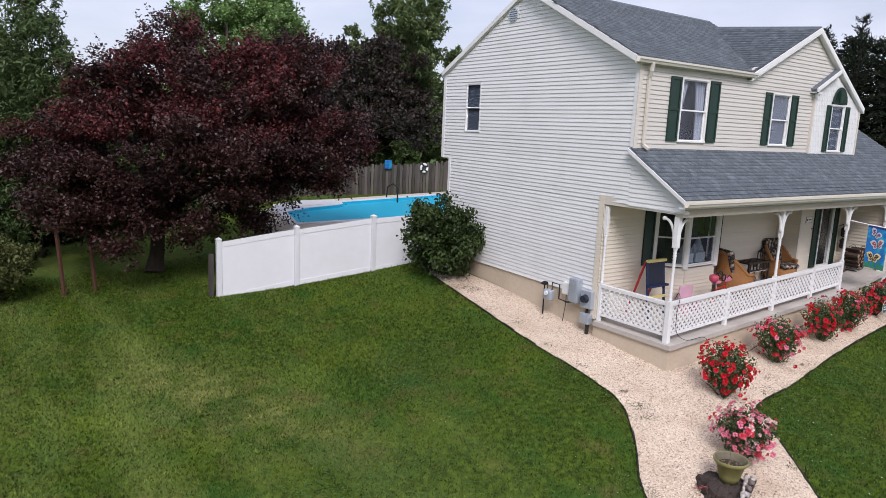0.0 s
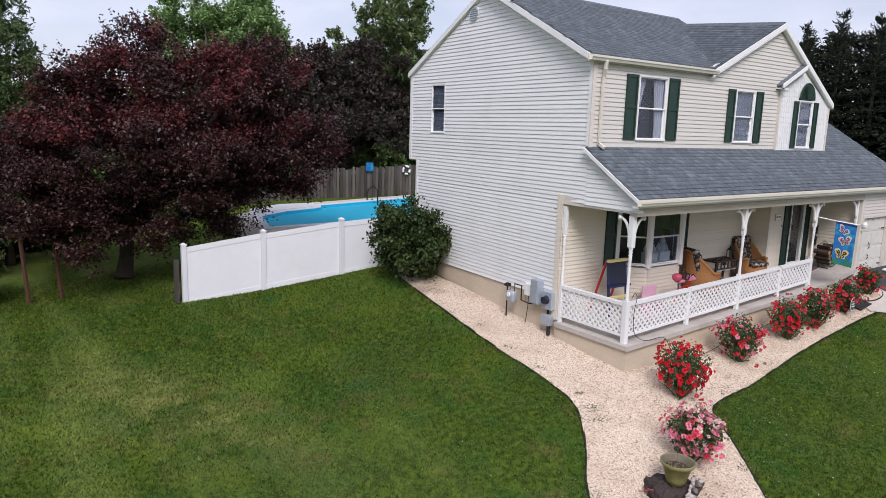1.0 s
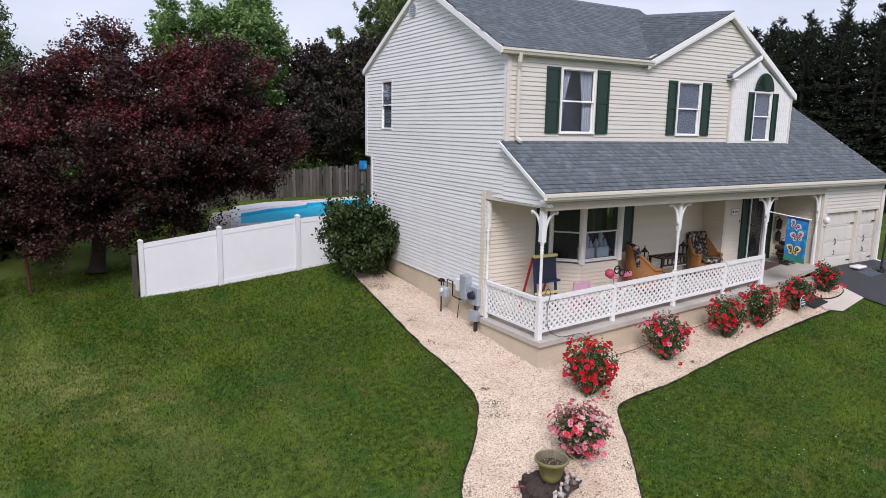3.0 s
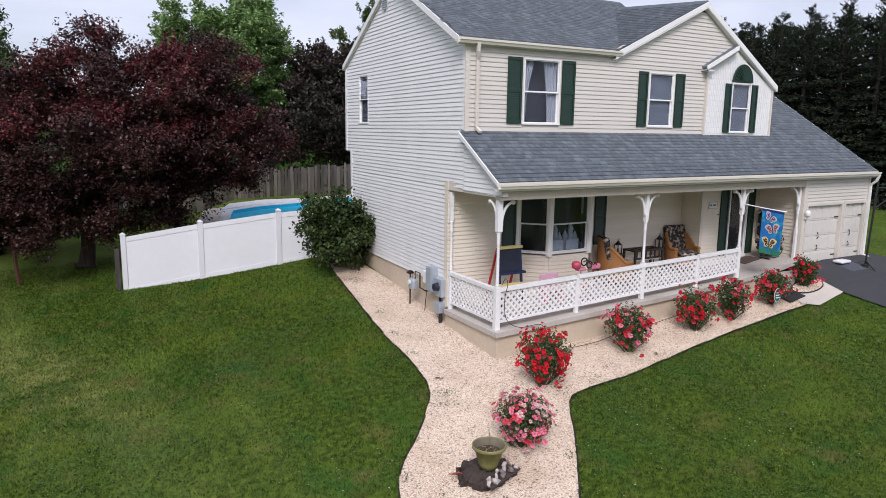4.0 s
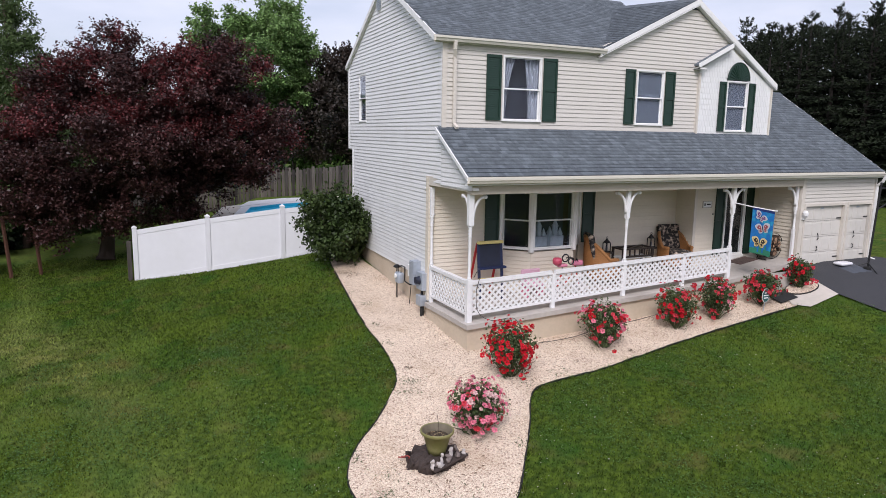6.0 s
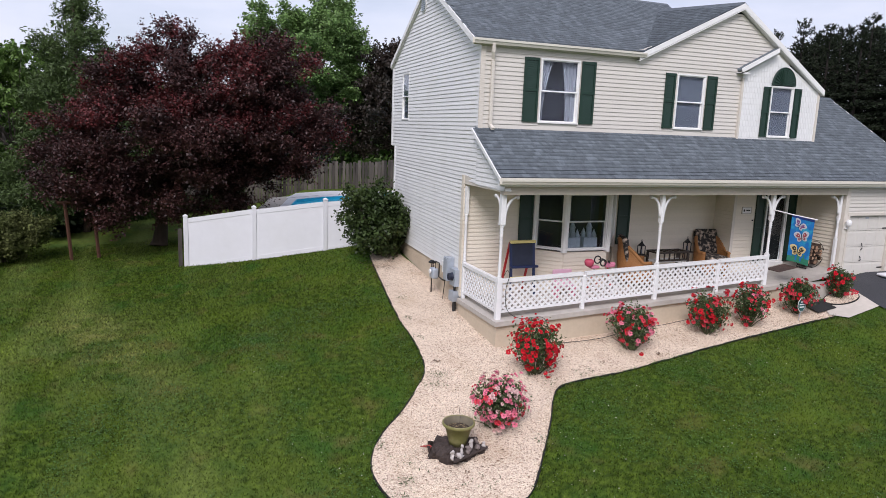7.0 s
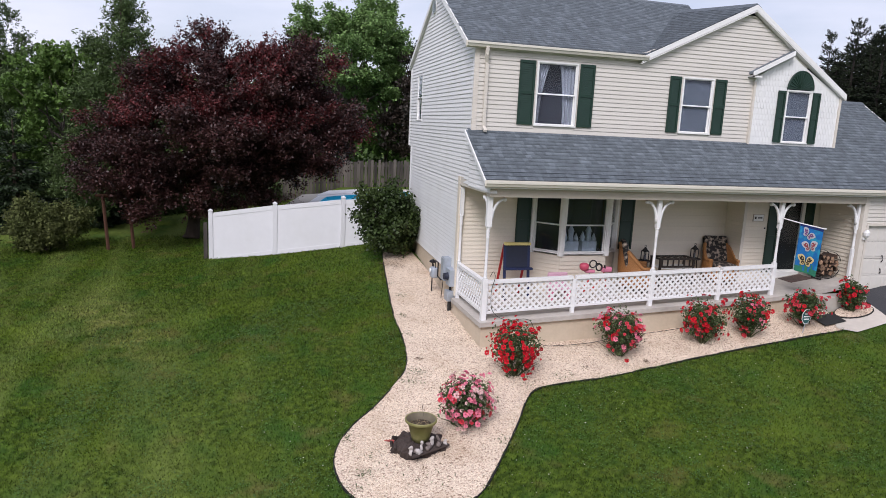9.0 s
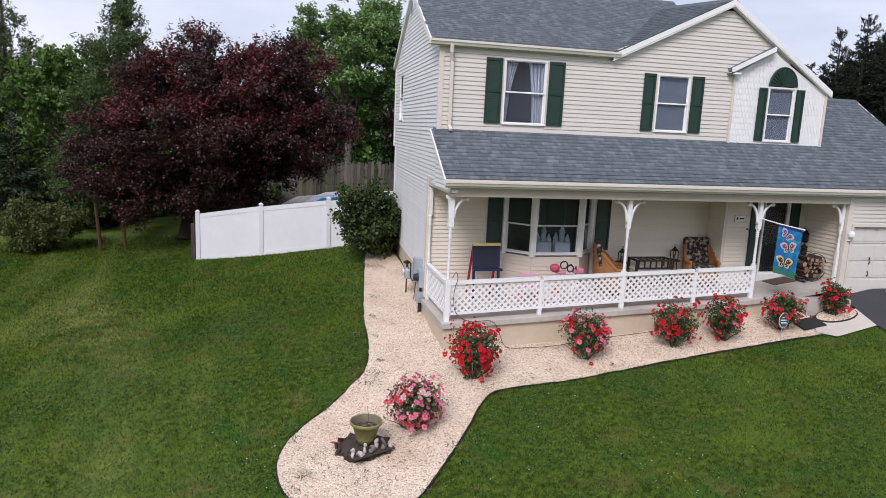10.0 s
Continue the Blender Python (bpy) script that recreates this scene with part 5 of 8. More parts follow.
def offset_loop(loop, d):
    """The loop pushed outward by d (it turns to the left)."""
    out = []
    for a, b, c in zip(loop[-1:] + loop[:-1], loop, loop[1:] + loop[:1]):
        e, g = (Vector(b) - Vector(a)).normalized(), (Vector(c) - Vector(b)).normalized()
        m = (Vector((e.y, -e.x)) + Vector((g.y, -g.x))).normalized()
        k = min(1.6, 1 / max(0.3, m.dot(Vector((e.y, -e.x)))))
        out.append((b[0] + m.x * d * k, b[1] + m.y * d * k))
    return out


def ring_part(name, a, b, z, thick, mat, parent):
    bm = bmesh.new()
    va, vb = [bm.verts.new((*p, z)) for p in a], [bm.verts.new((*p, z)) for p in b]
    wa, wb = [bm.verts.new((*p, z - thick)) for p in a], [bm.verts.new((*p, z - thick)) for p in b]
    for i in range(len(a)):
        j = (i + 1) % len(a)
        for q in ((va[i], va[j], vb[j], vb[i]), (wa[i], va[i], va[j], wa[j]), (vb[i], wb[i], wb[j], vb[j])):
            bm.faces.new(q)
    bmesh.ops.recalc_face_normals(bm, faces=bm.faces)
    return part(name, bm, mat, parent)


ring_part("coping", loop_in, offset_loop(loop_in, 0.35), POOL_Z, 0.09, VINYL, pool)
ring_part("pool_deck", offset_loop(loop_in, 0.35), offset_loop(loop_in, 1.1), POOL_Z - 0.02, 0.4, WALKWAY, pool)
ring_part("liner", loop_in, offset_loop(loop_in, -0.01), POOL_Z - 0.02, 0.4, WATER_BLUE, pool)
bm = bmesh.new()
bm.faces.new([bm.verts.new((*p, POOL_Z - 0.14)) for p in loop_in])
part("water", bm, WATER_BLUE, pool, "still turquoise water")
bm = bmesh.new()
prism(bm, [(x, y, POOL_Z - 0.06) for x, y in ((-1.75, 15.2), (-0.2, 16.3), (1.35, 16.85), (1.75, 17.05), (2.1, 17.75), (2.3, 18.3), (0.7, 18.25), (-1.0, 17.2))], (0, 0, 0.075))
part("pool_step", bm, VINYL, pool, "white moulded steps at the pool corner")

# ==== driveway and walk ====
drive = patch("driveway", [(9.5, -1.9), (9.32, -2.66), (9.4, -4.0), (9.5, -10.0), (17.0, -10.0), (15.8, -4.6), (13.4, -1.9), (12.8, -1.33), (9.5, -1.33)], 0.045, 0.25, ASPHALT)
tagged(drive, "black asphalt driveway before the garage doors", "driveway", kind="structure")
walk_slab = patch("walkway", [(7.98, -2.5), (8.25, -2.78), (9.32, -2.7), (9.48, -1.95), (8.3, -1.95)], 0.045, 0.4, WALKWAY)
tagged(walk_slab, "pale concrete walk between porch step and driveway", "walkway", kind="structure")


GARAGE_WHITE = material("almond_garage_door", (0.66, 0.63, 0.58), 0.5, var=0.06, scale=8, stain=(0.5, 0.47, 0.41), stain_amount=0.2)


def garage_door(u0, v0, u1, v1):
    """A panelled overhead door with strap hinges and handles."""
    g = new("garage_door")
    g.parent = house
    rows = 4
    h = (v1 - v0) / rows
    for r in range(rows):
        z = v0 + r * h
        bm = bmesh.new()
        box(bm, u0 - 0.03, GAR_Y + 0.06, z + 0.004, u1 + 0.03, GAR_Y + 0.1, z + h - 0.004, 0.004)
        for k in range(4):
            a = u0 + 0.04 + k * (u1 - u0 - 0.08) / 4
            b = a + (u1 - u0 - 0.08) / 4 - 0.03
            box(bm, a + 0.015, GAR_Y + 0.052, z + 0.05, b - 0.0, GAR_Y + 0.062, z + h - 0.05, 0.004)
        part("door_panel", bm, GARAGE_WHITE, g)
    bm = bmesh.new()
    box(bm, u0, GAR_Y + 0.05, v0 - 0.03, u1, GAR_Y + 0.1, v0 + 0.004)
    part("bottom_seal", bm, EDGING, g)
    for nm, c in (("jamb", (u0 - 0.05, GAR_Y - 0.03, v0 - 0.02, u0 + 0.012, GAR_Y + 0.055, v1 + 0.06)), ("jamb", (u1 - 0.012, GAR_Y - 0.03, v0 - 0.02, u1 + 0.05, GAR_Y + 0.055, v1 + 0.06)), ("head", (u0 + 0.012, GAR_Y - 0.028, v1 - 0.012, u1 - 0.012, GAR_Y + 0.054, v1 + 0.058))):
        bm = bmesh.new()
        part(nm, box(bm, *c), CREAM_TRIM, g)
    mid = u0 + (u1 - u0) * 0.42
    for z, s in ((v0 + h * 2.0, 0.09), (v0 + h * 1.25, 0.06)):
        bm = bmesh.new()
        tube(bm, [(mid, GAR_Y + 0.05, z - s), (mid + 0.01, GAR_Y + 0.02, z - s * 0.4), (mid - 0.01, GAR_Y + 0.02, z + s * 0.5), (mid, GAR_Y + 0.05, z + s)], 0.012, 6)
        part("door_handle", bm, DARK_METAL, g, "black iron handle")
    for z in (v0 + h * 0.6, v0 + h * 3.1):
        bm = bmesh.new()
        box(bm, u1 - 0.2, GAR_Y + 0.04, z, u1 - 0.02, GAR_Y + 0.055, z + 0.03, 0.003)
        part("hinge", bm, DARK_METAL, g, "black strap hinge")
    bm = bmesh.new()
    box(bm, mid + 0.02, GAR_Y + 0.045, v1 - 0.1, mid + 0.14, GAR_Y + 0.055, v1 - 0.06)
    part("maker_plate", bm, METAL, g)


garage_door(*GD1)
garage_door(*GD2)
bm = bmesh.new()
box(bm, GAR_X + 0.02, GAR_Y - 0.05, 0.3, 12.44, GAR_Y + 0.6, 0.97, 0.01)
part("garage_apron", bm, WALKWAY, house)
bm = bmesh.new()
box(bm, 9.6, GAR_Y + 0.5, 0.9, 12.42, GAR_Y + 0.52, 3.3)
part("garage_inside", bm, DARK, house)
scallop_wall()


# ==== porch: posts, railing, bay window, entry ====
WHITE_WOOD = material("white_painted_wood", (0.80, 0.80, 0.80), 0.45, var=0.05, scale=14, stain=(0.62, 0.60, 0.56), stain_amount=0.15)
POST_Y = -1.22
rail_z = lambda x: 1.42 + 0.037 * x


def turned_post(x, y, z0, z1, square_to, scroll=("l", "r"), half=0.045):
    """A turned porch post with square foot and head blocks and scrolled brackets."""
    p = thing("porch_post", "white turned wooden porch post with scrolled brackets", "porch post", "porch posts")
    bm = bmesh.new()
    box(bm, x - half, y - half, z0, x + half, y + half, square_to, 0.006)
    part("foot_block", bm, WHITE_WOOD, p)
    r, h0, h1 = 0.04, square_to, z1 - 0.62
    bm = bmesh.new()
    ln = h1 - h0
    prof = [(r * 1.05, 0), (r * 1.05, 0.03 * ln), (r * 0.7, 0.05 * ln), (r * 0.95, 0.08 * ln), (r * 0.8, 0.12 * ln), (r * 0.72, 0.5 * ln), (r * 0.8, 0.78 * ln), (r * 1.0, 0.8 * ln), (r * 0.7, 0.82 * ln),
            (r * 1.05, 0.85 * ln), (r * 0.72, 0.88 * ln), (r * 1.05, 0.91 * ln), (r * 0.75, 0.94 * ln), (r * 1.1, 0.97 * ln), (r * 1.1, ln)]
    lathe(bm, prof, 14, (x, y, h0))
    part("turned_shaft", bm, WHITE_WOOD, p, "", True)
    bm = bmesh.new()
    box(bm, x - half, y - half, h1, x + half, y + half, z1, 0.006)
    part("head_block", bm, WHITE_WOOD, p)
    for s in scroll:
        way = Vector({"l": (-1, 0, 0), "r": (1, 0, 0), "b": (0, 1, 0)}[s])
        bm = bmesh.new()
        pts, rad = [], []
        for k in range(9):
            t = k / 8
            a = t * math.pi / 2
            pts.append(Vector((x, y, z1 - 0.50)) + way * (half + 0.26 * (1 - math.cos(a))) + Vector((0, 0, 0.44 * math.sin(a))))
            rad.append(0.036 - 0.012 * t)
        tube(bm, pts, rad, 6)
        end = pts[-1]
        side_way = Vector((way.y, way.x, 0)) if way.y == 0 else Vector((1, 0, 0))
        tube(bm, [end - side_way * 0.03, end + side_way * 0.03], 0.042, 10)
        part("bracket", bm, WHITE_WOOD, p, "", True)
    return p


turned_post(0.06, POST_Y, deck_z(0), BEAM_Z, rail_z(0) + 0.04, ("r", "b"), 0.055)
turned_post(3.98, POST_Y, deck_z(3.98), BEAM_Z, rail_z(3.98) + 0.04)
turned_post(7.22, POST_Y, deck_z(7.22), BEAM_Z, rail_z(7.22) + 0.04)
turned_post(9.46, POST_Y, deck_z(9.4), BEAM_Z, deck_z(9.4) + 0.8, ("l",), 0.035)
turned_post(0.06, 0.58, deck_z(0), BEAM_Z, rail_z(0) + 0.02, ("b",), 0.04)

railing = thing("porch_railing", "white porch railing with diagonal lattice panels", "railing")


def lattice(a, b, za, zb, ta, tb):
    """A bay of railing from a to b in plan: bottom heights za, zb, top heights ta, tb."""
    a, b = Vector((*a, 0)), Vector((*b, 0))
    d = (b - a).normalized()
    ln = (b - a).length
    nrm = Vector((-d.y, d.x, 0))
    at = lambda u, z: a + d * u + Vector((0, 0, z))
    lo, hi = lambda u: za + (zb - za) * u / ln, lambda u: ta + (tb - ta) * u / ln
    for nm, f, z0, z1, th in (("top_rail", hi, -0.07, 0.0, 0.10), ("bottom_rail", lo, 0.0, 0.05, 0.05)):
        bm = bmesh.new()
        prism(bm, [at(0, f(0) + z0) - nrm * th / 2, at(ln, f(ln) + z0) - nrm * th / 2, at(ln, f(ln) + z1) - nrm * th / 2, at(0, f(0) + z1) - nrm * th / 2], nrm * th)
        part(nm, bm, WHITE_WOOD, railing)
    h = ((ta - za) + (tb - zb)) / 2 - 0.11
    step, half = 0.142, 0.0178
    for sgn, depth in ((1, 0.0), (-1, 0.0075)):
        u = -h
        while u < ln + h:
            # the strip's centre line rises at 45 degrees; cut it to the bay
            s0, s1 = 0.0, h
            if sgn > 0:
                u0 = u
            else:
                u0 = u + h
            pts = []
            t0, t1 = 0.0, 1.0
            ua, ub = u0, u0 + sgn * h
            for lim, sg in ((0.0, 1), (ln, -1)):
                fa, fb = (ua - lim) * sg, (ub - lim) * sg
                if fa < 0 and fb < 0:
                    t0, t1 = 1.0, 0.0
                elif fa < 0:
                    t0 = max(t0, fa / (fa - fb))
                elif fb < 0:
                    t1 = min(t1, fa / (fa - fb))
            if t1 - t0 > 0.06:
                p, q = ua + (ub - ua) * t0, ua + (ub - ua) * t1
                zp, zq = lo(p) + 0.045 + h * t0, lo(q) + 0.045 + h * t1
                bm = bmesh.new()
                w = half * 0.92
                prism(bm, [at(p - w * sgn, zp + w) - nrm * depth, at(p + w * sgn, zp - w) - nrm * depth, at(q + w * sgn, zq - w) - nrm * depth, at(q - w * sgn, zq + w) - nrm * depth], -nrm * 0.007)
                part("lattice_slat", bm, WHITE_WOOD, railing)
            u += step


def rail_post(x, y):
    bm = bmesh.new()
    box(bm, x - 0.04, y - 0.045, deck_z(x), x + 0.04, y + 0.035, rail_z(x) - 0.07, 0.005)
    part("rail_post", bm, WHITE_WOOD, railing)


stops = [0.115, 2.08, 3.935, 5.74, 7.175]
for a, b in zip(stops, stops[1:]):
    a2, b2 = a + (0.04 if a in (2.08, 5.74) else 0), b - (0.04 if b in (2.08, 5.74) else 0)
    lattice((a2, POST_Y), (b2, POST_Y), deck_z(a2) + 0.13, deck_z(b2) + 0.13, rail_z(a2), rail_z(b2))
    a, b = a2, b2
lattice((0.06, 0.53), (0.06, POST_Y + 0.06), deck_z(0) + 0.13, deck_z(0) + 0.13, rail_z(0), rail_z(0))
for x in (2.08, 5.74):
    rail_post(x, POST_Y)

# Bay window: three sides, siding below and white posts between the sashes.
B0, B1, B2, B3 = Vector((1.86, FLOOR_Y)), Vector((2.36, 0.10)), Vector((3.54, 0.10)), Vector((4.04, FLOOR_Y))
for n, (p, q, marg) in enumerate(((B0, B1, 0.06), (B1, B2, 0.08), (B2, B3, 0.06))):
    d = (q - p).normalized()
    ln = (q - p).length
    out = Vector((d.y, -d.x))
    pl = (lambda p, d, out: lambda u, w, z: (p.x + d.x * u + out.x * w, p.y + d.y * u + out.y * w, z))(p, d, out)
    hole = (marg, 1.74, ln - marg, 3.02)
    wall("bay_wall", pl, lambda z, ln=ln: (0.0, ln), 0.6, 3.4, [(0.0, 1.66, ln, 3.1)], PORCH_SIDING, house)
    window(house, pl, *hole, name="bay_window")
for p in (B0, B1, B2, B3):
    bm = bmesh.new()
    tube(bm, [(p.x, p.y, 1.66), (p.x, p.y, 3.12)], 0.075, 8)
    part("bay_mullion", bm, TRIM, house)
# Dark bay backing: a brown tint in its colour cancels green bounced lawn light.
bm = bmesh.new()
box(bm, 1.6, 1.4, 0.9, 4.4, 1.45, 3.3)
part("bay_room", bm, material("bounce_offset_brown", (0.07, 0.05, 0.045), 0.9, var=0.3, scale=3, bump=0.0), house)
for a, b in ((1.42, 1.78), (4.16, 4.52)):
    shutter(house, front(FLOOR_Y), a, 1.72, b, 3.10)
# Two toy castles on the bay's sill.
TOY = material("pale_toy_plastic", (0.45, 0.50, 0.56), 0.5, var=0.25, scale=9)
for x, w in ((2.72, 0.36), (3.18, 0.38)):
    t = thing("toy_castle", "pale blue toy castle on the bay window sill", "toy", "toy castles")
    bm = bmesh.new()
    box(bm, x - w / 2, 0.26, 1.70, x + w / 2, 0.46, 1.98, 0.01)
    part("castle_wall", bm, TOY, t)
    for k, (dx, h, r) in enumerate(((-0.4, 0.5, 0.055), (0.0, 0.66, 0.065), (0.38, 0.46, 0.055))):
        bm = bmesh.new()
        lathe(bm, [(r, 0), (r, h - 0.16), (r * 1.3, h - 0.16), (0.006, h)], 10, (x + dx * w, 0.36, 1.70))
        part("tower", bm, TOY, t)
    bm = bmesh.new()
    box(bm, x - 0.3, 0.2, 1.60, x + 0.3, 0.5, 1.70)
    part("shelf", bm, TRIM, t)

# Entry: glazed storm door with a dark door behind, sidelights clad in green shutters.
door = new("front_door")
door.parent = house
D0, D1, DB, DT = 8.33, 9.0, 1.24, 3.06
for nm, c in (("door_jamb", (D0 - 0.035, ENTRY_Y - 0.05, DB - 0.1, D0, ENTRY_Y + 0.06, DT)), ("door_jamb", (D1, ENTRY_Y - 0.05, DB - 0.1, D1 + 0.045, ENTRY_Y + 0.06, DT)),
              ("door_head", (D0 - 0.06, ENTRY_Y - 0.051, DT, D1 + 0.06, ENTRY_Y + 0.06, DT + 0.08)), ("threshold", (D0 - 0.06, ENTRY_Y - 0.08, deck_z(8.4) - 0.02, D1 + 0.06, ENTRY_Y + 0.06, DB)),
              ("storm_stile", (D0, ENTRY_Y - 0.03, DB, D0 + 0.024, ENTRY_Y, DT)), ("storm_stile", (D1 - 0.024, ENTRY_Y - 0.03, DB, D1, ENTRY_Y, DT)), ("storm_rail", (D0 + 0.024, ENTRY_Y - 0.03, DB, D1 - 0.024, ENTRY_Y, DB + 0.05))):
    bm = bmesh.new()
    part(nm, box(bm, *c), TRIM, door)
bm = bmesh.new()
box(bm, D0 + 0.04, ENTRY_Y - 0.018, DB + 0.04, D1 - 0.04, ENTRY_Y - 0.012, DT)
part("storm_glass", bm, GLASS, door).visible_shadow = False
bm = bmesh.new()
box(bm, D0 - 0.1, ENTRY_Y + 0.1, DB - 0.2, D1 + 0.1, ENTRY_Y + 0.14, DT + 0.1)
part("door_leaf", bm, material("dark_green_door", (0.006, 0.009, 0.009), 0.5, var=0.15), door, "dark front door behind glass")
bm = bmesh.new()
tube(bm, [(D0 + 0.022, ENTRY_Y - 0.03, DB + 0.98), (D0 + 0.022, ENTRY_Y - 0.08, DB + 0.99), (D0 + 0.022, ENTRY_Y - 0.08, DB + 1.12), (D0 + 0.022, ENTRY_Y - 0.03, DB + 1.13)], 0.01, 6)
part("door_handle", bm, DARK_METAL, door)
for a, b in ((7.95, 8.26), (9.08, 9.34)):
    shutter(house, front(ENTRY_Y), a, DB, b, DT)
plaque = thing("house_plaque", "cream plaque with dark bars beside the front door", "plaque")
bm = bmesh.new()
box(bm, 7.50, ENTRY_Y - 0.032, 2.54, 7.80, ENTRY_Y - 0.017, 2.70, 0.004)
part("plate", bm, SCALLOP, plaque)
for c in ((7.54, 2.59, 7.585, 2.65), (7.63, 2.605, 7.76, 2.635)):
    bm = bmesh.new()
    box(bm, c[0], ENTRY_Y - 0.035, c[1], c[2], ENTRY_Y - 0.031, c[3])
    part("mark", bm, DARK_METAL, plaque)
for c in ((7.49, 2.53, 7.81, 2.545), (7.49, 2.695, 7.81, 2.71), (7.49, 2.545, 7.505, 2.695), (7.795, 2.545, 7.81, 2.695)):
    bm = bmesh.new()
    box(bm, c[0], ENTRY_Y - 0.036, c[1], c[2], ENTRY_Y - 0.017, c[3])
    part("border", bm, BEAM_TAN, plaque)
bell = thing("doorbell", "small dark doorbell button on the cream wall", "doorbell")
bm = bmesh.new()
lathe(bm, [(0.02, 0), (0.02, 0.012), (0.008, 0.018)], 10)
bmesh.ops.rotate(bm, verts=bm.verts, cent=(0, 0, 0), matrix=Matrix.Rotation(math.pi / 2, 3, "X"))
bmesh.ops.translate(bm, verts=bm.verts, vec=(7.88, ENTRY_Y - 0.017, 2.36))
part("button", bm, DARK_METAL, bell)


# ==== porch things ====
WICKER = material("honey_wicker", (0.36, 0.16, 0.05), 0.6, var=0.3, scale=40, bump=0.9, bscale=70)
CUSHION = material("dark_floral_cushion", (0.022, 0.02, 0.02), 0.85, var=0.3, scale=5, big=5.5, bump=0.2, stain=(0.62, 0.50, 0.40), stain_amount=1.0)
BROWN = material("dark_brown_wood", (0.026, 0.018, 0.014), 0.5, var=0.3, scale=8)


def wicker_chair(at, turn, size=1.0, group="wicker chairs"):
    """A barrel-shaped wicker armchair with floral cushions; it faces +x before the turn."""
    c = thing("wicker_chair", "honey wicker armchair with dark floral cushions on the porch", "chair", group)
    bm = bmesh.new()
    n, rows = 26, 9
    grid = []
    for i in range(n + 1):
        a = math.radians(60 + 240 * i / n)
        back = max(0.0, -math.cos(a))
        top = 0.54 + 0.44 * back ** 0.9
        col = []
        for r in range(rows):
            t = r / (rows - 1)
            rad = 0.36 + 0.05 * t + 0.02 * math.sin(t * 5)
            col.append((rad * math.cos(a) * 1.05 - 0.05 * t * back, rad * math.sin(a), 0.14 + (top - 0.14) * t))
        grid.append(col)
    inner = [[(x * 0.86, y * 0.86, z) for x, y, z in col] for col in grid]
    go, gi2 = [[bm.verts.new(p) for p in col] for col in grid], [[bm.verts.new(p) for p in col] for col in inner]
    for i in range(n):
        for r in range(rows - 1):
            bm.faces.new((go[i][r], go[i + 1][r], go[i + 1][r + 1], go[i][r + 1]))
            bm.faces.new((gi2[i][r], gi2[i][r + 1], gi2[i + 1][r + 1], gi2[i + 1][r]))
        bm.faces.new((go[i][-1], go[i + 1][-1], gi2[i + 1][-1], gi2[i][-1]))
    for i in (0, n):
        for r in range(rows - 1):
            bm.faces.new((go[i][r], go[i][r + 1], gi2[i][r + 1], gi2[i][r]))
    bmesh.ops.recalc_face_normals(bm, faces=bm.faces)
    part("barrel_back", bm, WICKER, c, "woven wicker back and arms", True)
    bm = bmesh.new()
    tube(bm, [(col[-1][0] * 0.93, col[-1][1] * 0.93, col[-1][2]) for col in grid], 0.04, 8)
    part("arm_roll", bm, WICKER, c, "", True)
    bm = bmesh.new()
    lathe(bm, [(0.36, 0.12), (0.37, 0.2), (0.34, 0.36), (0.1, 0.37)], 20)
    part("seat_base", bm, WICKER, c, "", True)
    for sx, sy in ((-0.22, -0.22), (-0.22, 0.22), (0.22, -0.22), (0.22, 0.22)):
        bm = bmesh.new()
        tube(bm, [(sx, sy, 0), (sx * 0.95, sy * 0.95, 0.16)], [0.022, 0.028], 8)
        part("leg", bm, WICKER, c)
    bm = bmesh.new()
    box(bm, -0.24, -0.27, 0.36, 0.33, 0.27, 0.48, 0.05)
    part("seat_cushion", bm, CUSHION, c, "", True)
    bm = bmesh.new()
    box(bm, -0.05, -0.3, 0, 0.07, 0.3, 0.6, 0.05, pose(-0.25, 0, 0.45, 0, -12, 0))
    part("back_cushion", bm, CUSHION, c, "", True)
    c.matrix_basis = Matrix.Translation(at) @ Matrix.Rotation(math.radians(turn), 4, "Z") @ Matrix.Scale(size, 4)
    return c


wicker_chair((4.42, 0.0, deck_z(4.42)), -24, 1.16)
wicker_chair((6.84, 0.16, deck_z(6.84)), -98, 1.1)

table = thing("porch_table", "low dark wooden porch table with an open slatted top", "table")
TX0, TX1, TY0, TY1 = 4.98, 5.98, 0.0, 0.44
tz = deck_z(5.5) + 0.74
for c in ((TX0, TY0, TX1, TY0 + 0.05), (TX0, TY1 - 0.05, TX1, TY1), (TX0, TY0 + 0.05, TX0 + 0.05, TY1 - 0.05), (TX1 - 0.05, TY0 + 0.05, TX1, TY1 - 0.05)):
    bm = bmesh.new()
    box(bm, c[0], c[1], tz - 0.04, c[2], c[3], tz, 0.004)
    part("top_frame", bm, BROWN, table)
for k in range(4):
    x = TX0 + 0.18 + k * 0.17
    bm = bmesh.new()
    box(bm, x, TY0 + 0.05, tz - 0.03, x + 0.07, TY1 - 0.05, tz - 0.005, 0.003)
    part("top_slat", bm, BROWN, table)
for k in range(6):
    x = TX0 + 0.06 + k * 0.155
    bm = bmesh.new()
    box(bm, x, TY0 + 0.005, tz - 0.2, x + 0.03, TY0 + 0.03, tz - 0.04)
    part("apron_bar", bm, BROWN, table)
bm = bmesh.new()
box(bm, TX0 + 0.02, TY0 + 0.004, tz - 0.23, TX1 - 0.02, TY0 + 0.034, tz - 0.19)
part("apron_rail", bm, BROWN, table)
bm = bmesh.new()
box(bm, TX0 + 0.03, TY0 + 0.03, tz - 0.26, TX1 - 0.03, TY1 - 0.03, tz - 0.235)
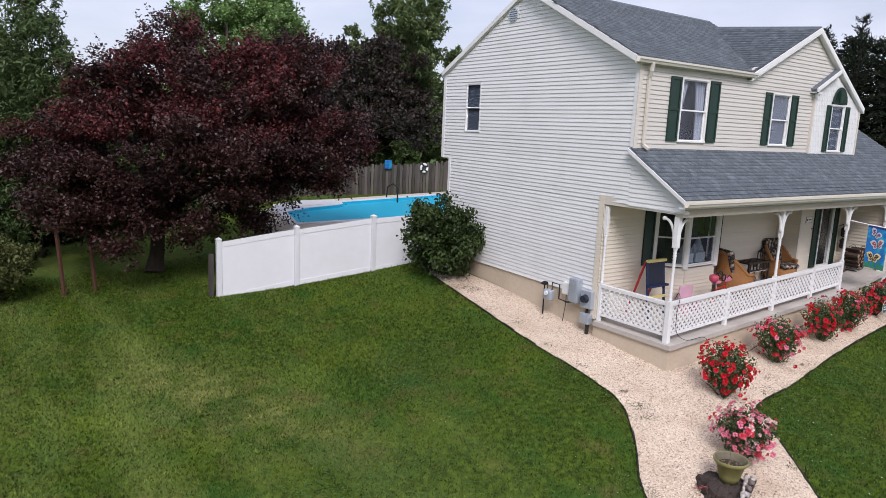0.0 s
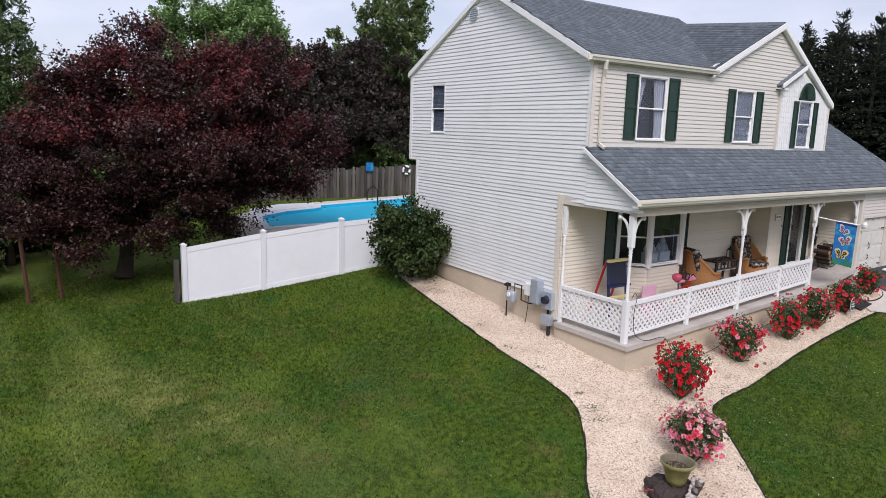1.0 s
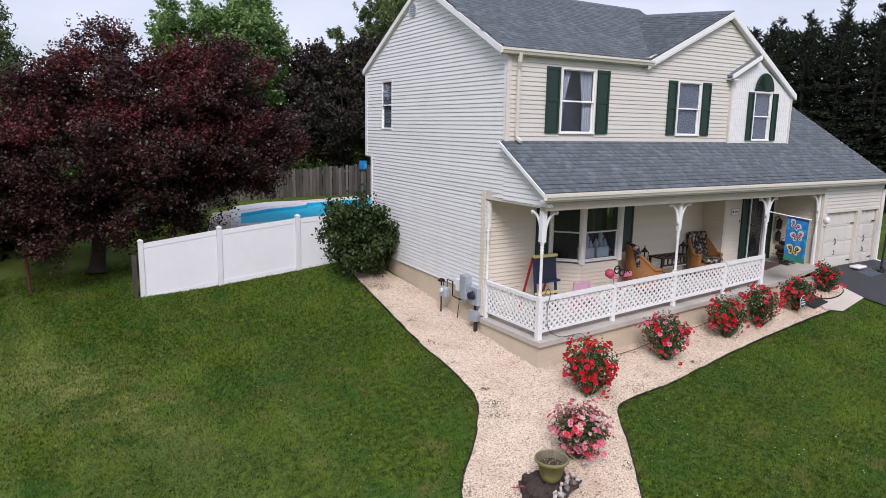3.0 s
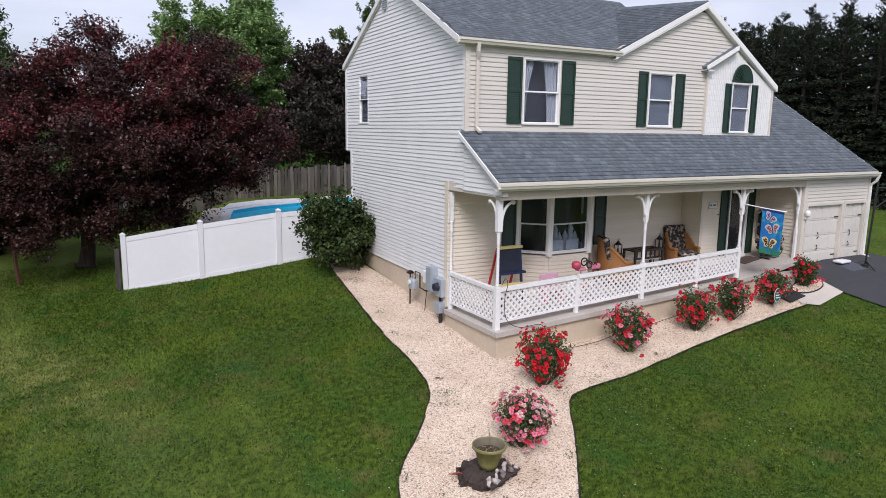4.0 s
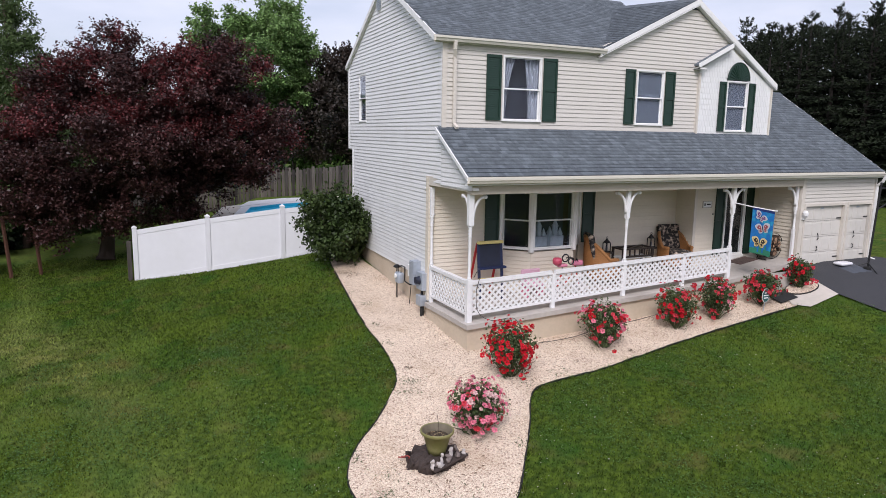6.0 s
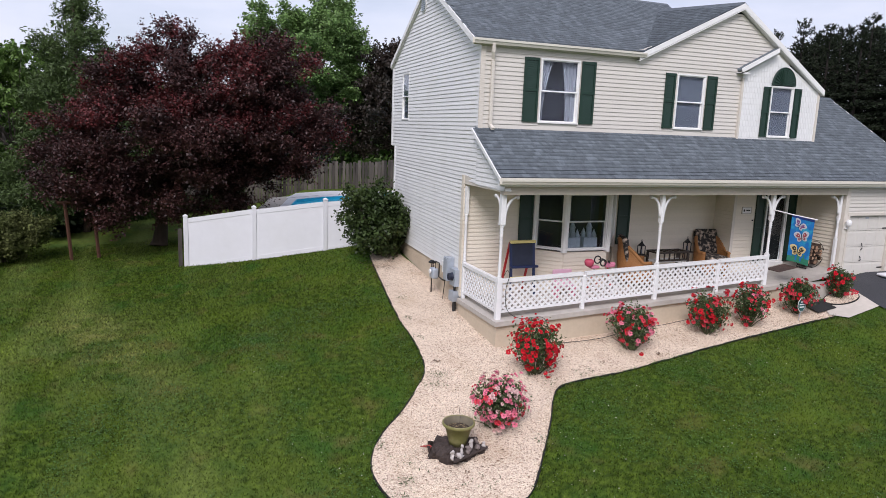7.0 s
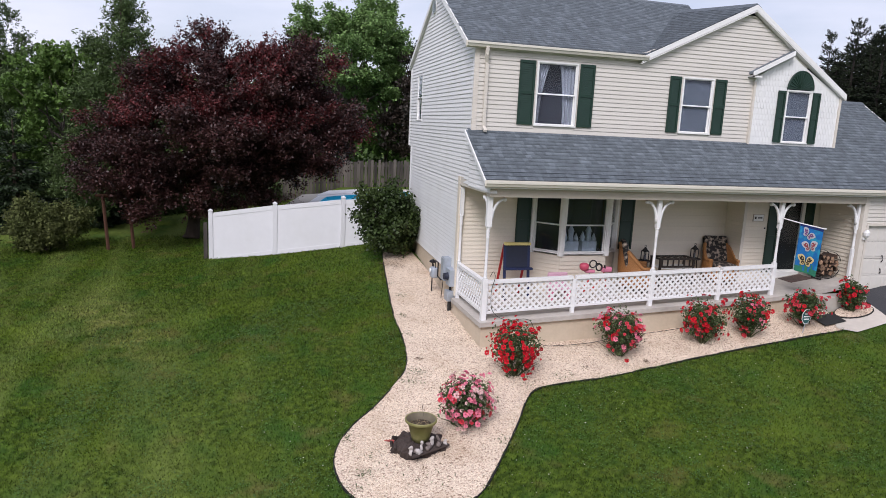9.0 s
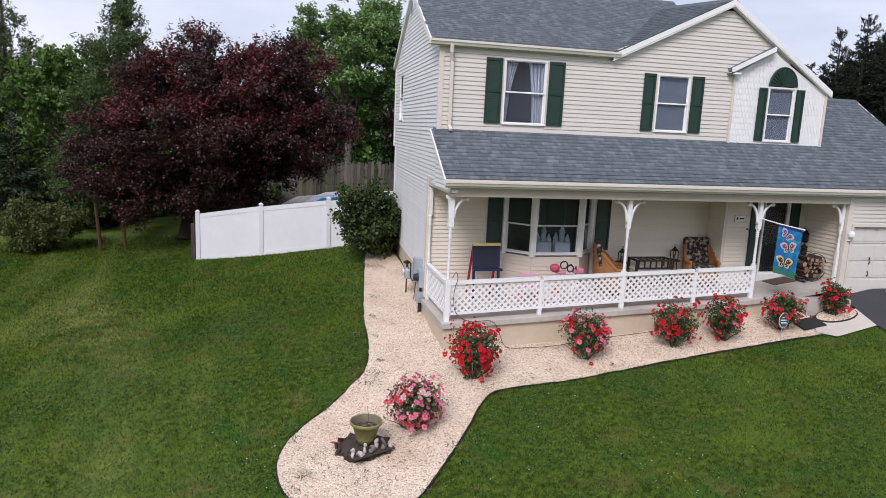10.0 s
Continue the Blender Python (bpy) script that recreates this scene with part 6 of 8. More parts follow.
part("lower_shelf", bm, TRIM, table)
for x in (TX0 + 0.03, TX1 - 0.03):
    for y in (TY0 + 0.03, TY1 - 0.03):
        bm = bmesh.new()
        box(bm, x - 0.025, y - 0.025, deck_z(x), x + 0.025, y + 0.025, tz - 0.04, 0.004)
        part("leg", bm, BROWN, table)


def lantern(at, h, on="the porch table"):
    """A black metal candle lantern with a ring on top."""
    l = thing("lantern", "black metal candle lantern beside " + on, "lantern", "candle lanterns")
    w = h * 0.2
    bm = bmesh.new()
    box(bm, -w, -w, 0, w, w, h * 0.06, 0.004)
    part("base", bm, DARK_METAL, l)
    for sx in (-1, 1):
        for sy in (-1, 1):
            bm = bmesh.new()
            box(bm, sx * w * 0.85 - 0.008, sy * w * 0.85 - 0.008, h * 0.06, sx * w * 0.85 + 0.008, sy * w * 0.85 + 0.008, h * 0.6)
            part("corner_bar", bm, DARK_METAL, l)
    bm = bmesh.new()
    lathe(bm, [(w * 1.35, h * 0.6), (w * 0.5, h * 0.78), (w * 0.3, h * 0.86), (0.01, h * 0.88)], 4)
    bmesh.ops.rotate(bm, verts=bm.verts, cent=(0, 0, 0), matrix=Matrix.Rotation(math.pi / 4, 3, "Z"))
    part("roof", bm, DARK_METAL, l)
    bm = bmesh.new()
    tube(bm, [(math.cos(a) * h * 0.07, 0, h * 0.94 + math.sin(a) * h * 0.07) for a in (k * math.pi / 5 for k in range(11))], 0.006, 5)
    part("ring", bm, DARK_METAL, l)
    bm = bmesh.new()
    lathe(bm, [(w * 0.35, h * 0.06), (w * 0.35, h * 0.36)], 10)
    part("candle", bm, CURTAIN, l)
    l.matrix_basis = Matrix.Translation(at)
    return l


def side_table(at, h):
    t = thing("side_table", "small round dark side table on the porch", "table", "side tables")
    bm = bmesh.new()
    lathe(bm, [(0.16, h - 0.025), (0.165, h - 0.012), (0.16, h)], 18)
    part("top", bm, BROWN, t)
    for k in range(3):
        a = k * 2.09
        bm = bmesh.new()
        tube(bm, [(0.14 * math.cos(a), 0.14 * math.sin(a), 0), (0.08 * math.cos(a), 0.08 * math.sin(a), h - 0.02)], 0.012, 6)
        part("leg", bm, BROWN, t)
    t.matrix_basis = Matrix.Translation(at)


side_table((4.84, 0.46, deck_z(4.84)), 0.64)
lantern((4.84, 0.46, deck_z(4.84) + 0.64), 0.38)
side_table((6.24, 0.42, deck_z(6.24)), 0.62)
lantern((6.24, 0.42, deck_z(6.24) + 0.62), 0.38)

# A child's easel with a chalkboard.
NAVY = material("navy_paint", (0.012, 0.022, 0.075), 0.5, var=0.15)
RED = material("red_paint", (0.45, 0.02, 0.02), 0.45, var=0.12)
YELLOW = material("pale_yellow_paint", (0.70, 0.58, 0.22), 0.5, var=0.1)
SLATE = material("chalkboard", (0.014, 0.019, 0.04), 0.6, var=0.4, scale=9, stain=(0.07, 0.09, 0.14), stain_amount=0.4)
easel = thing("toy_easel", "child's navy easel with chalkboard and pale yellow bars on the porch", "easel")
ez, ex0, ex1, ey = deck_z(1.2), 0.98, 1.56, -0.05
lean = lambda z: ey + 0.16 * (z - ez) / 1.3
et = ez + 1.30
for x in (ex0, ex1):
    bm = bmesh.new()
    prism(bm, [(x - 0.03, lean(ez), ez), (x + 0.03, lean(ez), ez), (x + 0.03, lean(et), et), (x - 0.03, lean(et), et)], (0, 0.03, 0))
    part("front_leg", bm, NAVY, easel)
    bm = bmesh.new()
    prism(bm, [(x - 0.025, ey + 0.62, ez), (x + 0.025, ey + 0.62, ez), (x + 0.025, lean(et) + 0.03, et), (x - 0.025, lean(et) + 0.03, et)], (0, 0.03, 0))
    part("back_leg", bm, RED, easel, "red back leg")
for z0, z1, m2, nm, dep in ((et - 0.02, et + 0.04, YELLOW, "top_bar", 0.09), (ez + 0.72, ez + 0.77, NAVY, "chalk_tray", 0.1), (ez + 0.46, ez + 0.52, YELLOW, "lower_bar", 0.04)):
    bm = bmesh.new()
    box(bm, ex0 - 0.03, lean(z0) - dep + 0.03, z0, ex1 + 0.03 + (0.05 if nm == "chalk_tray" else 0), lean(z0) + 0.03, z1, 0.006)
    part(nm, bm, m2, easel)
bm = bmesh.new()
z0, z1 = ez + 0.77, et - 0.02
prism(bm, [(ex0 + 0.03, lean(z0) + 0.004, z0), (ex1 - 0.03, lean(z0) + 0.004, z0), (ex1 - 0.03, lean(z1) + 0.004, z1), (ex0 + 0.03, lean(z1) + 0.004, z1)], (0, 0.015, 0))
part("chalkboard", bm, SLATE, easel)

# A pink and red child's bicycle and a low pink toy.
PINK = material("pink_plastic", (0.62, 0.20, 0.30), 0.4, var=0.12)
PALE_PINK = material("pale_pink_plastic", (0.66, 0.40, 0.50), 0.45, var=0.12)
RUBBER = material("black_rubber", (0.02, 0.02, 0.02), 0.7)
bike = thing("childs_bicycle", "child's pink and red bicycle with a front basket on the porch", "bicycle")
bx, by, bz = 3.0, -0.45, deck_z(3.0)
for dx, r in ((-0.32, 0.19), (0.34, 0.19)):
    wheel = new("wheel")
    wheel.parent = bike
    bm = bmesh.new()
    tube(bm, [(bx + dx + r * math.cos(a), by, bz + 0.21 + r * math.sin(a)) for a in (2 * math.pi * k / 20 for k in range(21))], 0.024, 6)
    part("tyre", bm, TRIM, wheel, "white tyre", True)
    bm = bmesh.new()
    for k in range(8):
        a = k * math.pi / 8
        tube(bm, [(bx + dx - r * math.cos(a), by, bz + 0.21 - r * math.sin(a)), (bx + dx + r * math.cos(a), by, bz + 0.21 + r * math.sin(a))], 0.004, 4)
    part("spokes", bm, METAL, wheel)
for nm, pts, r, m2 in (("frame", [(bx - 0.32, by, bz + 0.21), (bx - 0.05, by, bz + 0.26), (bx + 0.22, by, bz + 0.56), (bx - 0.12, by, bz + 0.52), (bx - 0.32, by, bz + 0.21)], 0.02, RED),
                       ("fork", [(bx + 0.34, by, bz + 0.21), (bx + 0.24, by, bz + 0.55), (bx + 0.2, by, bz + 0.72)], 0.016, RED),
                       ("handlebar", [(bx + 0.12, by - 0.22, bz + 0.80), (bx + 0.16, by - 0.12, bz + 0.84), (bx + 0.2, by, bz + 0.72), (bx + 0.16, by + 0.12, bz + 0.84), (bx + 0.12, by + 0.22, bz + 0.80)], 0.014, DARK_METAL),
                       ("seat_post", [(bx - 0.12, by, bz + 0.5), (bx - 0.15, by, bz + 0.66)], 0.014, METAL)):
    bm = bmesh.new()
    part(nm, tube(bm, pts, r, 7), m2, bike)
bm = bmesh.new()
box(bm, bx - 0.27, by - 0.07, bz + 0.65, bx - 0.03, by + 0.07, bz + 0.72, 0.03)
part("saddle", bm, PINK, bike, "pink saddle")
bm = bmesh.new()
lathe(bm, [(0.05, 0), (0.10, 0.04), (0.11, 0.11), (0.10, 0.15), (0.06, 0.175)], 14, (bx - 0.30, by - 0.02, bz + 0.70))
part("seat_box", bm, material("rose_red_plastic", (0.50, 0.07, 0.12), 0.45, var=0.15), bike, "rounded red seat box", True)
for dx, dz, r in ((-0.1, 0.86, 0.085), (0.06, 0.78, 0.075)):
    bm = bmesh.new()
    tube(bm, [(bx + dx + r * math.cos(a), by - 0.05, bz + dz + r * math.sin(a)) for a in (2 * math.pi * k / 14 for k in range(15))], 0.016, 6)
    part("handle_loop", bm, DARK_METAL, bike, "dark curled handle")
bm = bmesh.new()
box(bm, bx + 0.14, by - 0.06, bz + 0.66, bx + 0.4, by + 0.06, bz + 0.78, 0.03)
part("front_guard", bm, PINK, bike, "pink front guard")
toy = thing("toy_bench", "low pale pink plastic toy bench on the porch", "toy")
bm = bmesh.new()
box(bm, 2.0, -0.35, deck_z(2.2) + 0.26, 2.5, -0.05, deck_z(2.2) + 0.32, 0.02)
part("seat", bm, PALE_PINK, toy)
bm = bmesh.new()
box(bm, 2.0, -0.1, deck_z(2.2) + 0.32, 2.5, -0.04, deck_z(2.2) + 0.62, 0.025)
part("backrest", bm, PALE_PINK, toy)
for x in (2.04, 2.46):
    bm = bmesh.new()
    box(bm, x - 0.03, -0.33, deck_z(x), x + 0.03, -0.06, deck_z(x) + 0.26, 0.01)
    part("leg", bm, PINK, toy)

# Firewood in a hoop, a doormat, a wall lantern, the flag.
LOG_END = material("cut_log_end", (0.24, 0.15, 0.095), 0.85, var=0.4, scale=14, per_object=1.2, bump=0.3)
LOG = material("log_bark", (0.06, 0.036, 0.025), 0.95, var=0.35, scale=14, bump=0.7, per_object=0.5)
hoop_c = Vector((9.2, -0.72, deck_z(9.2) + 0.36))
rack = thing("log_rack", "round black iron hoop rack for firewood by the front door", "log rack")
for dy in (-0.14, 0.14):
    bm = bmesh.new()
    tube(bm, [(hoop_c.x + 0.36 * math.cos(a), hoop_c.y + dy, hoop_c.z + 0.34 * math.sin(a)) for a in (2 * math.pi * k / 24 for k in range(25))], 0.008, 6)
    part("hoop", bm, DARK_METAL, rack)
for sx in (-1, 1):
    bm = bmesh.new()
    tube(bm, [(hoop_c.x + sx * 0.2, hoop_c.y - 0.15, hoop_c.z - 0.36), (hoop_c.x + sx * 0.2, hoop_c.y + 0.15, hoop_c.z - 0.36), (hoop_c.x + sx * 0.17, hoop_c.y + 0.14, hoop_c.z - 0.29)], 0.014, 6)
    part("foot", bm, DARK_METAL, rack)
prng = random.Random(77)
slots = [(i * 0.115 + (0.055 if j % 2 else 0), j * 0.1) for j in range(-3, 4) for i in range(-3, 4)]
for sx, sz in slots:
    if math.hypot(sx + 0.02, sz) > 0.30:
        continue
    lg = thing("firewood_log", "split firewood log stacked in the hoop rack", "log", "firewood logs")
    r, ln = prng.uniform(0.05, 0.072), prng.uniform(0.15, 0.24)
    n = prng.choice((3, 3, 4, 5))
    turn = prng.uniform(0, 6)
    c = hoop_c + Vector((sx + prng.uniform(-0.025, 0.025), prng.uniform(-0.03, 0.03), sz + prng.uniform(-0.02, 0.02)))
    ring = [(c.x + r * math.cos(turn + 2 * math.pi * k / n), c.z + r * math.sin(turn + 2 * math.pi * k / n)) for k in range(n)]
    bm = bmesh.new()
    prism(bm, [(a, c.y - ln, b) for a, b in ring], (0, ln * 2, 0))
    part("log_body", bm, LOG, lg)
    bm = bmesh.new()
    prism(bm, [(c.x + (a - c.x) * 0.86, c.y - ln - 0.004, c.z + (b - c.z) * 0.86) for a, b in ring], (0, 0.005, 0))
    part("cut_end", bm, LOG_END, lg)

mat_mat = material("doormat", (0.10, 0.07, 0.06), 0.95, var=0.4, scale=8, bump=0.6, bscale=120, stain=(0.2, 0.1, 0.09), stain_amount=0.6)
mat = thing("doormat", "dark patterned doormat before the front door", "doormat")
bm = bmesh.new()
prism(bm, [(8.36, -0.62, deck_z(8.36) + 0.004), (9.0, -0.62, deck_z(9.0) + 0.004), (9.0, -0.18, deck_z(9.0) + 0.004), (8.36, -0.18, deck_z(8.36) + 0.004)], (0, 0, 0.014))
part("mat_body", bm, mat_mat, mat)
sconce = thing("wall_lantern", "black iron lantern hanging on the cream wall by the door", "lantern")
bm = bmesh.new()
tube(bm, [(9.49, ENTRY_Y - 0.02, 2.36), (9.49, ENTRY_Y - 0.12, 2.42), (9.49, ENTRY_Y - 0.16, 2.34)], 0.012, 6)
part("bracket", bm, DARK_METAL, sconce)
for z in (2.06, 1.72):
    bm = bmesh.new()
    lathe(bm, [(0.05, 0), (0.075, 0.04), (0.07, 0.2), (0.09, 0.22), (0.02, 0.3)], 8, (9.49, ENTRY_Y - 0.16, z))
    part("lantern_body", bm, DARK_METAL, sconce)
bm = bmesh.new()
tube(bm, [(9.49, ENTRY_Y - 0.16, 1.98), (9.49, ENTRY_Y - 0.16, 2.1)], 0.008, 5)
part("chain", bm, DARK_METAL, sconce)

FLAG_BLUE = material("blue_flag_cloth", (0.003, 0.12, 0.36), 0.8, var=0.3, scale=9, big=2.6, bump=0.15, stain=(0.02, 0.36, 0.46), stain_amount=0.85)
FLAG_GREEN = material("green_flag_cloth", (0.02, 0.17, 0.10), 0.8, var=0.3, scale=9)
WING_WHITE = material("cream_print", (0.42, 0.44, 0.48), 0.8, var=0.15, scale=20)
WING_RED = material("rust_print", (0.26, 0.05, 0.06), 0.8, var=0.3, scale=20)
WING_PURPLE = material("plum_print", (0.16, 0.05, 0.16), 0.8, var=0.3, scale=20)
WING_YELLOW = material("yellow_print", (0.58, 0.46, 0.22), 0.8, var=0.2, scale=20)
flag = thing("garden_flag", "blue garden flag printed with butterflies, hung from a white pole", "flag")
pole_a, fa, fb = Vector((7.24, -1.27, 2.79)), Vector((7.38, -1.66, 2.73)), Vector((7.66, -2.05, 2.665))
bm = bmesh.new()
tube(bm, [pole_a, fa, fb + (fb - fa) * 0.06], 0.013, 8)
part("pole", bm, WHITE_WOOD, flag)
bm = bmesh.new()
tube(bm, [fb + (fb - fa) * 0.06, fb + (fb - fa) * 0.1], [0.02, 0.024], 8)
part("finial", bm, WHITE_WOOD, flag)
fway = (fb - fa)
fn = Vector((fway.y, -fway.x, 0)).normalized()
if fn.y > 0:
    fn = -fn
FL_H = 1.08


def flag_at(u, v, off=0.0):
    """A point of the hanging cloth: u along the pole, v down, both 0 to 1."""
    p = fa + fway * (u * (1 - 0.05 * v)) + Vector((0, 0, -FL_H * v - 0.02 * u))
    return p + fn * (0.035 * math.sin(5.5 * u + 2 * v) * (0.2 + v) + off)


bm = bmesh.new()
nu, nv = 14, 24
g = [[bm.verts.new(flag_at(i / nu, j / nv)) for j in range(nv + 1)] for i in range(nu + 1)]
for i in range(nu):
    for j in range(nv):
        f = bm.faces.new((g[i][j], g[i + 1][j], g[i + 1][j + 1], g[i][j + 1]))
        f.material_index = 1 if j >= nv * (0.84 + 0.06 * math.sin(i * 1.7) + 0.03 * math.sin(i * 4.1)) else 0
part("cloth", bm, [FLAG_BLUE, FLAG_GREEN], flag, "blue cloth with a green lower edge", True)


def butterfly(cu, cv, s, turn, m_wing, m_mark):
    """A printed butterfly: two upper and two lower wings with darker fields and pale spots, and a body, laid on the cloth."""
    wings = ((-0.46, -0.2, 0.46, 0.30, 0.5), (0.46, -0.2, 0.46, 0.30, -0.5), (-0.30, 0.22, 0.30, 0.22, -0.6), (0.30, 0.22, 0.30, 0.22, 0.6))
    shapes = [("printed_wing", *w, m_wing, 0.008) for w in wings]
    shapes += [("wing_field", w[0] * 0.9, w[1] * 0.9, w[2] * 0.62, w[3] * 0.58, w[4], m_mark, 0.016) for w in wings]
    shapes += [("wing_spot", w[0] * q, w[1] * q * 1.25, 0.055, 0.05, 0.0, m_wing, 0.021) for w in wings for q in (1.25, 0.75)]
    shapes.append(("printed_body", 0, 0.03, 0.045, 0.3, 0.0, BROWN, 0.023))
    for nm, du, dv, a, b, tilt, mat, off in shapes:
        bm = bmesh.new()
        ring = []
        for q in range(14):
            t = 2 * math.pi * q / 14
            ex, ey = a * math.cos(t) * (1 + 0.1 * math.sin(3 * t)), b * math.sin(t) * (1 - 0.2 * math.cos(2 * t))
            x, y = du + ex * math.cos(tilt) - ey * math.sin(tilt), dv + ex * math.sin(tilt) + ey * math.cos(tilt)
            xr, yr = x * math.cos(turn) - y * math.sin(turn), x * math.sin(turn) + y * math.cos(turn)
            ring.append(bm.verts.new(flag_at(min(0.98, max(0.02, cu + xr * s)), cv + yr * s * 0.55, off)))
        bm.faces.new(ring)
        part(nm, bm, mat, flag)


butterfly(0.40, 0.18, 0.32, 0.5, WING_WHITE, WING_PURPLE)
butterfly(0.54, 0.42, 0.38, -0.25, WING_WHITE, WING_RED)
butterfly(0.44, 0.74, 0.4, 0.05, WING_YELLOW, BROWN)
bm = bmesh.new()
a = [[bm.verts.new(flag_at(i / 10, v, 0.004)) for v in (0.0, 0.05)] for i in range(11)]
for i in range(10):
    bm.faces.new((a[i][0], a[i + 1][0], a[i + 1][1], a[i][1]))
part("hem", bm, material("navy_flag_hem", (0.006, 0.02, 0.13), 0.8, var=0.2, scale=20), flag, "navy sleeve round the pole")

# A garage wall lamp.
lamp = thing("garage_wall_lamp", "white wall lamp at the garage corner", "lamp")
bm = bmesh.new()
lathe(bm, [(0.03, 0), (0.07, 0.05), (0.075, 0.12), (0.04, 0.18)], 10, (9.6, GAR_Y - 0.11, 2.36))
part("shade", bm, WHITE_WOOD, lamp)
bm = bmesh.new()
box(bm, 9.57, GAR_Y - 0.08, 2.3, 9.63, GAR_Y - 0.017, 2.42, 0.006)
part("back_plate", bm, WHITE_WOOD, lamp)

# Gable vent high on the side wall.
vent = new("gable_vent")
vent.parent = house
VY = 4.25
VX = wall_x(VY)
bm = bmesh.new()
tube(bm, [(VX - 0.035, VY, 7.57), (VX - 0.015, VY, 7.57)], 0.19, 20)
part("vent_frame", bm, TRIM, vent)
for k in range(6):
    z = 7.43 + k * 0.052
    w = math.sqrt(max(0.16 ** 2 - (z + 0.02 - 7.57) ** 2, 0.0004))
    bm = bmesh.new()
    prism(bm, [(VX - 0.037, VY - w, z), (VX - 0.06, VY - w, z - 0.012), (VX - 0.06, VY - w, z), (VX - 0.037, VY - w, z + 0.035)], (0, 2 * w, 0))
    part("vent_slat", bm, METAL, vent)


# ==== garden things ====
def petals(colors_name, color, tip):
    return leafy(colors_name, color, tip, 0.2, 0.6, 0.6)


ROSE_RED = petals("red_petal", (0.58, 0.006, 0.02), (0.74, 0.03, 0.05))
ROSE_PINK = petals("pink_petal", (0.80, 0.16, 0.28), (0.86, 0.38, 0.47))
ROSE_CORAL = petals("coral_petal", (0.62, 0.03, 0.06), (0.74, 0.11, 0.14))
ROSE_PALE = petals("pale_petal", (0.72, 0.46, 0.46), (0.78, 0.60, 0.56))


def bloom_mesh(name, mat, seed):
    """One open rose: rings of cupped petals."""
    rng = random.Random(seed)
    bm = bmesh.new()
    for ring, (n, r, lift, w) in enumerate(((3, 0.35, 0.75, 0.4), (5, 0.7, 0.5, 0.55), (6, 1.0, 0.15, 0.62))):
        for k in range(n):
            a = 2 * math.pi * (k + 0.3 * ring) / n + rng.uniform(-0.15, 0.15)
            c, s = math.cos(a), math.sin(a)
            pts = [(0.12 * c, 0.12 * s, 0.0), (r * 0.7 * c - w * 0.6 * s, r * 0.7 * s + w * 0.6 * c, lift * 0.7), (r * c, r * s, lift + rng.uniform(-0.1, 0.1)), (r * 0.7 * c + w * 0.6 * s, r * 0.7 * s - w * 0.6 * c, lift * 0.7)]
            bm.faces.new([bm.verts.new(p) for p in pts])
    me = bpy.data.meshes.new(name)
    bm.to_mesh(me)
    bm.free()
    me.materials.append(mat)
    return me


BLOOMS = {m.name: [bloom_mesh("bloom", m, k) for k in range(3)] for m in (ROSE_RED, ROSE_PINK, ROSE_CORAL, ROSE_PALE)}


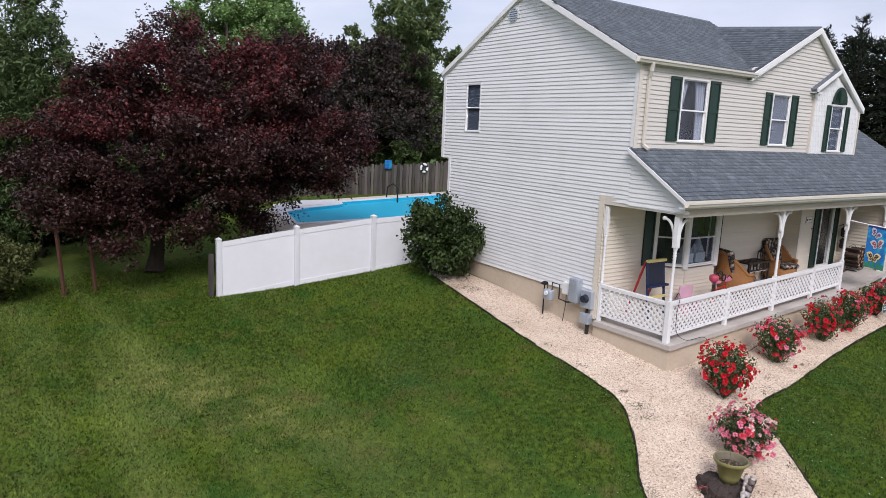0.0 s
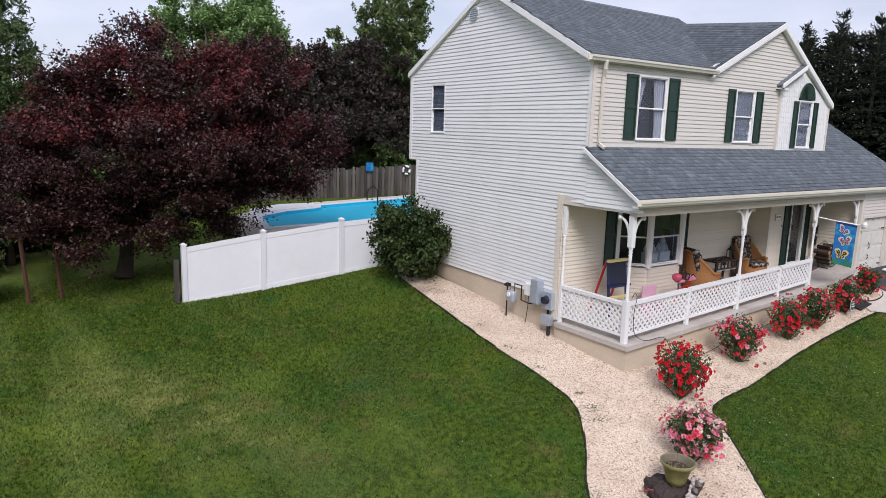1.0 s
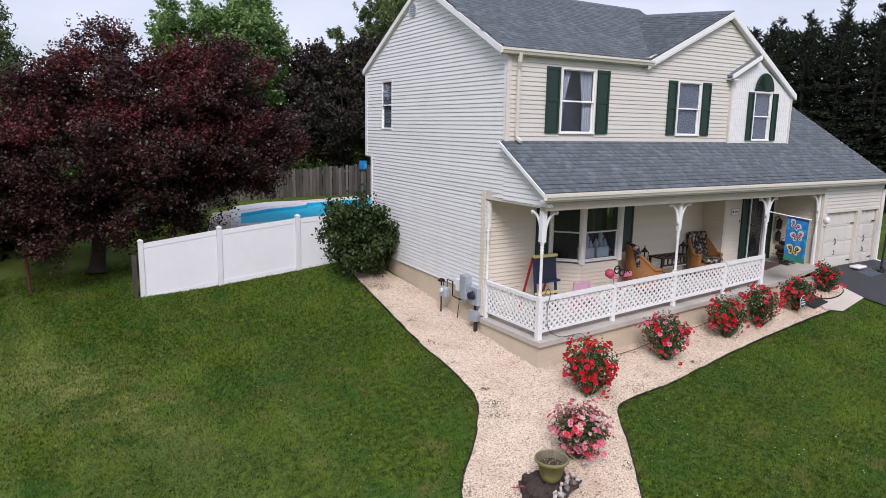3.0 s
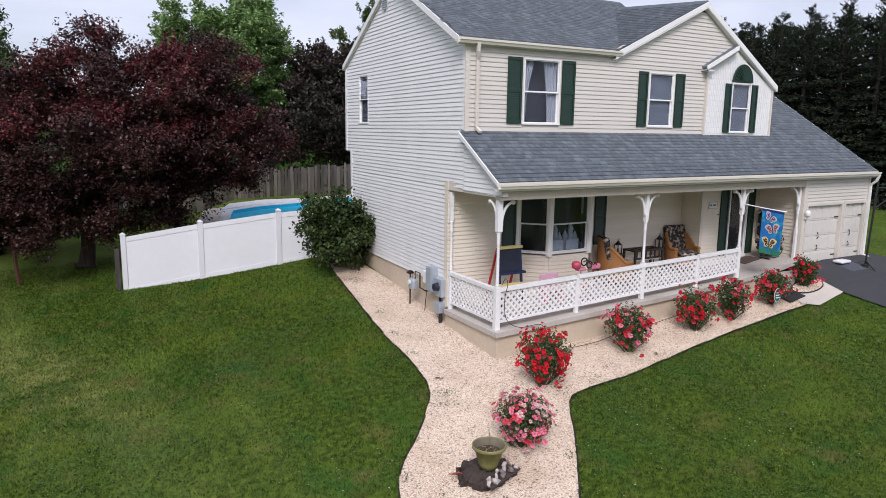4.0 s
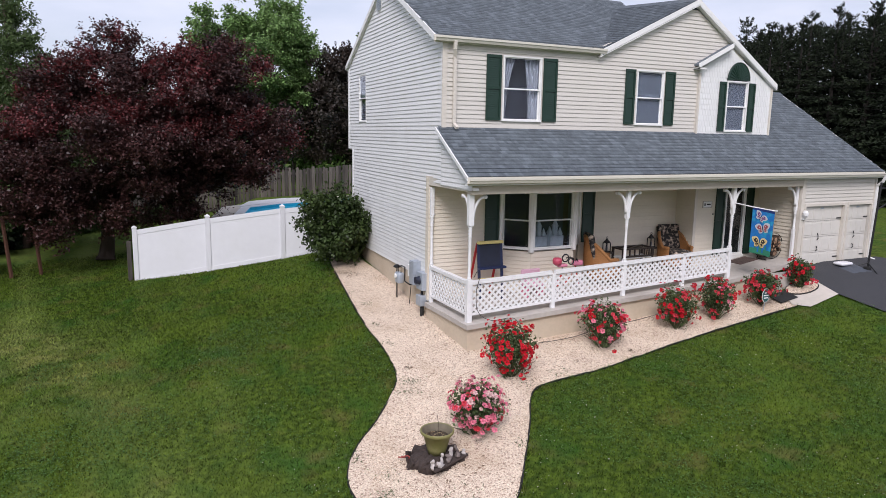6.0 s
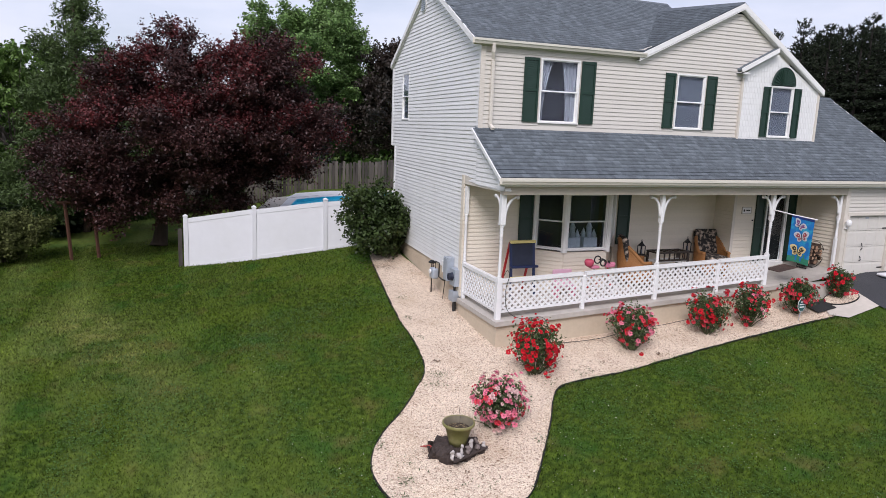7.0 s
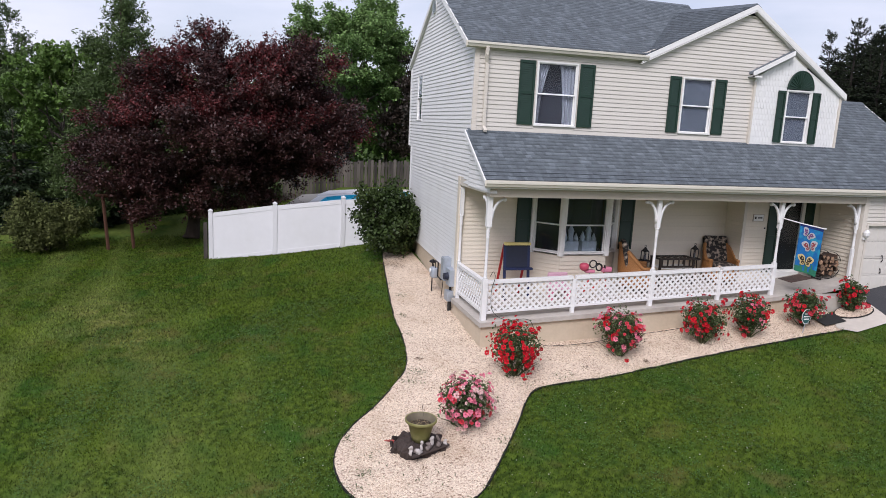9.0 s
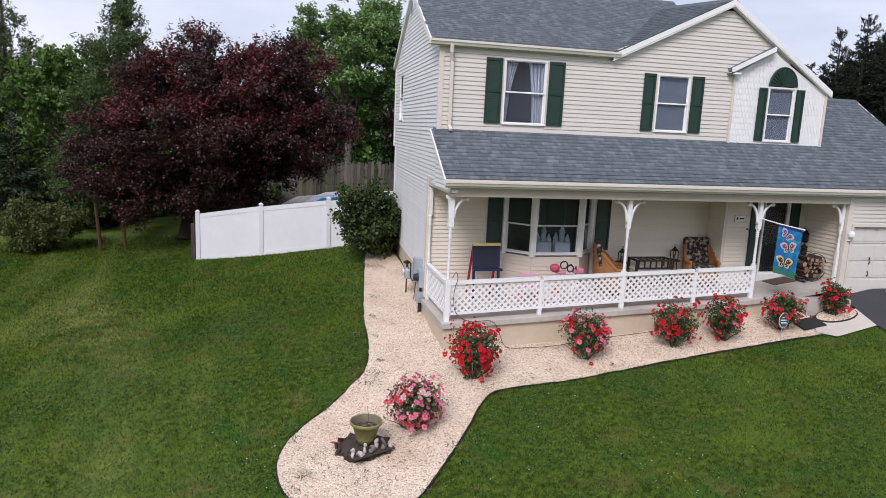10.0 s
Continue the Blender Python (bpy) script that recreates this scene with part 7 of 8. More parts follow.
def rose_bush(at, width, height, mats, n_blooms, seed, label):
    """A rounded rose bush: canes, leaves, and blooms that face outward."""
    rng, prng = np.random.default_rng(seed), random.Random(seed)
    b = thing("rose_bush", label, "rose bush", "rose bushes", at=at)
    rx, n = width * 0.46, 2700
    canes = 26
    tips = []
    cane_mat = bpy.data.materials.get("rose_cane") or leafy("rose_cane", (0.05, 0.08, 0.03), (0.08, 0.07, 0.04), 0.0)
    for k in range(canes):
        a, u = 2 * math.pi * k / canes + prng.uniform(-0.2, 0.2), prng.uniform(0.1, 1.0)
        tip = Vector((rx * u ** 0.6 * math.cos(a), rx * u ** 0.6 * math.sin(a), height * 0.82 * (1.0 - 0.7 * u ** 2.4) * prng.uniform(0.62, 1.08)))
        mid = Vector((tip.x * 0.55, tip.y * 0.55, tip.z * 0.55))
        bm = bmesh.new()
        tube(bm, [(tip.x * 0.06, tip.y * 0.06, -0.06), mid, tip], [0.011, 0.008, 0.003], 5)
        part("cane", bm, cane_mat, b)
        tips.append((mid, tip))
    height *= 0.9
    mid_z, rz = height * 0.56, height * 0.48

    def shell(r, low=-0.75):
        """A place at r of the way out to the bush's uneven surface."""
        z = prng.uniform(low, 1.0)
        a = prng.uniform(0, 6.283)
        w = math.sqrt(max(0.0, 1 - z * z)) * (0.72 + 0.28 * min(1.0, (z + 1) / 1.1))
        d = Vector((w * math.cos(a), w * math.sin(a), z))
        g = r * (0.98 + 0.45 * noise.noise(d * 1.9 + Vector((seed, 0, 0))) + 0.3 * noise.noise(d * 4.3 + Vector((0, seed, 0))))
        return Vector((d.x * rx * g, d.y * rx * g, mid_z + d.z * rz * g)), d

    pts = []
    for k in range(n):
        q, d = shell(prng.uniform(0.1, 1.0) ** 0.5, -0.95)
        pts.append((q.x, q.y, max(q.z, 0.05)))
    v, f = leaf_quads(rng, np.array(pts), 0.028, 0.35, 0.6, 0.2)
    mesh_from("leaves", v, f, LEAF_ROSE, b)["kind"] = "stuff"
    made = 0
    while made < n_blooms:
        # Blooms stand in clusters of a few over the bush's surface.
        hub, d = shell(prng.uniform(0.82, 1.06))
        mat = prng.choice(mats)
        for _ in range(prng.randint(1, 4)):
            q = hub + Vector((prng.gauss(0, 1), prng.gauss(0, 1), prng.gauss(0, 1))) * 0.05
            out = (d + Vector((prng.gauss(0, 0.35), prng.gauss(0, 0.35), 0.25))).normalized()
            o = new("bloom", prng.choice(BLOOMS[mat.name]))
            o.parent = b
            s = prng.uniform(0.034, 0.062)
            o.matrix_basis = Matrix.Translation(q + out * 0.02) @ out.to_track_quat("Z", "Y").to_matrix().to_4x4() @ Matrix.Scale(s, 4)
            made += 1
    return b


R, P, C, W = ROSE_RED, ROSE_PINK, ROSE_CORAL, ROSE_PALE
for x, y, w, h, mats, nb, sd, lab in ((-1.08, -3.70, 1.02, 0.92, (P, P, P, W, C), 230, 61, "pink rose bush in full bloom beside the olive flower pot"),
                                      (0.32, -2.45, 1.02, 1.12, (R,), 230, 62, "bright red rose bush in full bloom by the porch corner"),
                                      (2.78, -2.12, 1.04, 1.04, (C, P, P, R), 150, 63, "coral-red rose bush in bloom before the porch"),
                                      (4.80, -2.08, 0.96, 1.0, (R, R, C), 140, 64, "red rose bush in bloom before the porch"),
                                      (5.94, -2.12, 0.84, 1.0, (P, C, C, R), 110, 65, "pink and red rose bush in bloom before the porch"),
                                      (7.40, -2.1, 0.82, 0.86, (R, C, C), 95, 66, "red rose bush in bloom beside the small garden sign"),
                                      (8.82, -2.0, 0.64, 0.82, (R, C), 62, 67, "red rose bush in a small gravel bed by the driveway")):
    rose_bush((x, y, ground_z(x, y) + 0.02), w, h, mats, nb, sd, lab)

# Small gravel bed with dark edging between walk and driveway.
oval = [(8.86 + 0.5 * math.cos(a), -2.06 + 0.25 * math.sin(a)) for a in (2 * math.pi * k / 20 for k in range(20))]
tagged(patch("small_gravel_bed", oval, 0.075, 0.3, GRAVEL), "small bed of cream gravel by the driveway", "gravel bed", kind="structure")
bm = bmesh.new()
tube(bm, [(x, y, ground_z(x, y) + 0.06) for x, y in oval + oval[:1]], 0.018, 6, False)
tagged(finish("small_bed_edging", bm, EDGING), "black edging round the small gravel bed", "edging", kind="structure")
mat2 = thing("step_mat", "black rubber mat at the foot of the porch step", "mat")
bm = bmesh.new()
x0, x1, y0, y1 = 7.8, 8.36, -2.35, -1.95
prism(bm, [(x, y, ground_z(x, y) + 0.06) for x, y in ((x0, y0), (x1, y0), (x1, y1), (x0, y1))], (0, 0, 0.015))
part("mat_body", bm, RUBBER, mat2)

# Flower pot on a weathered stump, with small figures.
PX, PY = -1.86, -4.02
PZ = ground_z(PX, PY) + 0.02
STUMP = material("weathered_stump", (0.034, 0.024, 0.021), 0.95, var=0.9, scale=18, bump=1.0, bscale=30, stain=(0.12, 0.09, 0.078), stain_amount=0.35)
OLIVE = material("olive_glazed_pot", (0.20, 0.19, 0.065), 0.45, var=0.14, scale=9, big=3, stain=(0.32, 0.28, 0.15), stain_amount=0.4)
FIGURE = material("grey_figurine", (0.16, 0.13, 0.12), 0.8, var=0.6, scale=25)
stump = thing("tree_stump", "low dark weathered tree stump carrying the flower pot", "stump")
bm = bmesh.new()
rows = []
for z, r in ((-0.1, 0.43), (0.02, 0.41), (0.06, 0.38), (0.1, 0.36), (0.125, 0.3), (0.135, 0.16)):
    ring = []
    for k in range(60):
        a = 2 * math.pi * k / 60
        w = 1 + 0.34 * noise.noise(Vector((math.cos(a) * 1.6, math.sin(a) * 1.6, 2))) + 0.22 * noise.noise(Vector((math.cos(a) * 5, math.sin(a) * 5, z * 9)))
        ring.append(bm.verts.new((PX - 0.08 + math.cos(a) * r * w, PY + 0.06 + math.sin(a) * r * 0.8 * w, PZ + z + 0.05 * noise.noise(Vector((math.cos(a) * r * 14, math.sin(a) * r * 14, 4))))))
    rows.append(ring)
for a, b in zip(rows, rows[1:]):
    for k in range(60):
        bm.faces.new((a[k], a[(k + 1) % 60], b[(k + 1) % 60], b[k]))
bm.faces.new(rows[-1])
part("stump_body", bm, STUMP, stump)
prng = random.Random(17)
for k in range(9):
    a, r = prng.uniform(0, 6.28), prng.uniform(0.3, 0.44)
    x, y = PX - 0.08 + r * math.cos(a), PY + 0.06 + r * 0.8 * math.sin(a)
    bm = bmesh.new()
    box(bm, -0.07, -0.02, -0.05, 0.07, 0.02, 0.05, 0.008, Matrix.Translation((x, y, PZ + 0.05)) @ Matrix.Rotation(a + 1.3, 4, "Z") @ Matrix.Rotation(prng.uniform(-0.5, 0.5), 4, "Y") @ Matrix.Rotation(prng.uniform(-0.4, 0.4), 4, "X"))
    part("splinter", bm, STUMP, stump)
pot = thing("flower_pot", "olive green glazed flower pot filled with dark soil on the stump", "flower pot")
bm = bmesh.new()
lathe(bm, [(0.15, 0), (0.175, 0.1), (0.243, 0.345), (0.272, 0.352), (0.288, 0.37), (0.290, 0.41), (0.282, 0.42), (0.268, 0.414), (0.235, 0.36), (0.213, 0.29), (0.19, 0.21)], 40, (PX - 0.04, PY, PZ + 0.14))
part("pot_body", bm, OLIVE, pot, "", True)
bm = bmesh.new()
lathe(bm, [(0.264, 0.412), (0.230, 0.36), (0.207, 0.29), (0.195, 0.26)], 40, (PX - 0.04, PY, PZ + 0.14))
bmesh.ops.delete(bm, geom=[f for f in bm.faces if len(f.verts) > 4], context="FACES_ONLY")
part("inner_lining", bm, material("pale_pot_lining", (0.17, 0.145, 0.095), 0.7, var=0.35, scale=12, stain=(0.07, 0.055, 0.04), stain_amount=0.6), pot, "weathered brown inside", True)
bm = bmesh.new()
lathe(bm, [(0.209, 0.296), (0.19, 0.308), (0.1, 0.316), (0.01, 0.312)], 24, (PX - 0.04, PY, PZ + 0.14))
part("soil", bm, SOIL, pot, "dark potting soil", True)
rng = np.random.default_rng(5)
pts = np.column_stack([PX - 0.04 + rng.uniform(-0.15, 0.15, 70), PY + rng.uniform(-0.15, 0.15, 70), np.full(70, PZ + 0.462)])
v, f = leaf_quads(rng, pts, 0.02, 0.6, 0.5)
mesh_from("dry_leaves", v, f, leafy("dry_leaf", (0.16, 0.11, 0.06), (0.30, 0.24, 0.14), 0.1), pot)["kind"] = "stuff"
bm = bmesh.new()
tube(bm, [(PX, PY + 0.05, PZ + 0.40), (PX + 0.01, PY + 0.05, PZ + 0.62), (PX - 0.02, PY + 0.05, PZ + 0.80)], 0.004, 4)
part("dry_stalk", bm, BARK, pot)
pot.matrix_basis = Matrix.Translation((PX - 0.07, PY, PZ + 0.13)) @ Matrix.Scale(0.91, 4) @ Matrix.Translation((-PX + 0.04, -PY, -PZ - 0.14))
# A dark board before the pot carries small ornaments of stone and driftwood.
PA, PB = Vector((-2.2, -4.42)), Vector((-1.5, -4.16))
pway = (PB - PA).normalized()
pturn = math.atan2(pway.y, pway.x)
plank = thing("weathered_plank", "short dark weathered plank leaning on the stump", "plank")
bm = bmesh.new()
box(bm, -0.36, -0.075, -0.014, 0.36, 0.075, 0.014, 0.004, Matrix.Translation((*((PA + PB) / 2), PZ + 0.085)) @ Matrix.Rotation(pturn, 4, "Z") @ Matrix.Rotation(-0.05, 4, "Y"))
part("board", bm, STUMP, plank)
bm = bmesh.new()
box(bm, -0.05, -0.06, -0.2, 0.05, 0.06, 0.068, 0.01, Matrix.Translation((PB.x - 0.1, PB.y - 0.03, PZ)))
part("support_block", bm, STUMP, plank)
PALE_FIG = material("pale_figurine", (0.50, 0.46, 0.44), 0.8, var=0.5, scale=30, stain=(0.15, 0.12, 0.11), stain_amount=0.4)
for k, (u, w, h, fat, pale) in enumerate(((0.02, 0.0, 0.15, 0.8, 1), (0.13, 0.01, 0.1, 1.2, 0), (0.17, -0.04, 0.06, 1.5, 1), (0.25, 0.03, 0.17, 0.75, 1), (0.33, -0.02, 0.1, 1.3, 0), (0.42, 0.02, 0.08, 1.5, 0), (0.46, 0.05, 0.18, 0.8, 1), (0.55, -0.01, 0.09, 1.4, 0), (0.63, 0.03, 0.14, 1.0, 0), (0.69, -0.02, 0.08, 1.6, 1))):
    g = thing("garden_figurine", "small pale ornament standing on the plank" if pale else "small grey ornament standing on the plank", "ornament", "garden ornaments")
    q = PA + pway * u + Vector((-pway.y, pway.x)) * w
    bm = bmesh.new()
    s = h / 0.16
    z = PZ + 0.085 + 0.05 * (u - 0.35) + 0.012
    if k % 3 == 1:
        # A rounded pebble-like piece.
        bmesh.ops.create_icosphere(bm, subdivisions=2, radius=0.05, matrix=Matrix.Translation((q.x, q.y, z + 0.035)) @ Matrix.Rotation(k * 1.1, 4, "Z") @ Matrix.Diagonal((1.2, 0.8, 0.8, 1)))
        for v in bm.verts:
            v.co += (v.co - Vector((q.x, q.y, z + 0.035))) * 0.35 * noise.noise(v.co * 14)
    elif k % 3 == 2:
        # A leaning piece of driftwood.
        lean = 0.09 * math.sin(k * 2.1)
        tube(bm, [(q.x, q.y, z), (q.x + lean * 0.4, q.y + 0.02, z + h * 0.6), (q.x + lean, q.y + 0.01, z + h)], [0.03 * fat, 0.024 * fat, 0.012], 8)
    else:
        lathe(bm, [(0.03 * s * fat, 0), (0.038 * s * fat, 0.03 * s), (0.03 * s * fat, 0.085 * s), (0.02 * s * fat, 0.1 * s), (0.034 * s * fat, 0.118 * s), (0.028 * s * fat, 0.145 * s), (0.006, 0.16 * s)], 10, (q.x, q.y, z))
    # Chipped and lopsided, none like the next.
    for v in bm.verts:
        v.co += 0.028 * noise.noise_vector(v.co * 17 + Vector((k * 3.1, 0, 0)))
    part("figure", bm, PALE_FIG if pale else FIGURE, g, "", True)
TWIG = material("red_twig", (0.33, 0.06, 0.05), 0.7, var=0.3)
twig = thing("fallen_twig", "thin red fallen twig lying on the gravel by the stump", "twig")
for a, b, c in ((0.0, 0.16, 0.10), (0.5, 0.2, 0.05), (-0.4, 0.14, 0.13), (1.1, 0.12, 0.08)):
    bm = bmesh.new()
    tube(bm, [(-2.3, -3.95, PZ + 0.02), (-2.3 - b * math.cos(a) * 0.5, -3.95 + b * math.sin(a + 0.6) * 0.6, PZ + 0.02 + c * 0.7), (-2.3 - b * math.cos(a), -3.95 + b * math.sin(a + 0.6), PZ + c)], 0.009, 5)
    part("stalk", bm, TWIG, twig)

# Utility meters on the side wall.
gm = thing("gas_meter", "grey gas meter with pipes beside the house wall", "gas meter")
gy, gxx = 2.0, -0.12
gz0 = ground_z(gxx, gy) + 0.12
bm = bmesh.new()
box(bm, gxx - 0.09, gy - 0.13, gz0 + 0.32, gxx + 0.07, gy + 0.13, gz0 + 0.58, 0.035)
part("meter_case", bm, METAL, gm, "", True)
bm = bmesh.new()
tube(bm, [(gxx - 0.1, gy, gz0 + 0.5), (gxx - 0.13, gy, gz0 + 0.5)], 0.055, 14)
part("dial", bm, TRIM, gm)
bm = bmesh.new()
lathe(bm, [(0.06, 0), (0.09, 0.015), (0.09, 0.04), (0.03, 0.08)], 14, (gxx, gy + 0.18, gz0 + 0.66))
part("regulator", bm, DARK_METAL, gm)
for pts in ([(gxx, gy + 0.18, gz0 - 0.25), (gxx, gy + 0.18, gz0 + 0.66)], [(gxx, gy + 0.18, gz0 + 0.72), (gxx, gy + 0.08, gz0 + 0.74), (gxx, gy + 0.08, gz0 + 0.56)],
            [(gxx, gy - 0.08, gz0 + 0.56), (gxx, gy - 0.08, gz0 + 0.76), (gxx, gy - 0.32, gz0 + 0.76), (gxx, gy - 0.32, gz0 + 0.42), (gxx, gy - 0.6, gz0 + 0.40), (0.02, gy - 0.62, gz0 + 0.40)]):
    bm = bmesh.new()
    part("pipe", tube(bm, pts, 0.017, 8), DARK_METAL, gm)
eb = thing("breaker_cabinet", "tall grey electrical cabinet on the house wall", "electrical box")
bm = bmesh.new()
box(bm, -0.19, 1.12, 0.86, -0.02, 1.38, 1.42, 0.008)
part("case", bm, METAL, eb)
bm = bmesh.new()
box(bm, -0.205, 1.14, 0.88, -0.189, 1.36, 1.40, 0.004)
part("door", bm, METAL, eb)
em = thing("electric_meter", "grey electric meter with round glass dial on the wall", "electric meter")
bm = bmesh.new()
box(bm, -0.17, 0.70, 0.82, -0.02, 1.02, 1.22, 0.01)
part("case", bm, METAL, em)
bm = bmesh.new()
tube(bm, [(-0.17, 0.86, 1.04), (-0.2, 0.86, 1.04), (-0.27, 0.86, 1.04)], [0.1, 0.085, 0.08], 18)
part("dial_glass", bm, SLATE, em)
bm = bmesh.new()
tube(bm, [(-0.1, 0.86, 0.82), (-0.1, 0.86, 0.66)], 0.03, 10)
part("conduit", bm, DARK_METAL, em)
bm = bmesh.new()
box(bm, -0.2, 0.72, 0.46, -0.04, 0.98, 0.70, 0.01)
part("lower_box", bm, METAL, em)
bm = bmesh.new()
tube(bm, [(-0.12, 0.8, 0.46), (-0.12, 0.8, 0.0)], 0.045, 10)
part("conduit", bm, RUBBER, em)
wbx = thing("cable_box", "cream plastic cable box on the house wall", "cable box")
bm = bmesh.new()
box(bm, -0.12, 1.44, 0.98, -0.018, 1.66, 1.26, 0.01)
part("case", bm, TRIM, wbx)
for pts in ([(-0.06, 1.56, 0.98), (-0.08, 1.55, 0.7), (-0.1, 1.6, 0.24)], [(-0.06, 1.5, 0.98), (-0.1, 1.4, 0.84), (-0.06, 1.2, 0.86)]):
    bm = bmesh.new()
    part("cable", tube(bm, pts, 0.009, 6), DARK_METAL, wbx)

for o in (eb, em, wbx):
    o.location.x = wall_x(1.2)

# Small round sign on a stake.
SIGN_GREEN = material("dark_teal_sign", (0.03, 0.10, 0.10), 0.4, var=0.1)
sign = thing("garden_sign", "small round teal yard sign with pale bars among roses", "sign")
sx, sy = 7.2, -2.38
sz = 0.76
bm = bmesh.new()
tube(bm, [(sx - 0.06, sy, ground_z(sx, sy) - 0.1), (sx, sy, sz - 0.1)], 0.008, 6)
part("stake", bm, METAL, sign)
for nm, r, d, m2 in (("plate", 0.16, 0.0, WHITE_WOOD), ("face", 0.145, 0.004, SIGN_GREEN)):
    bm = bmesh.new()
    ring = [(sx + 0.8 * r * math.cos(a), sy - d, sz + r * 1.1 * math.sin(a)) for a in (math.pi / 8 + math.pi / 4 * k for k in range(8))]
    prism(bm, ring, (0, -0.006, 0))
    part(nm, bm, m2, sign)
for k, w in enumerate((0.05, 0.08, 0.07)):
    bm = bmesh.new()
    box(bm, sx - w, sy - 0.016, sz + 0.05 - k * 0.06, sx + w, sy - 0.0105, sz + 0.075 - k * 0.06)
    part("bar", bm, WHITE_WOOD, sign)

# A black hose over the porch corner and along the base.
hose = thing("garden_hose", "thin black hose from the porch rail down along the porch base", "hose")
bm = bmesh.new()
tube(bm, [tuple(p) for p in spline([(0.14, -1.27, 1.5), (0.2, -1.3, 1.62), (0.24, -1.32, 1.5), (0.17, -1.33, 1.2), (0.22, -1.34, 0.8), (0.5, -1.4, deck_z(0.5) + 0.015), (0.95, -1.5, deck_z(1) + 0.015), (1.1, -1.58, 0.4), (1.25, -1.6, 0.12),
                                    (1.7, -1.62, 0.09), (2.4, -1.62, 0.12), (3.1, -1.6, 0.22), (4.2, -1.58, 0.3), (5.2, -1.56, 0.42)], 5)], 0.0065, 6)
part("line", bm, RUBBER, hose)

# Basketball post, tarp and white sack on the driveway.
hoop = thing("basketball_hoop", "black basketball post with a white backboard beside the garage", "basketball hoop")
hx, hy = 11.35, -2.05
hz = ground_z(hx, hy)
bm = bmesh.new()
tube(bm, [(hx, hy, hz), (hx + 0.16, hy, hz + 2.3)], 0.026, 10)
part("post", bm, DARK_METAL, hoop)
bm = bmesh.new()
tube(bm, [(hx + 0.11, hy, hz + 1.6), (hx + 0.82, hy - 0.15, hz + 2.0)], 0.02, 8)
part("brace", bm, DARK_METAL, hoop)
bm = bmesh.new()
tube(bm, [(hx + 0.15, hy, hz + 2.15), (hx + 0.82, hy - 0.16, hz + 2.14)], 0.02, 8)
part("arm", bm, DARK_METAL, hoop)
bm = bmesh.new()
box(bm, hx + 0.82, hy - 0.42, hz + 1.9, hx + 0.85, hy + 0.12, hz + 2.38, 0.01)
part("backboard", bm, WHITE_WOOD, hoop)
bm = bmesh.new()
for dy, dz, w, h in ((-0.15, 2.02, 0.1, 0.012), (-0.15, 2.2, 0.1, 0.012), (-0.25, 2.11, 0.012, 0.1), (-0.05, 2.11, 0.012, 0.1)):
    box(bm, hx + 0.812, hy + dy - w, hz + dz - h, hx + 0.821, hy + dy + w, hz + dz + h)
part("target_square", bm, METAL, hoop, "thin grey target square")
bm = bmesh.new()
tube(bm, [(hx + 0.66 + 0.15 * math.cos(a), hy - 0.15 + 0.15 * math.sin(a), hz + 1.97) for a in (2 * math.pi * k / 18 for k in range(19))], 0.012, 6)
part("rim", bm, DARK_METAL, hoop)
bm = bmesh.new()
box(bm, hx - 0.07, hy - 0.07, hz + 0.0, hx + 0.07, hy + 0.07, hz + 0.12, 0.02)
part("base", bm, RUBBER, hoop)
for a in (0.3, 2.4, 4.5):
    bm = bmesh.new()
    ex_, ey_ = hx + 0.34 * math.cos(a), hy + 0.34 * math.sin(a)
    tube(bm, [(hx, hy, hz + 0.22), (ex_, ey_, ground_z(ex_, ey_) + 0.03)], 0.014, 6)
    part("leg", bm, DARK_METAL, hoop)
TARP = material("grey_tarp", (0.07, 0.08, 0.10), 0.6, var=0.3, scale=6, bump=0.5, bscale=8)
tarp = thing("tarp", "crumpled dark grey tarp lying on the driveway", "tarp")
bm = bmesh.new()
g = []
for i in range(15):
    for j in range(9):
        x, y = 10.55 + i * 0.06, -2.25 + j * 0.085
        edge = min(i, 14 - i, j, 8 - j) / 4
        g.append(bm.verts.new((x, y, ground_z(x, y) + 0.03 + min(edge, 1) * (0.07 + 0.06 * noise.noise(Vector((x * 5, y * 5, 0)))))))
for i in range(14):
    for j in range(8):
        bm.faces.new((g[i * 9 + j], g[(i + 1) * 9 + j], g[(i + 1) * 9 + j + 1], g[i * 9 + j + 1]))
part("sheet", bm, TARP, tarp, "", True)
sack = thing("white_sack", "white sack lying on the tarp", "sack")
bm = bmesh.new()
box(bm, 10.62, -1.86, ground_z(10.8, -1.75) + 0.08, 11.06, -1.58, ground_z(10.8, -1.75) + 0.16, 0.035)
part("bag", bm, VINYL, sack, "", True)

# Wooden swing frame under the plum tree.
FRAME_WOOD = material("red_brown_wood", (0.085, 0.035, 0.02), 0.85, var=0.3, scale=9, bump=0.4)
swing = thing("swing_frame", "red-brown wooden swing frame under the plum tree", "swing frame")
for x, y in ((-9.25, 11.6), (-8.45, 11.7)):
    bm = bmesh.new()
    tube(bm, [(x, y, ground_z(x, y) - 0.1), (x - 0.12, y, ground_z(x, y) + 1.9)], 0.06, 6)
    part("post", bm, FRAME_WOOD, swing)
bm = bmesh.new()
tube(bm, [(-9.6, 11.6, ground_z(-9, 11.6) + 1.9), (-8.3, 11.7, ground_z(-9, 11.6) + 1.9)], 0.06, 6)
part("beam", bm, FRAME_WOOD, swing)
gatep = thing("old_gate_post", "weathered wooden post behind the end of the vinyl fence", "post")
bm = bmesh.new()
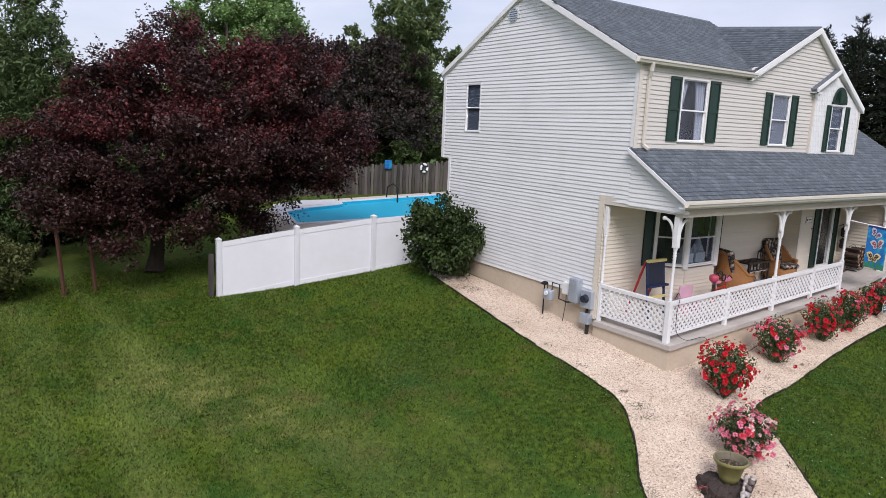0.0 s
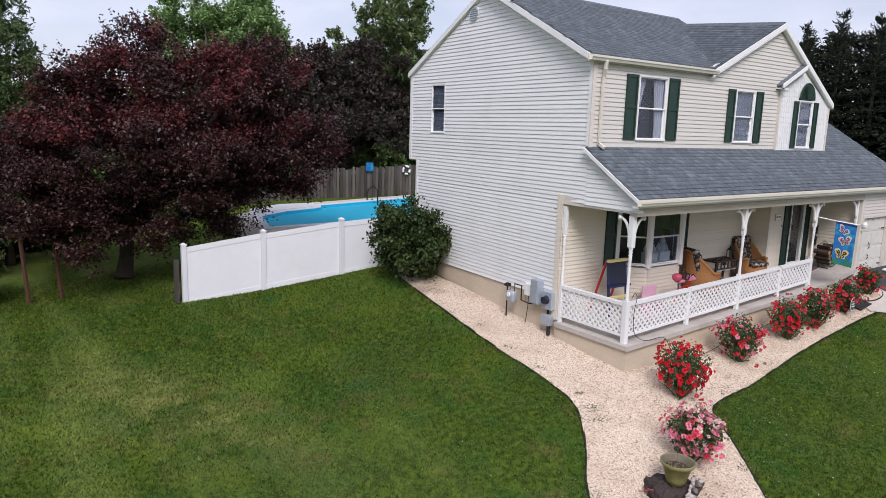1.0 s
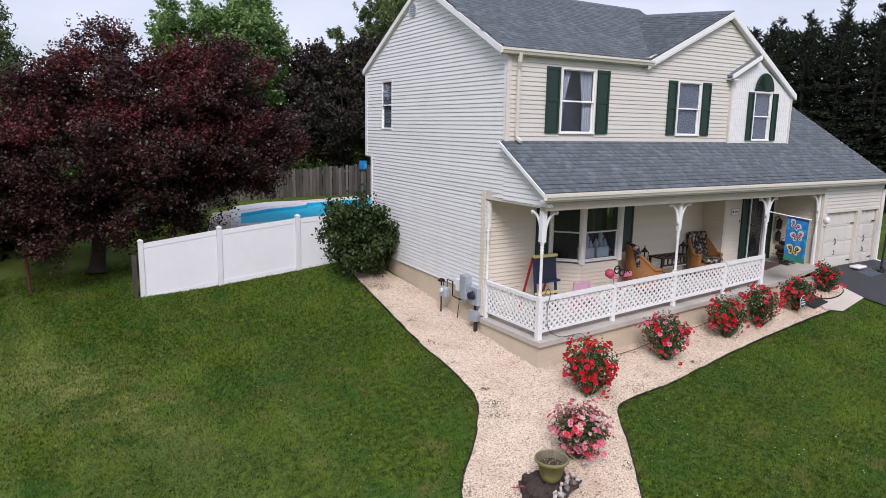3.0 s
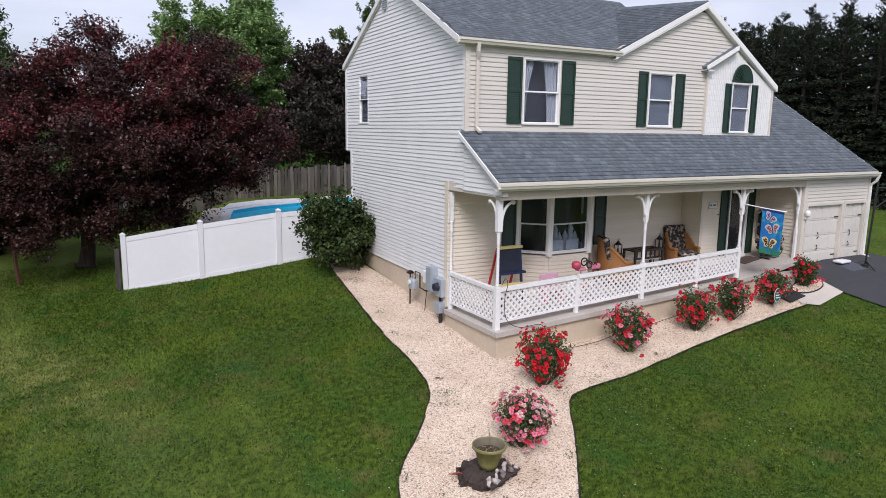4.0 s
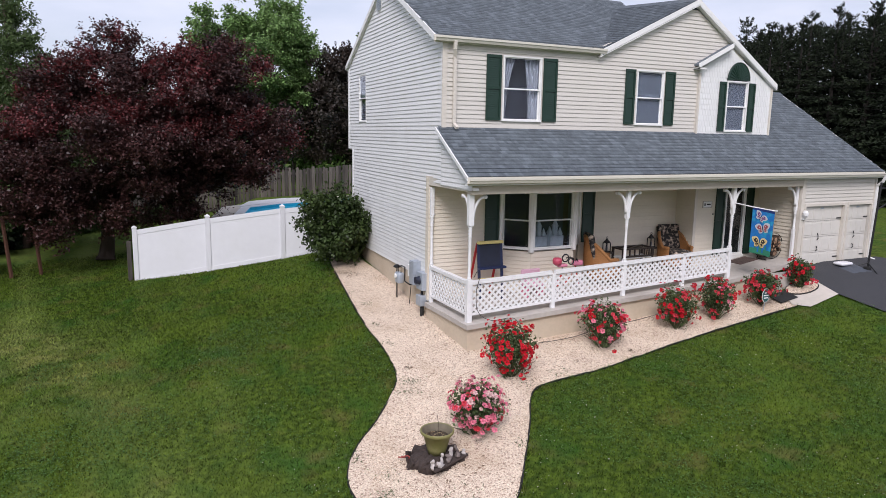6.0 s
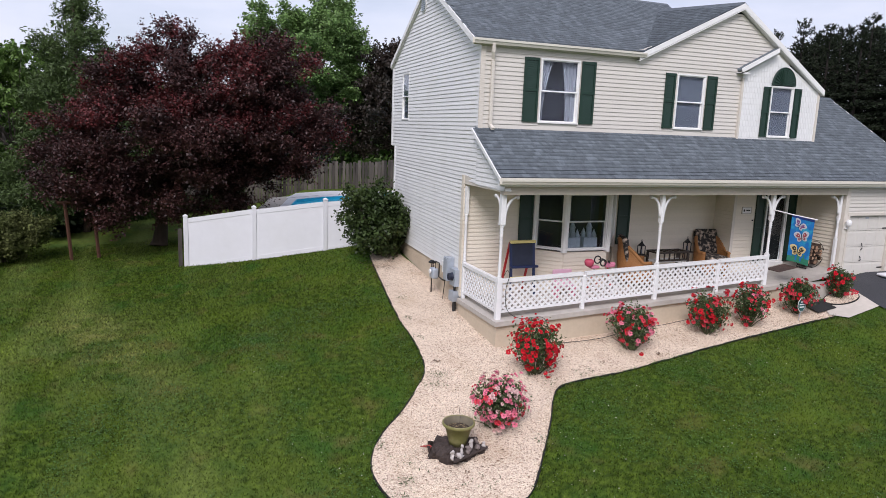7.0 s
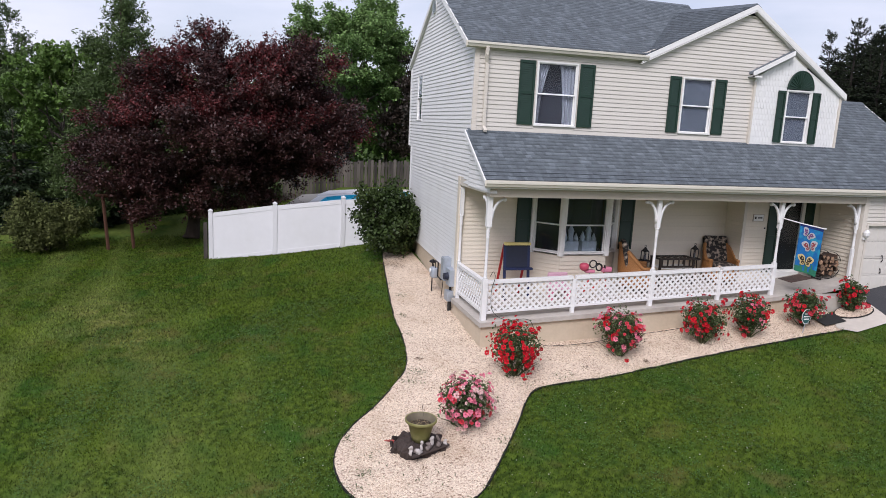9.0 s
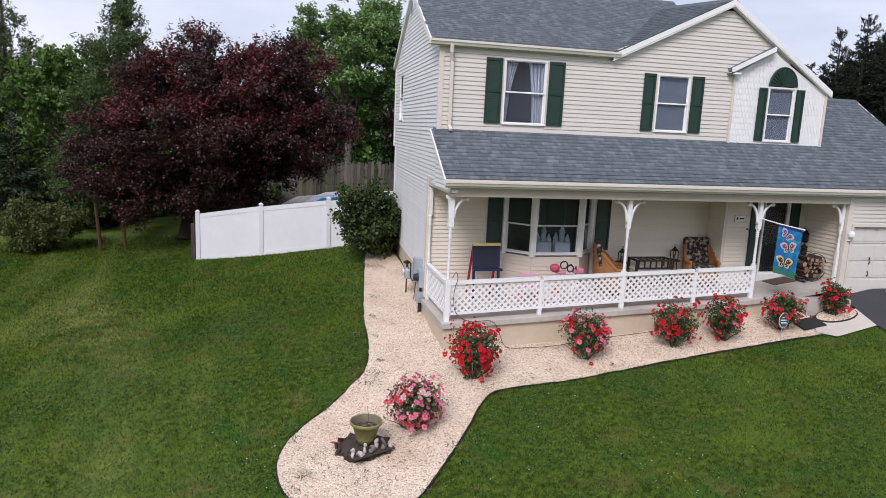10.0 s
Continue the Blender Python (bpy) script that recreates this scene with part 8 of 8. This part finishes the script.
box(bm, -5.98, 9.2, -0.6, -5.86, 9.34, 1.0, 0.01)
part("post_body", bm, WOOD_FENCE, gatep)

# Things hung on the board fence.
buoy = thing("ring_buoy", "white and dark ring buoy hung on the board fence", "ring buoy")
bm = bmesh.new()
tube(bm, [(8.6 + 0.2 * math.cos(a), BF_Y - 0.07, 2.55 + 0.2 * math.sin(a)) for a in (2 * math.pi * k / 20 for k in range(21))], 0.06, 8)
part("ring", bm, WHITE_WOOD, buoy, "", True)
for a in (0.6, 2.2, 3.8, 5.3):
    bm = bmesh.new()
    tube(bm, [(8.6 + 0.2 * math.cos(a + d), BF_Y - 0.07, 2.55 + 0.2 * math.sin(a + d)) for d in (-0.22, 0, 0.22)], 0.066, 8)
    part("band", bm, DARK_METAL, buoy)
fishing = thing("blue_float", "blue plastic pool float hung on the board fence", "pool float")
bm = bmesh.new()
box(bm, 6.2, BF_Y - 0.12, 2.5, 6.62, BF_Y - 0.01, 2.95, 0.05)
part("board", bm, FLAG_BLUE, fishing)
rail = thing("pool_ladder_rail", "dark handrail at the pool edge", "handrail")
bm = bmesh.new()
tube(bm, [(5.2, 17.6, POOL_Z - 0.2), (5.2, 17.6, POOL_Z + 0.55), (5.2, 18.0, POOL_Z + 0.7), (5.2, 18.5, POOL_Z + 0.5), (5.2, 18.6, POOL_Z)], 0.035, 8)
part("tube", bm, DARK_METAL, rail)

# ==== loose stones, grass and clover ====
rng = np.random.default_rng(9)
bx_, by_ = rng.uniform(-3.4, 8.3, 260000), rng.uniform(-5.7, 6.5, 260000)
ok = inside(BED, bx_, by_) & ~((bx_ > -0.05) & (by_ > -1.48))
dens = np.clip(1.25 - np.hypot(bx_ + 1.5, by_ + 3.5) / 11, 0.25, 1)
ok &= rng.uniform(0, 1, len(bx_)) < dens
sxs, sys_ = bx_[ok], by_[ok]
szs = np.array([ground_z(a, b) for a, b in zip(sxs, sys_)]) + 0.025
n = len(sxs)
r = rng.uniform(0.006, 0.016, (n, 1))
base = np.array([(1, 0, 0), (-0.5, 0.87, 0), (-0.5, -0.87, 0), (0.1, 0.1, 0.75)])
rot = rng.uniform(0, 6.28, n)
cr_, sr_ = np.cos(rot), np.sin(rot)
vv = []
for q in base:
    x = q[0] * cr_ - q[1] * sr_
    y = q[0] * sr_ + q[1] * cr_
    vv.append(np.column_stack([sxs + x * r[:, 0] * rng.uniform(0.7, 1.4, n), sys_ + y * r[:, 0] * rng.uniform(0.7, 1.4, n), szs - 0.004 + q[2] * r[:, 0] * 1.1]))
v = np.stack(vv, 1).reshape(-1, 3)
k4 = np.arange(n)[:, None] * 4
f = np.concatenate([k4 + np.array([[0, 1, 3]]), k4 + np.array([[1, 2, 3]]), k4 + np.array([[2, 0, 3]])])
tagged(mesh_from("gravel_stones", v, f, STONE), "loose cream and pinkish gravel stones", "gravel", kind="stuff")


def blades(name, n, region, h0, h1, wide, mat, seed, label, lean=0.5, edge=False):
    """Short grass blades over the lawn, outside bed, house and paving."""
    rng = np.random.default_rng(seed)
    x, y = rng.uniform(region[0], region[2], n), rng.uniform(region[1], region[3], n)
    ok = ~inside(BED, x, y) & ~((x > -0.1) & (x < 13) & (y > -1.6) & (y < 7)) & ~inside([(8.1, -2.4), (8.4, -2.75), (9.45, -2.72), (12.0, -5.5), (16.0, -9.0), (18.0, -9.0), (18, 0), (8.1, 0)], x, y)
    rim = np.minimum(np.minimum(x - region[0], region[2] - x), np.minimum(y - region[1], region[3] - y))
    ok &= rim > rng.uniform(0, 1, n) ** 1.5 * 2.5 * (not edge)
    x, y = x[ok], y[ok]
    if edge:
        ok = segment_distance(EDGE_LINE, x, y) < np.array([0.05 + 0.09 * noise.noise(Vector((a * 2.4, b * 2.4, 0))) for a, b in zip(x.tolist(), y.tolist())])
        x, y = x[ok], y[ok]
    z = np.array([ground_z(a, b) for a, b in zip(x, y)])
    n = len(x)
    a = rng.uniform(0, 6.28, n)
    h = rng.uniform(h0, h1, n)
    w = wide * rng.uniform(0.6, 1.3, n)
    lx, ly = rng.normal(0, lean, n) * h, rng.normal(0, lean, n) * h
    dx, dy = np.cos(a) * w, np.sin(a) * w
    p = np.stack([np.column_stack([x - dx, y - dy, z - 0.005]), np.column_stack([x + dx, y + dy, z - 0.005]), np.column_stack([x + lx, y + ly, z + h])], 1).reshape(-1, 3)
    return tagged(mesh_from(name, p, np.arange(3 * n).reshape(n, 3), mat), label, "grass", kind="stuff")


blades("grass", 420000, (-12.5, -11.0, 10.0, 2.5), 0.02, 0.048, 0.010, GRASS, 1, "short mown lawn grass")
blades("grass_far", 170000, (-15.0, 0.0, 0.0, 14.0), 0.03, 0.06, 0.017, GRASS, 2, "short mown lawn grass on the far lawn", 0.6)
blades("bed_edge_grass", 150000, (-4.2, -6.4, 8.3, 6.8), 0.04, 0.085, 0.010, GRASS, 6, "longer grass along the bed edging", 0.5, edge=True)
HEAPS = ((3.2, -2.5, 0.035, 16), (-1.28, -1.36, 0.04, 16), (1.88, -2.47, 0.05, 8), (-0.7, 4.9, 0.28, 160), (-0.45, 4.6, 0.2, 90), (-0.3, 5.1, 0.2, 90))
# Fallen leaves and a few weeds on the gravel.
rng = np.random.default_rng(21)
lx, ly = rng.uniform(-3.3, 8.0, 1500), rng.uniform(-5.6, 6.0, 1500)
ok = inside(BED, lx, ly) & ~((lx > -0.05) & (ly > -1.5)) & (np.array([noise.noise(Vector((a * 0.9, b * 0.9, 1))) for a, b in zip(lx.tolist(), ly.tolist())]) > -0.05)
p = np.column_stack([lx[ok], ly[ok], [ground_z(a, b) + 0.045 for a, b in zip(lx[ok], ly[ok])]])
heaps = [np.column_stack([rng.normal(a, s, k), rng.normal(b, s, k), ground_z(a, b) + 0.04 + rng.uniform(0, 0.03, k)]) for a, b, s, k in HEAPS]
p = np.concatenate([p] + heaps)
v, f = leaf_quads(rng, p, 0.022, 0.75, 0.5)
tagged(mesh_from("fallen_leaves", v, f, leafy("brown_fallen_leaf", (0.07, 0.045, 0.03), (0.2, 0.13, 0.08), 0.1)), "small brown fallen leaves on the gravel", "leaves", kind="stuff")
p = np.concatenate([np.column_stack([rng.normal(a, s, k), rng.normal(b, s, k), ground_z(a, b) + 0.03 + rng.uniform(0.0, 0.07, k)]) for a, b, s, k in ((-1.42, -1.85, 0.13, 110), (-1.62, -2.1, 0.12, 80), (-1.25, -0.2, 0.08, 30), (-2.9, -4.4, 0.1, 60), (1.3, -2.7, 0.12, 50), (-0.9, 2.2, 0.1, 40), (-2.75, -3.9, 0.2, 40), (-1.75, -4.9, 0.16, 30), (0.4, -2.85, 0.12, 40), (-2.4, -4.4, 0.3, 40), (-1.15, 0.9, 0.06, 30), (-1.0, 3.2, 0.07, 30), (-3.05, -3.4, 0.12, 60), (-3.1, -4.7, 0.1, 50), (-0.55, -4.35, 0.1, 50))])
v, f = leaf_quads(rng, p, 0.022, 0.3, 0.3)
tagged(mesh_from("weeds", v, f, LEAF_ROSE), "small green weeds in the gravel", "weeds", kind="stuff")
CLOVER = leafy("clover_flower", (0.45, 0.48, 0.36), (0.55, 0.55, 0.48), 0.1)
# Clover leaves lie in patches among the grass.
rng = np.random.default_rng(34)
lx, ly = rng.uniform(-8.0, 9.5, 200000), rng.uniform(-9.5, 3.0, 200000)
ok = ~inside(BED, lx, ly) & ~((lx > -0.1) & (ly > -2.4)) & ~inside([(7.9, -2.3), (8.2, -2.85), (9.45, -2.78), (9.5, -9.6), (18.0, -9.6), (18, 0), (7.9, 0)], lx, ly)
ok &= np.array([noise.noise(Vector((a * 0.45, b * 0.45, 18))) + 0.6 * noise.noise(Vector((a * 2.2, b * 2.2, 9))) for a, b in zip(lx.tolist(), ly.tolist())]) + rng.normal(0, 0.22, len(lx)) > 0.12
p = np.column_stack([lx[ok], ly[ok], [ground_z(a, b) for a, b in zip(lx[ok], ly[ok])] + rng.uniform(0.03, 0.055, ok.sum())])
v, f = leaf_quads(rng, p, 0.0135, 0.7, 0.85)
tagged(mesh_from("clover_leaves", v, f, leafy("clover_leaf", (0.05, 0.115, 0.02), (0.10, 0.19, 0.045), 0.3, 1.0)), "low green clover patches in the lawn", "clover", kind="stuff")
rng = np.random.default_rng(33)
lx, ly = rng.uniform(-5.0, 9.5, 3600), rng.uniform(-8.5, 2.0, 3600)
ok = ~inside(BED, lx, ly) & ~((lx > -0.1) & (ly > -2.4)) & ~inside([(7.9, -2.3), (8.2, -2.85), (9.45, -2.78), (9.5, -9.6), (18.0, -9.6), (18, 0), (7.9, 0)], lx, ly)
ok &= np.array([noise.noise(Vector((a * 0.5, b * 0.5, 8))) for a, b in zip(lx.tolist(), ly.tolist())]) + rng.normal(0, 0.25, len(lx)) > 0.1
p = np.column_stack([lx[ok], ly[ok], [ground_z(a, b) + 0.05 for a, b in zip(lx[ok], ly[ok])]])
v, f = leaf_quads(rng, p, 0.011, 0.8, 0.9)
tagged(mesh_from("clover_flowers", v, f, CLOVER), "tiny white clover flowers in the lawn", "flowers", kind="stuff")
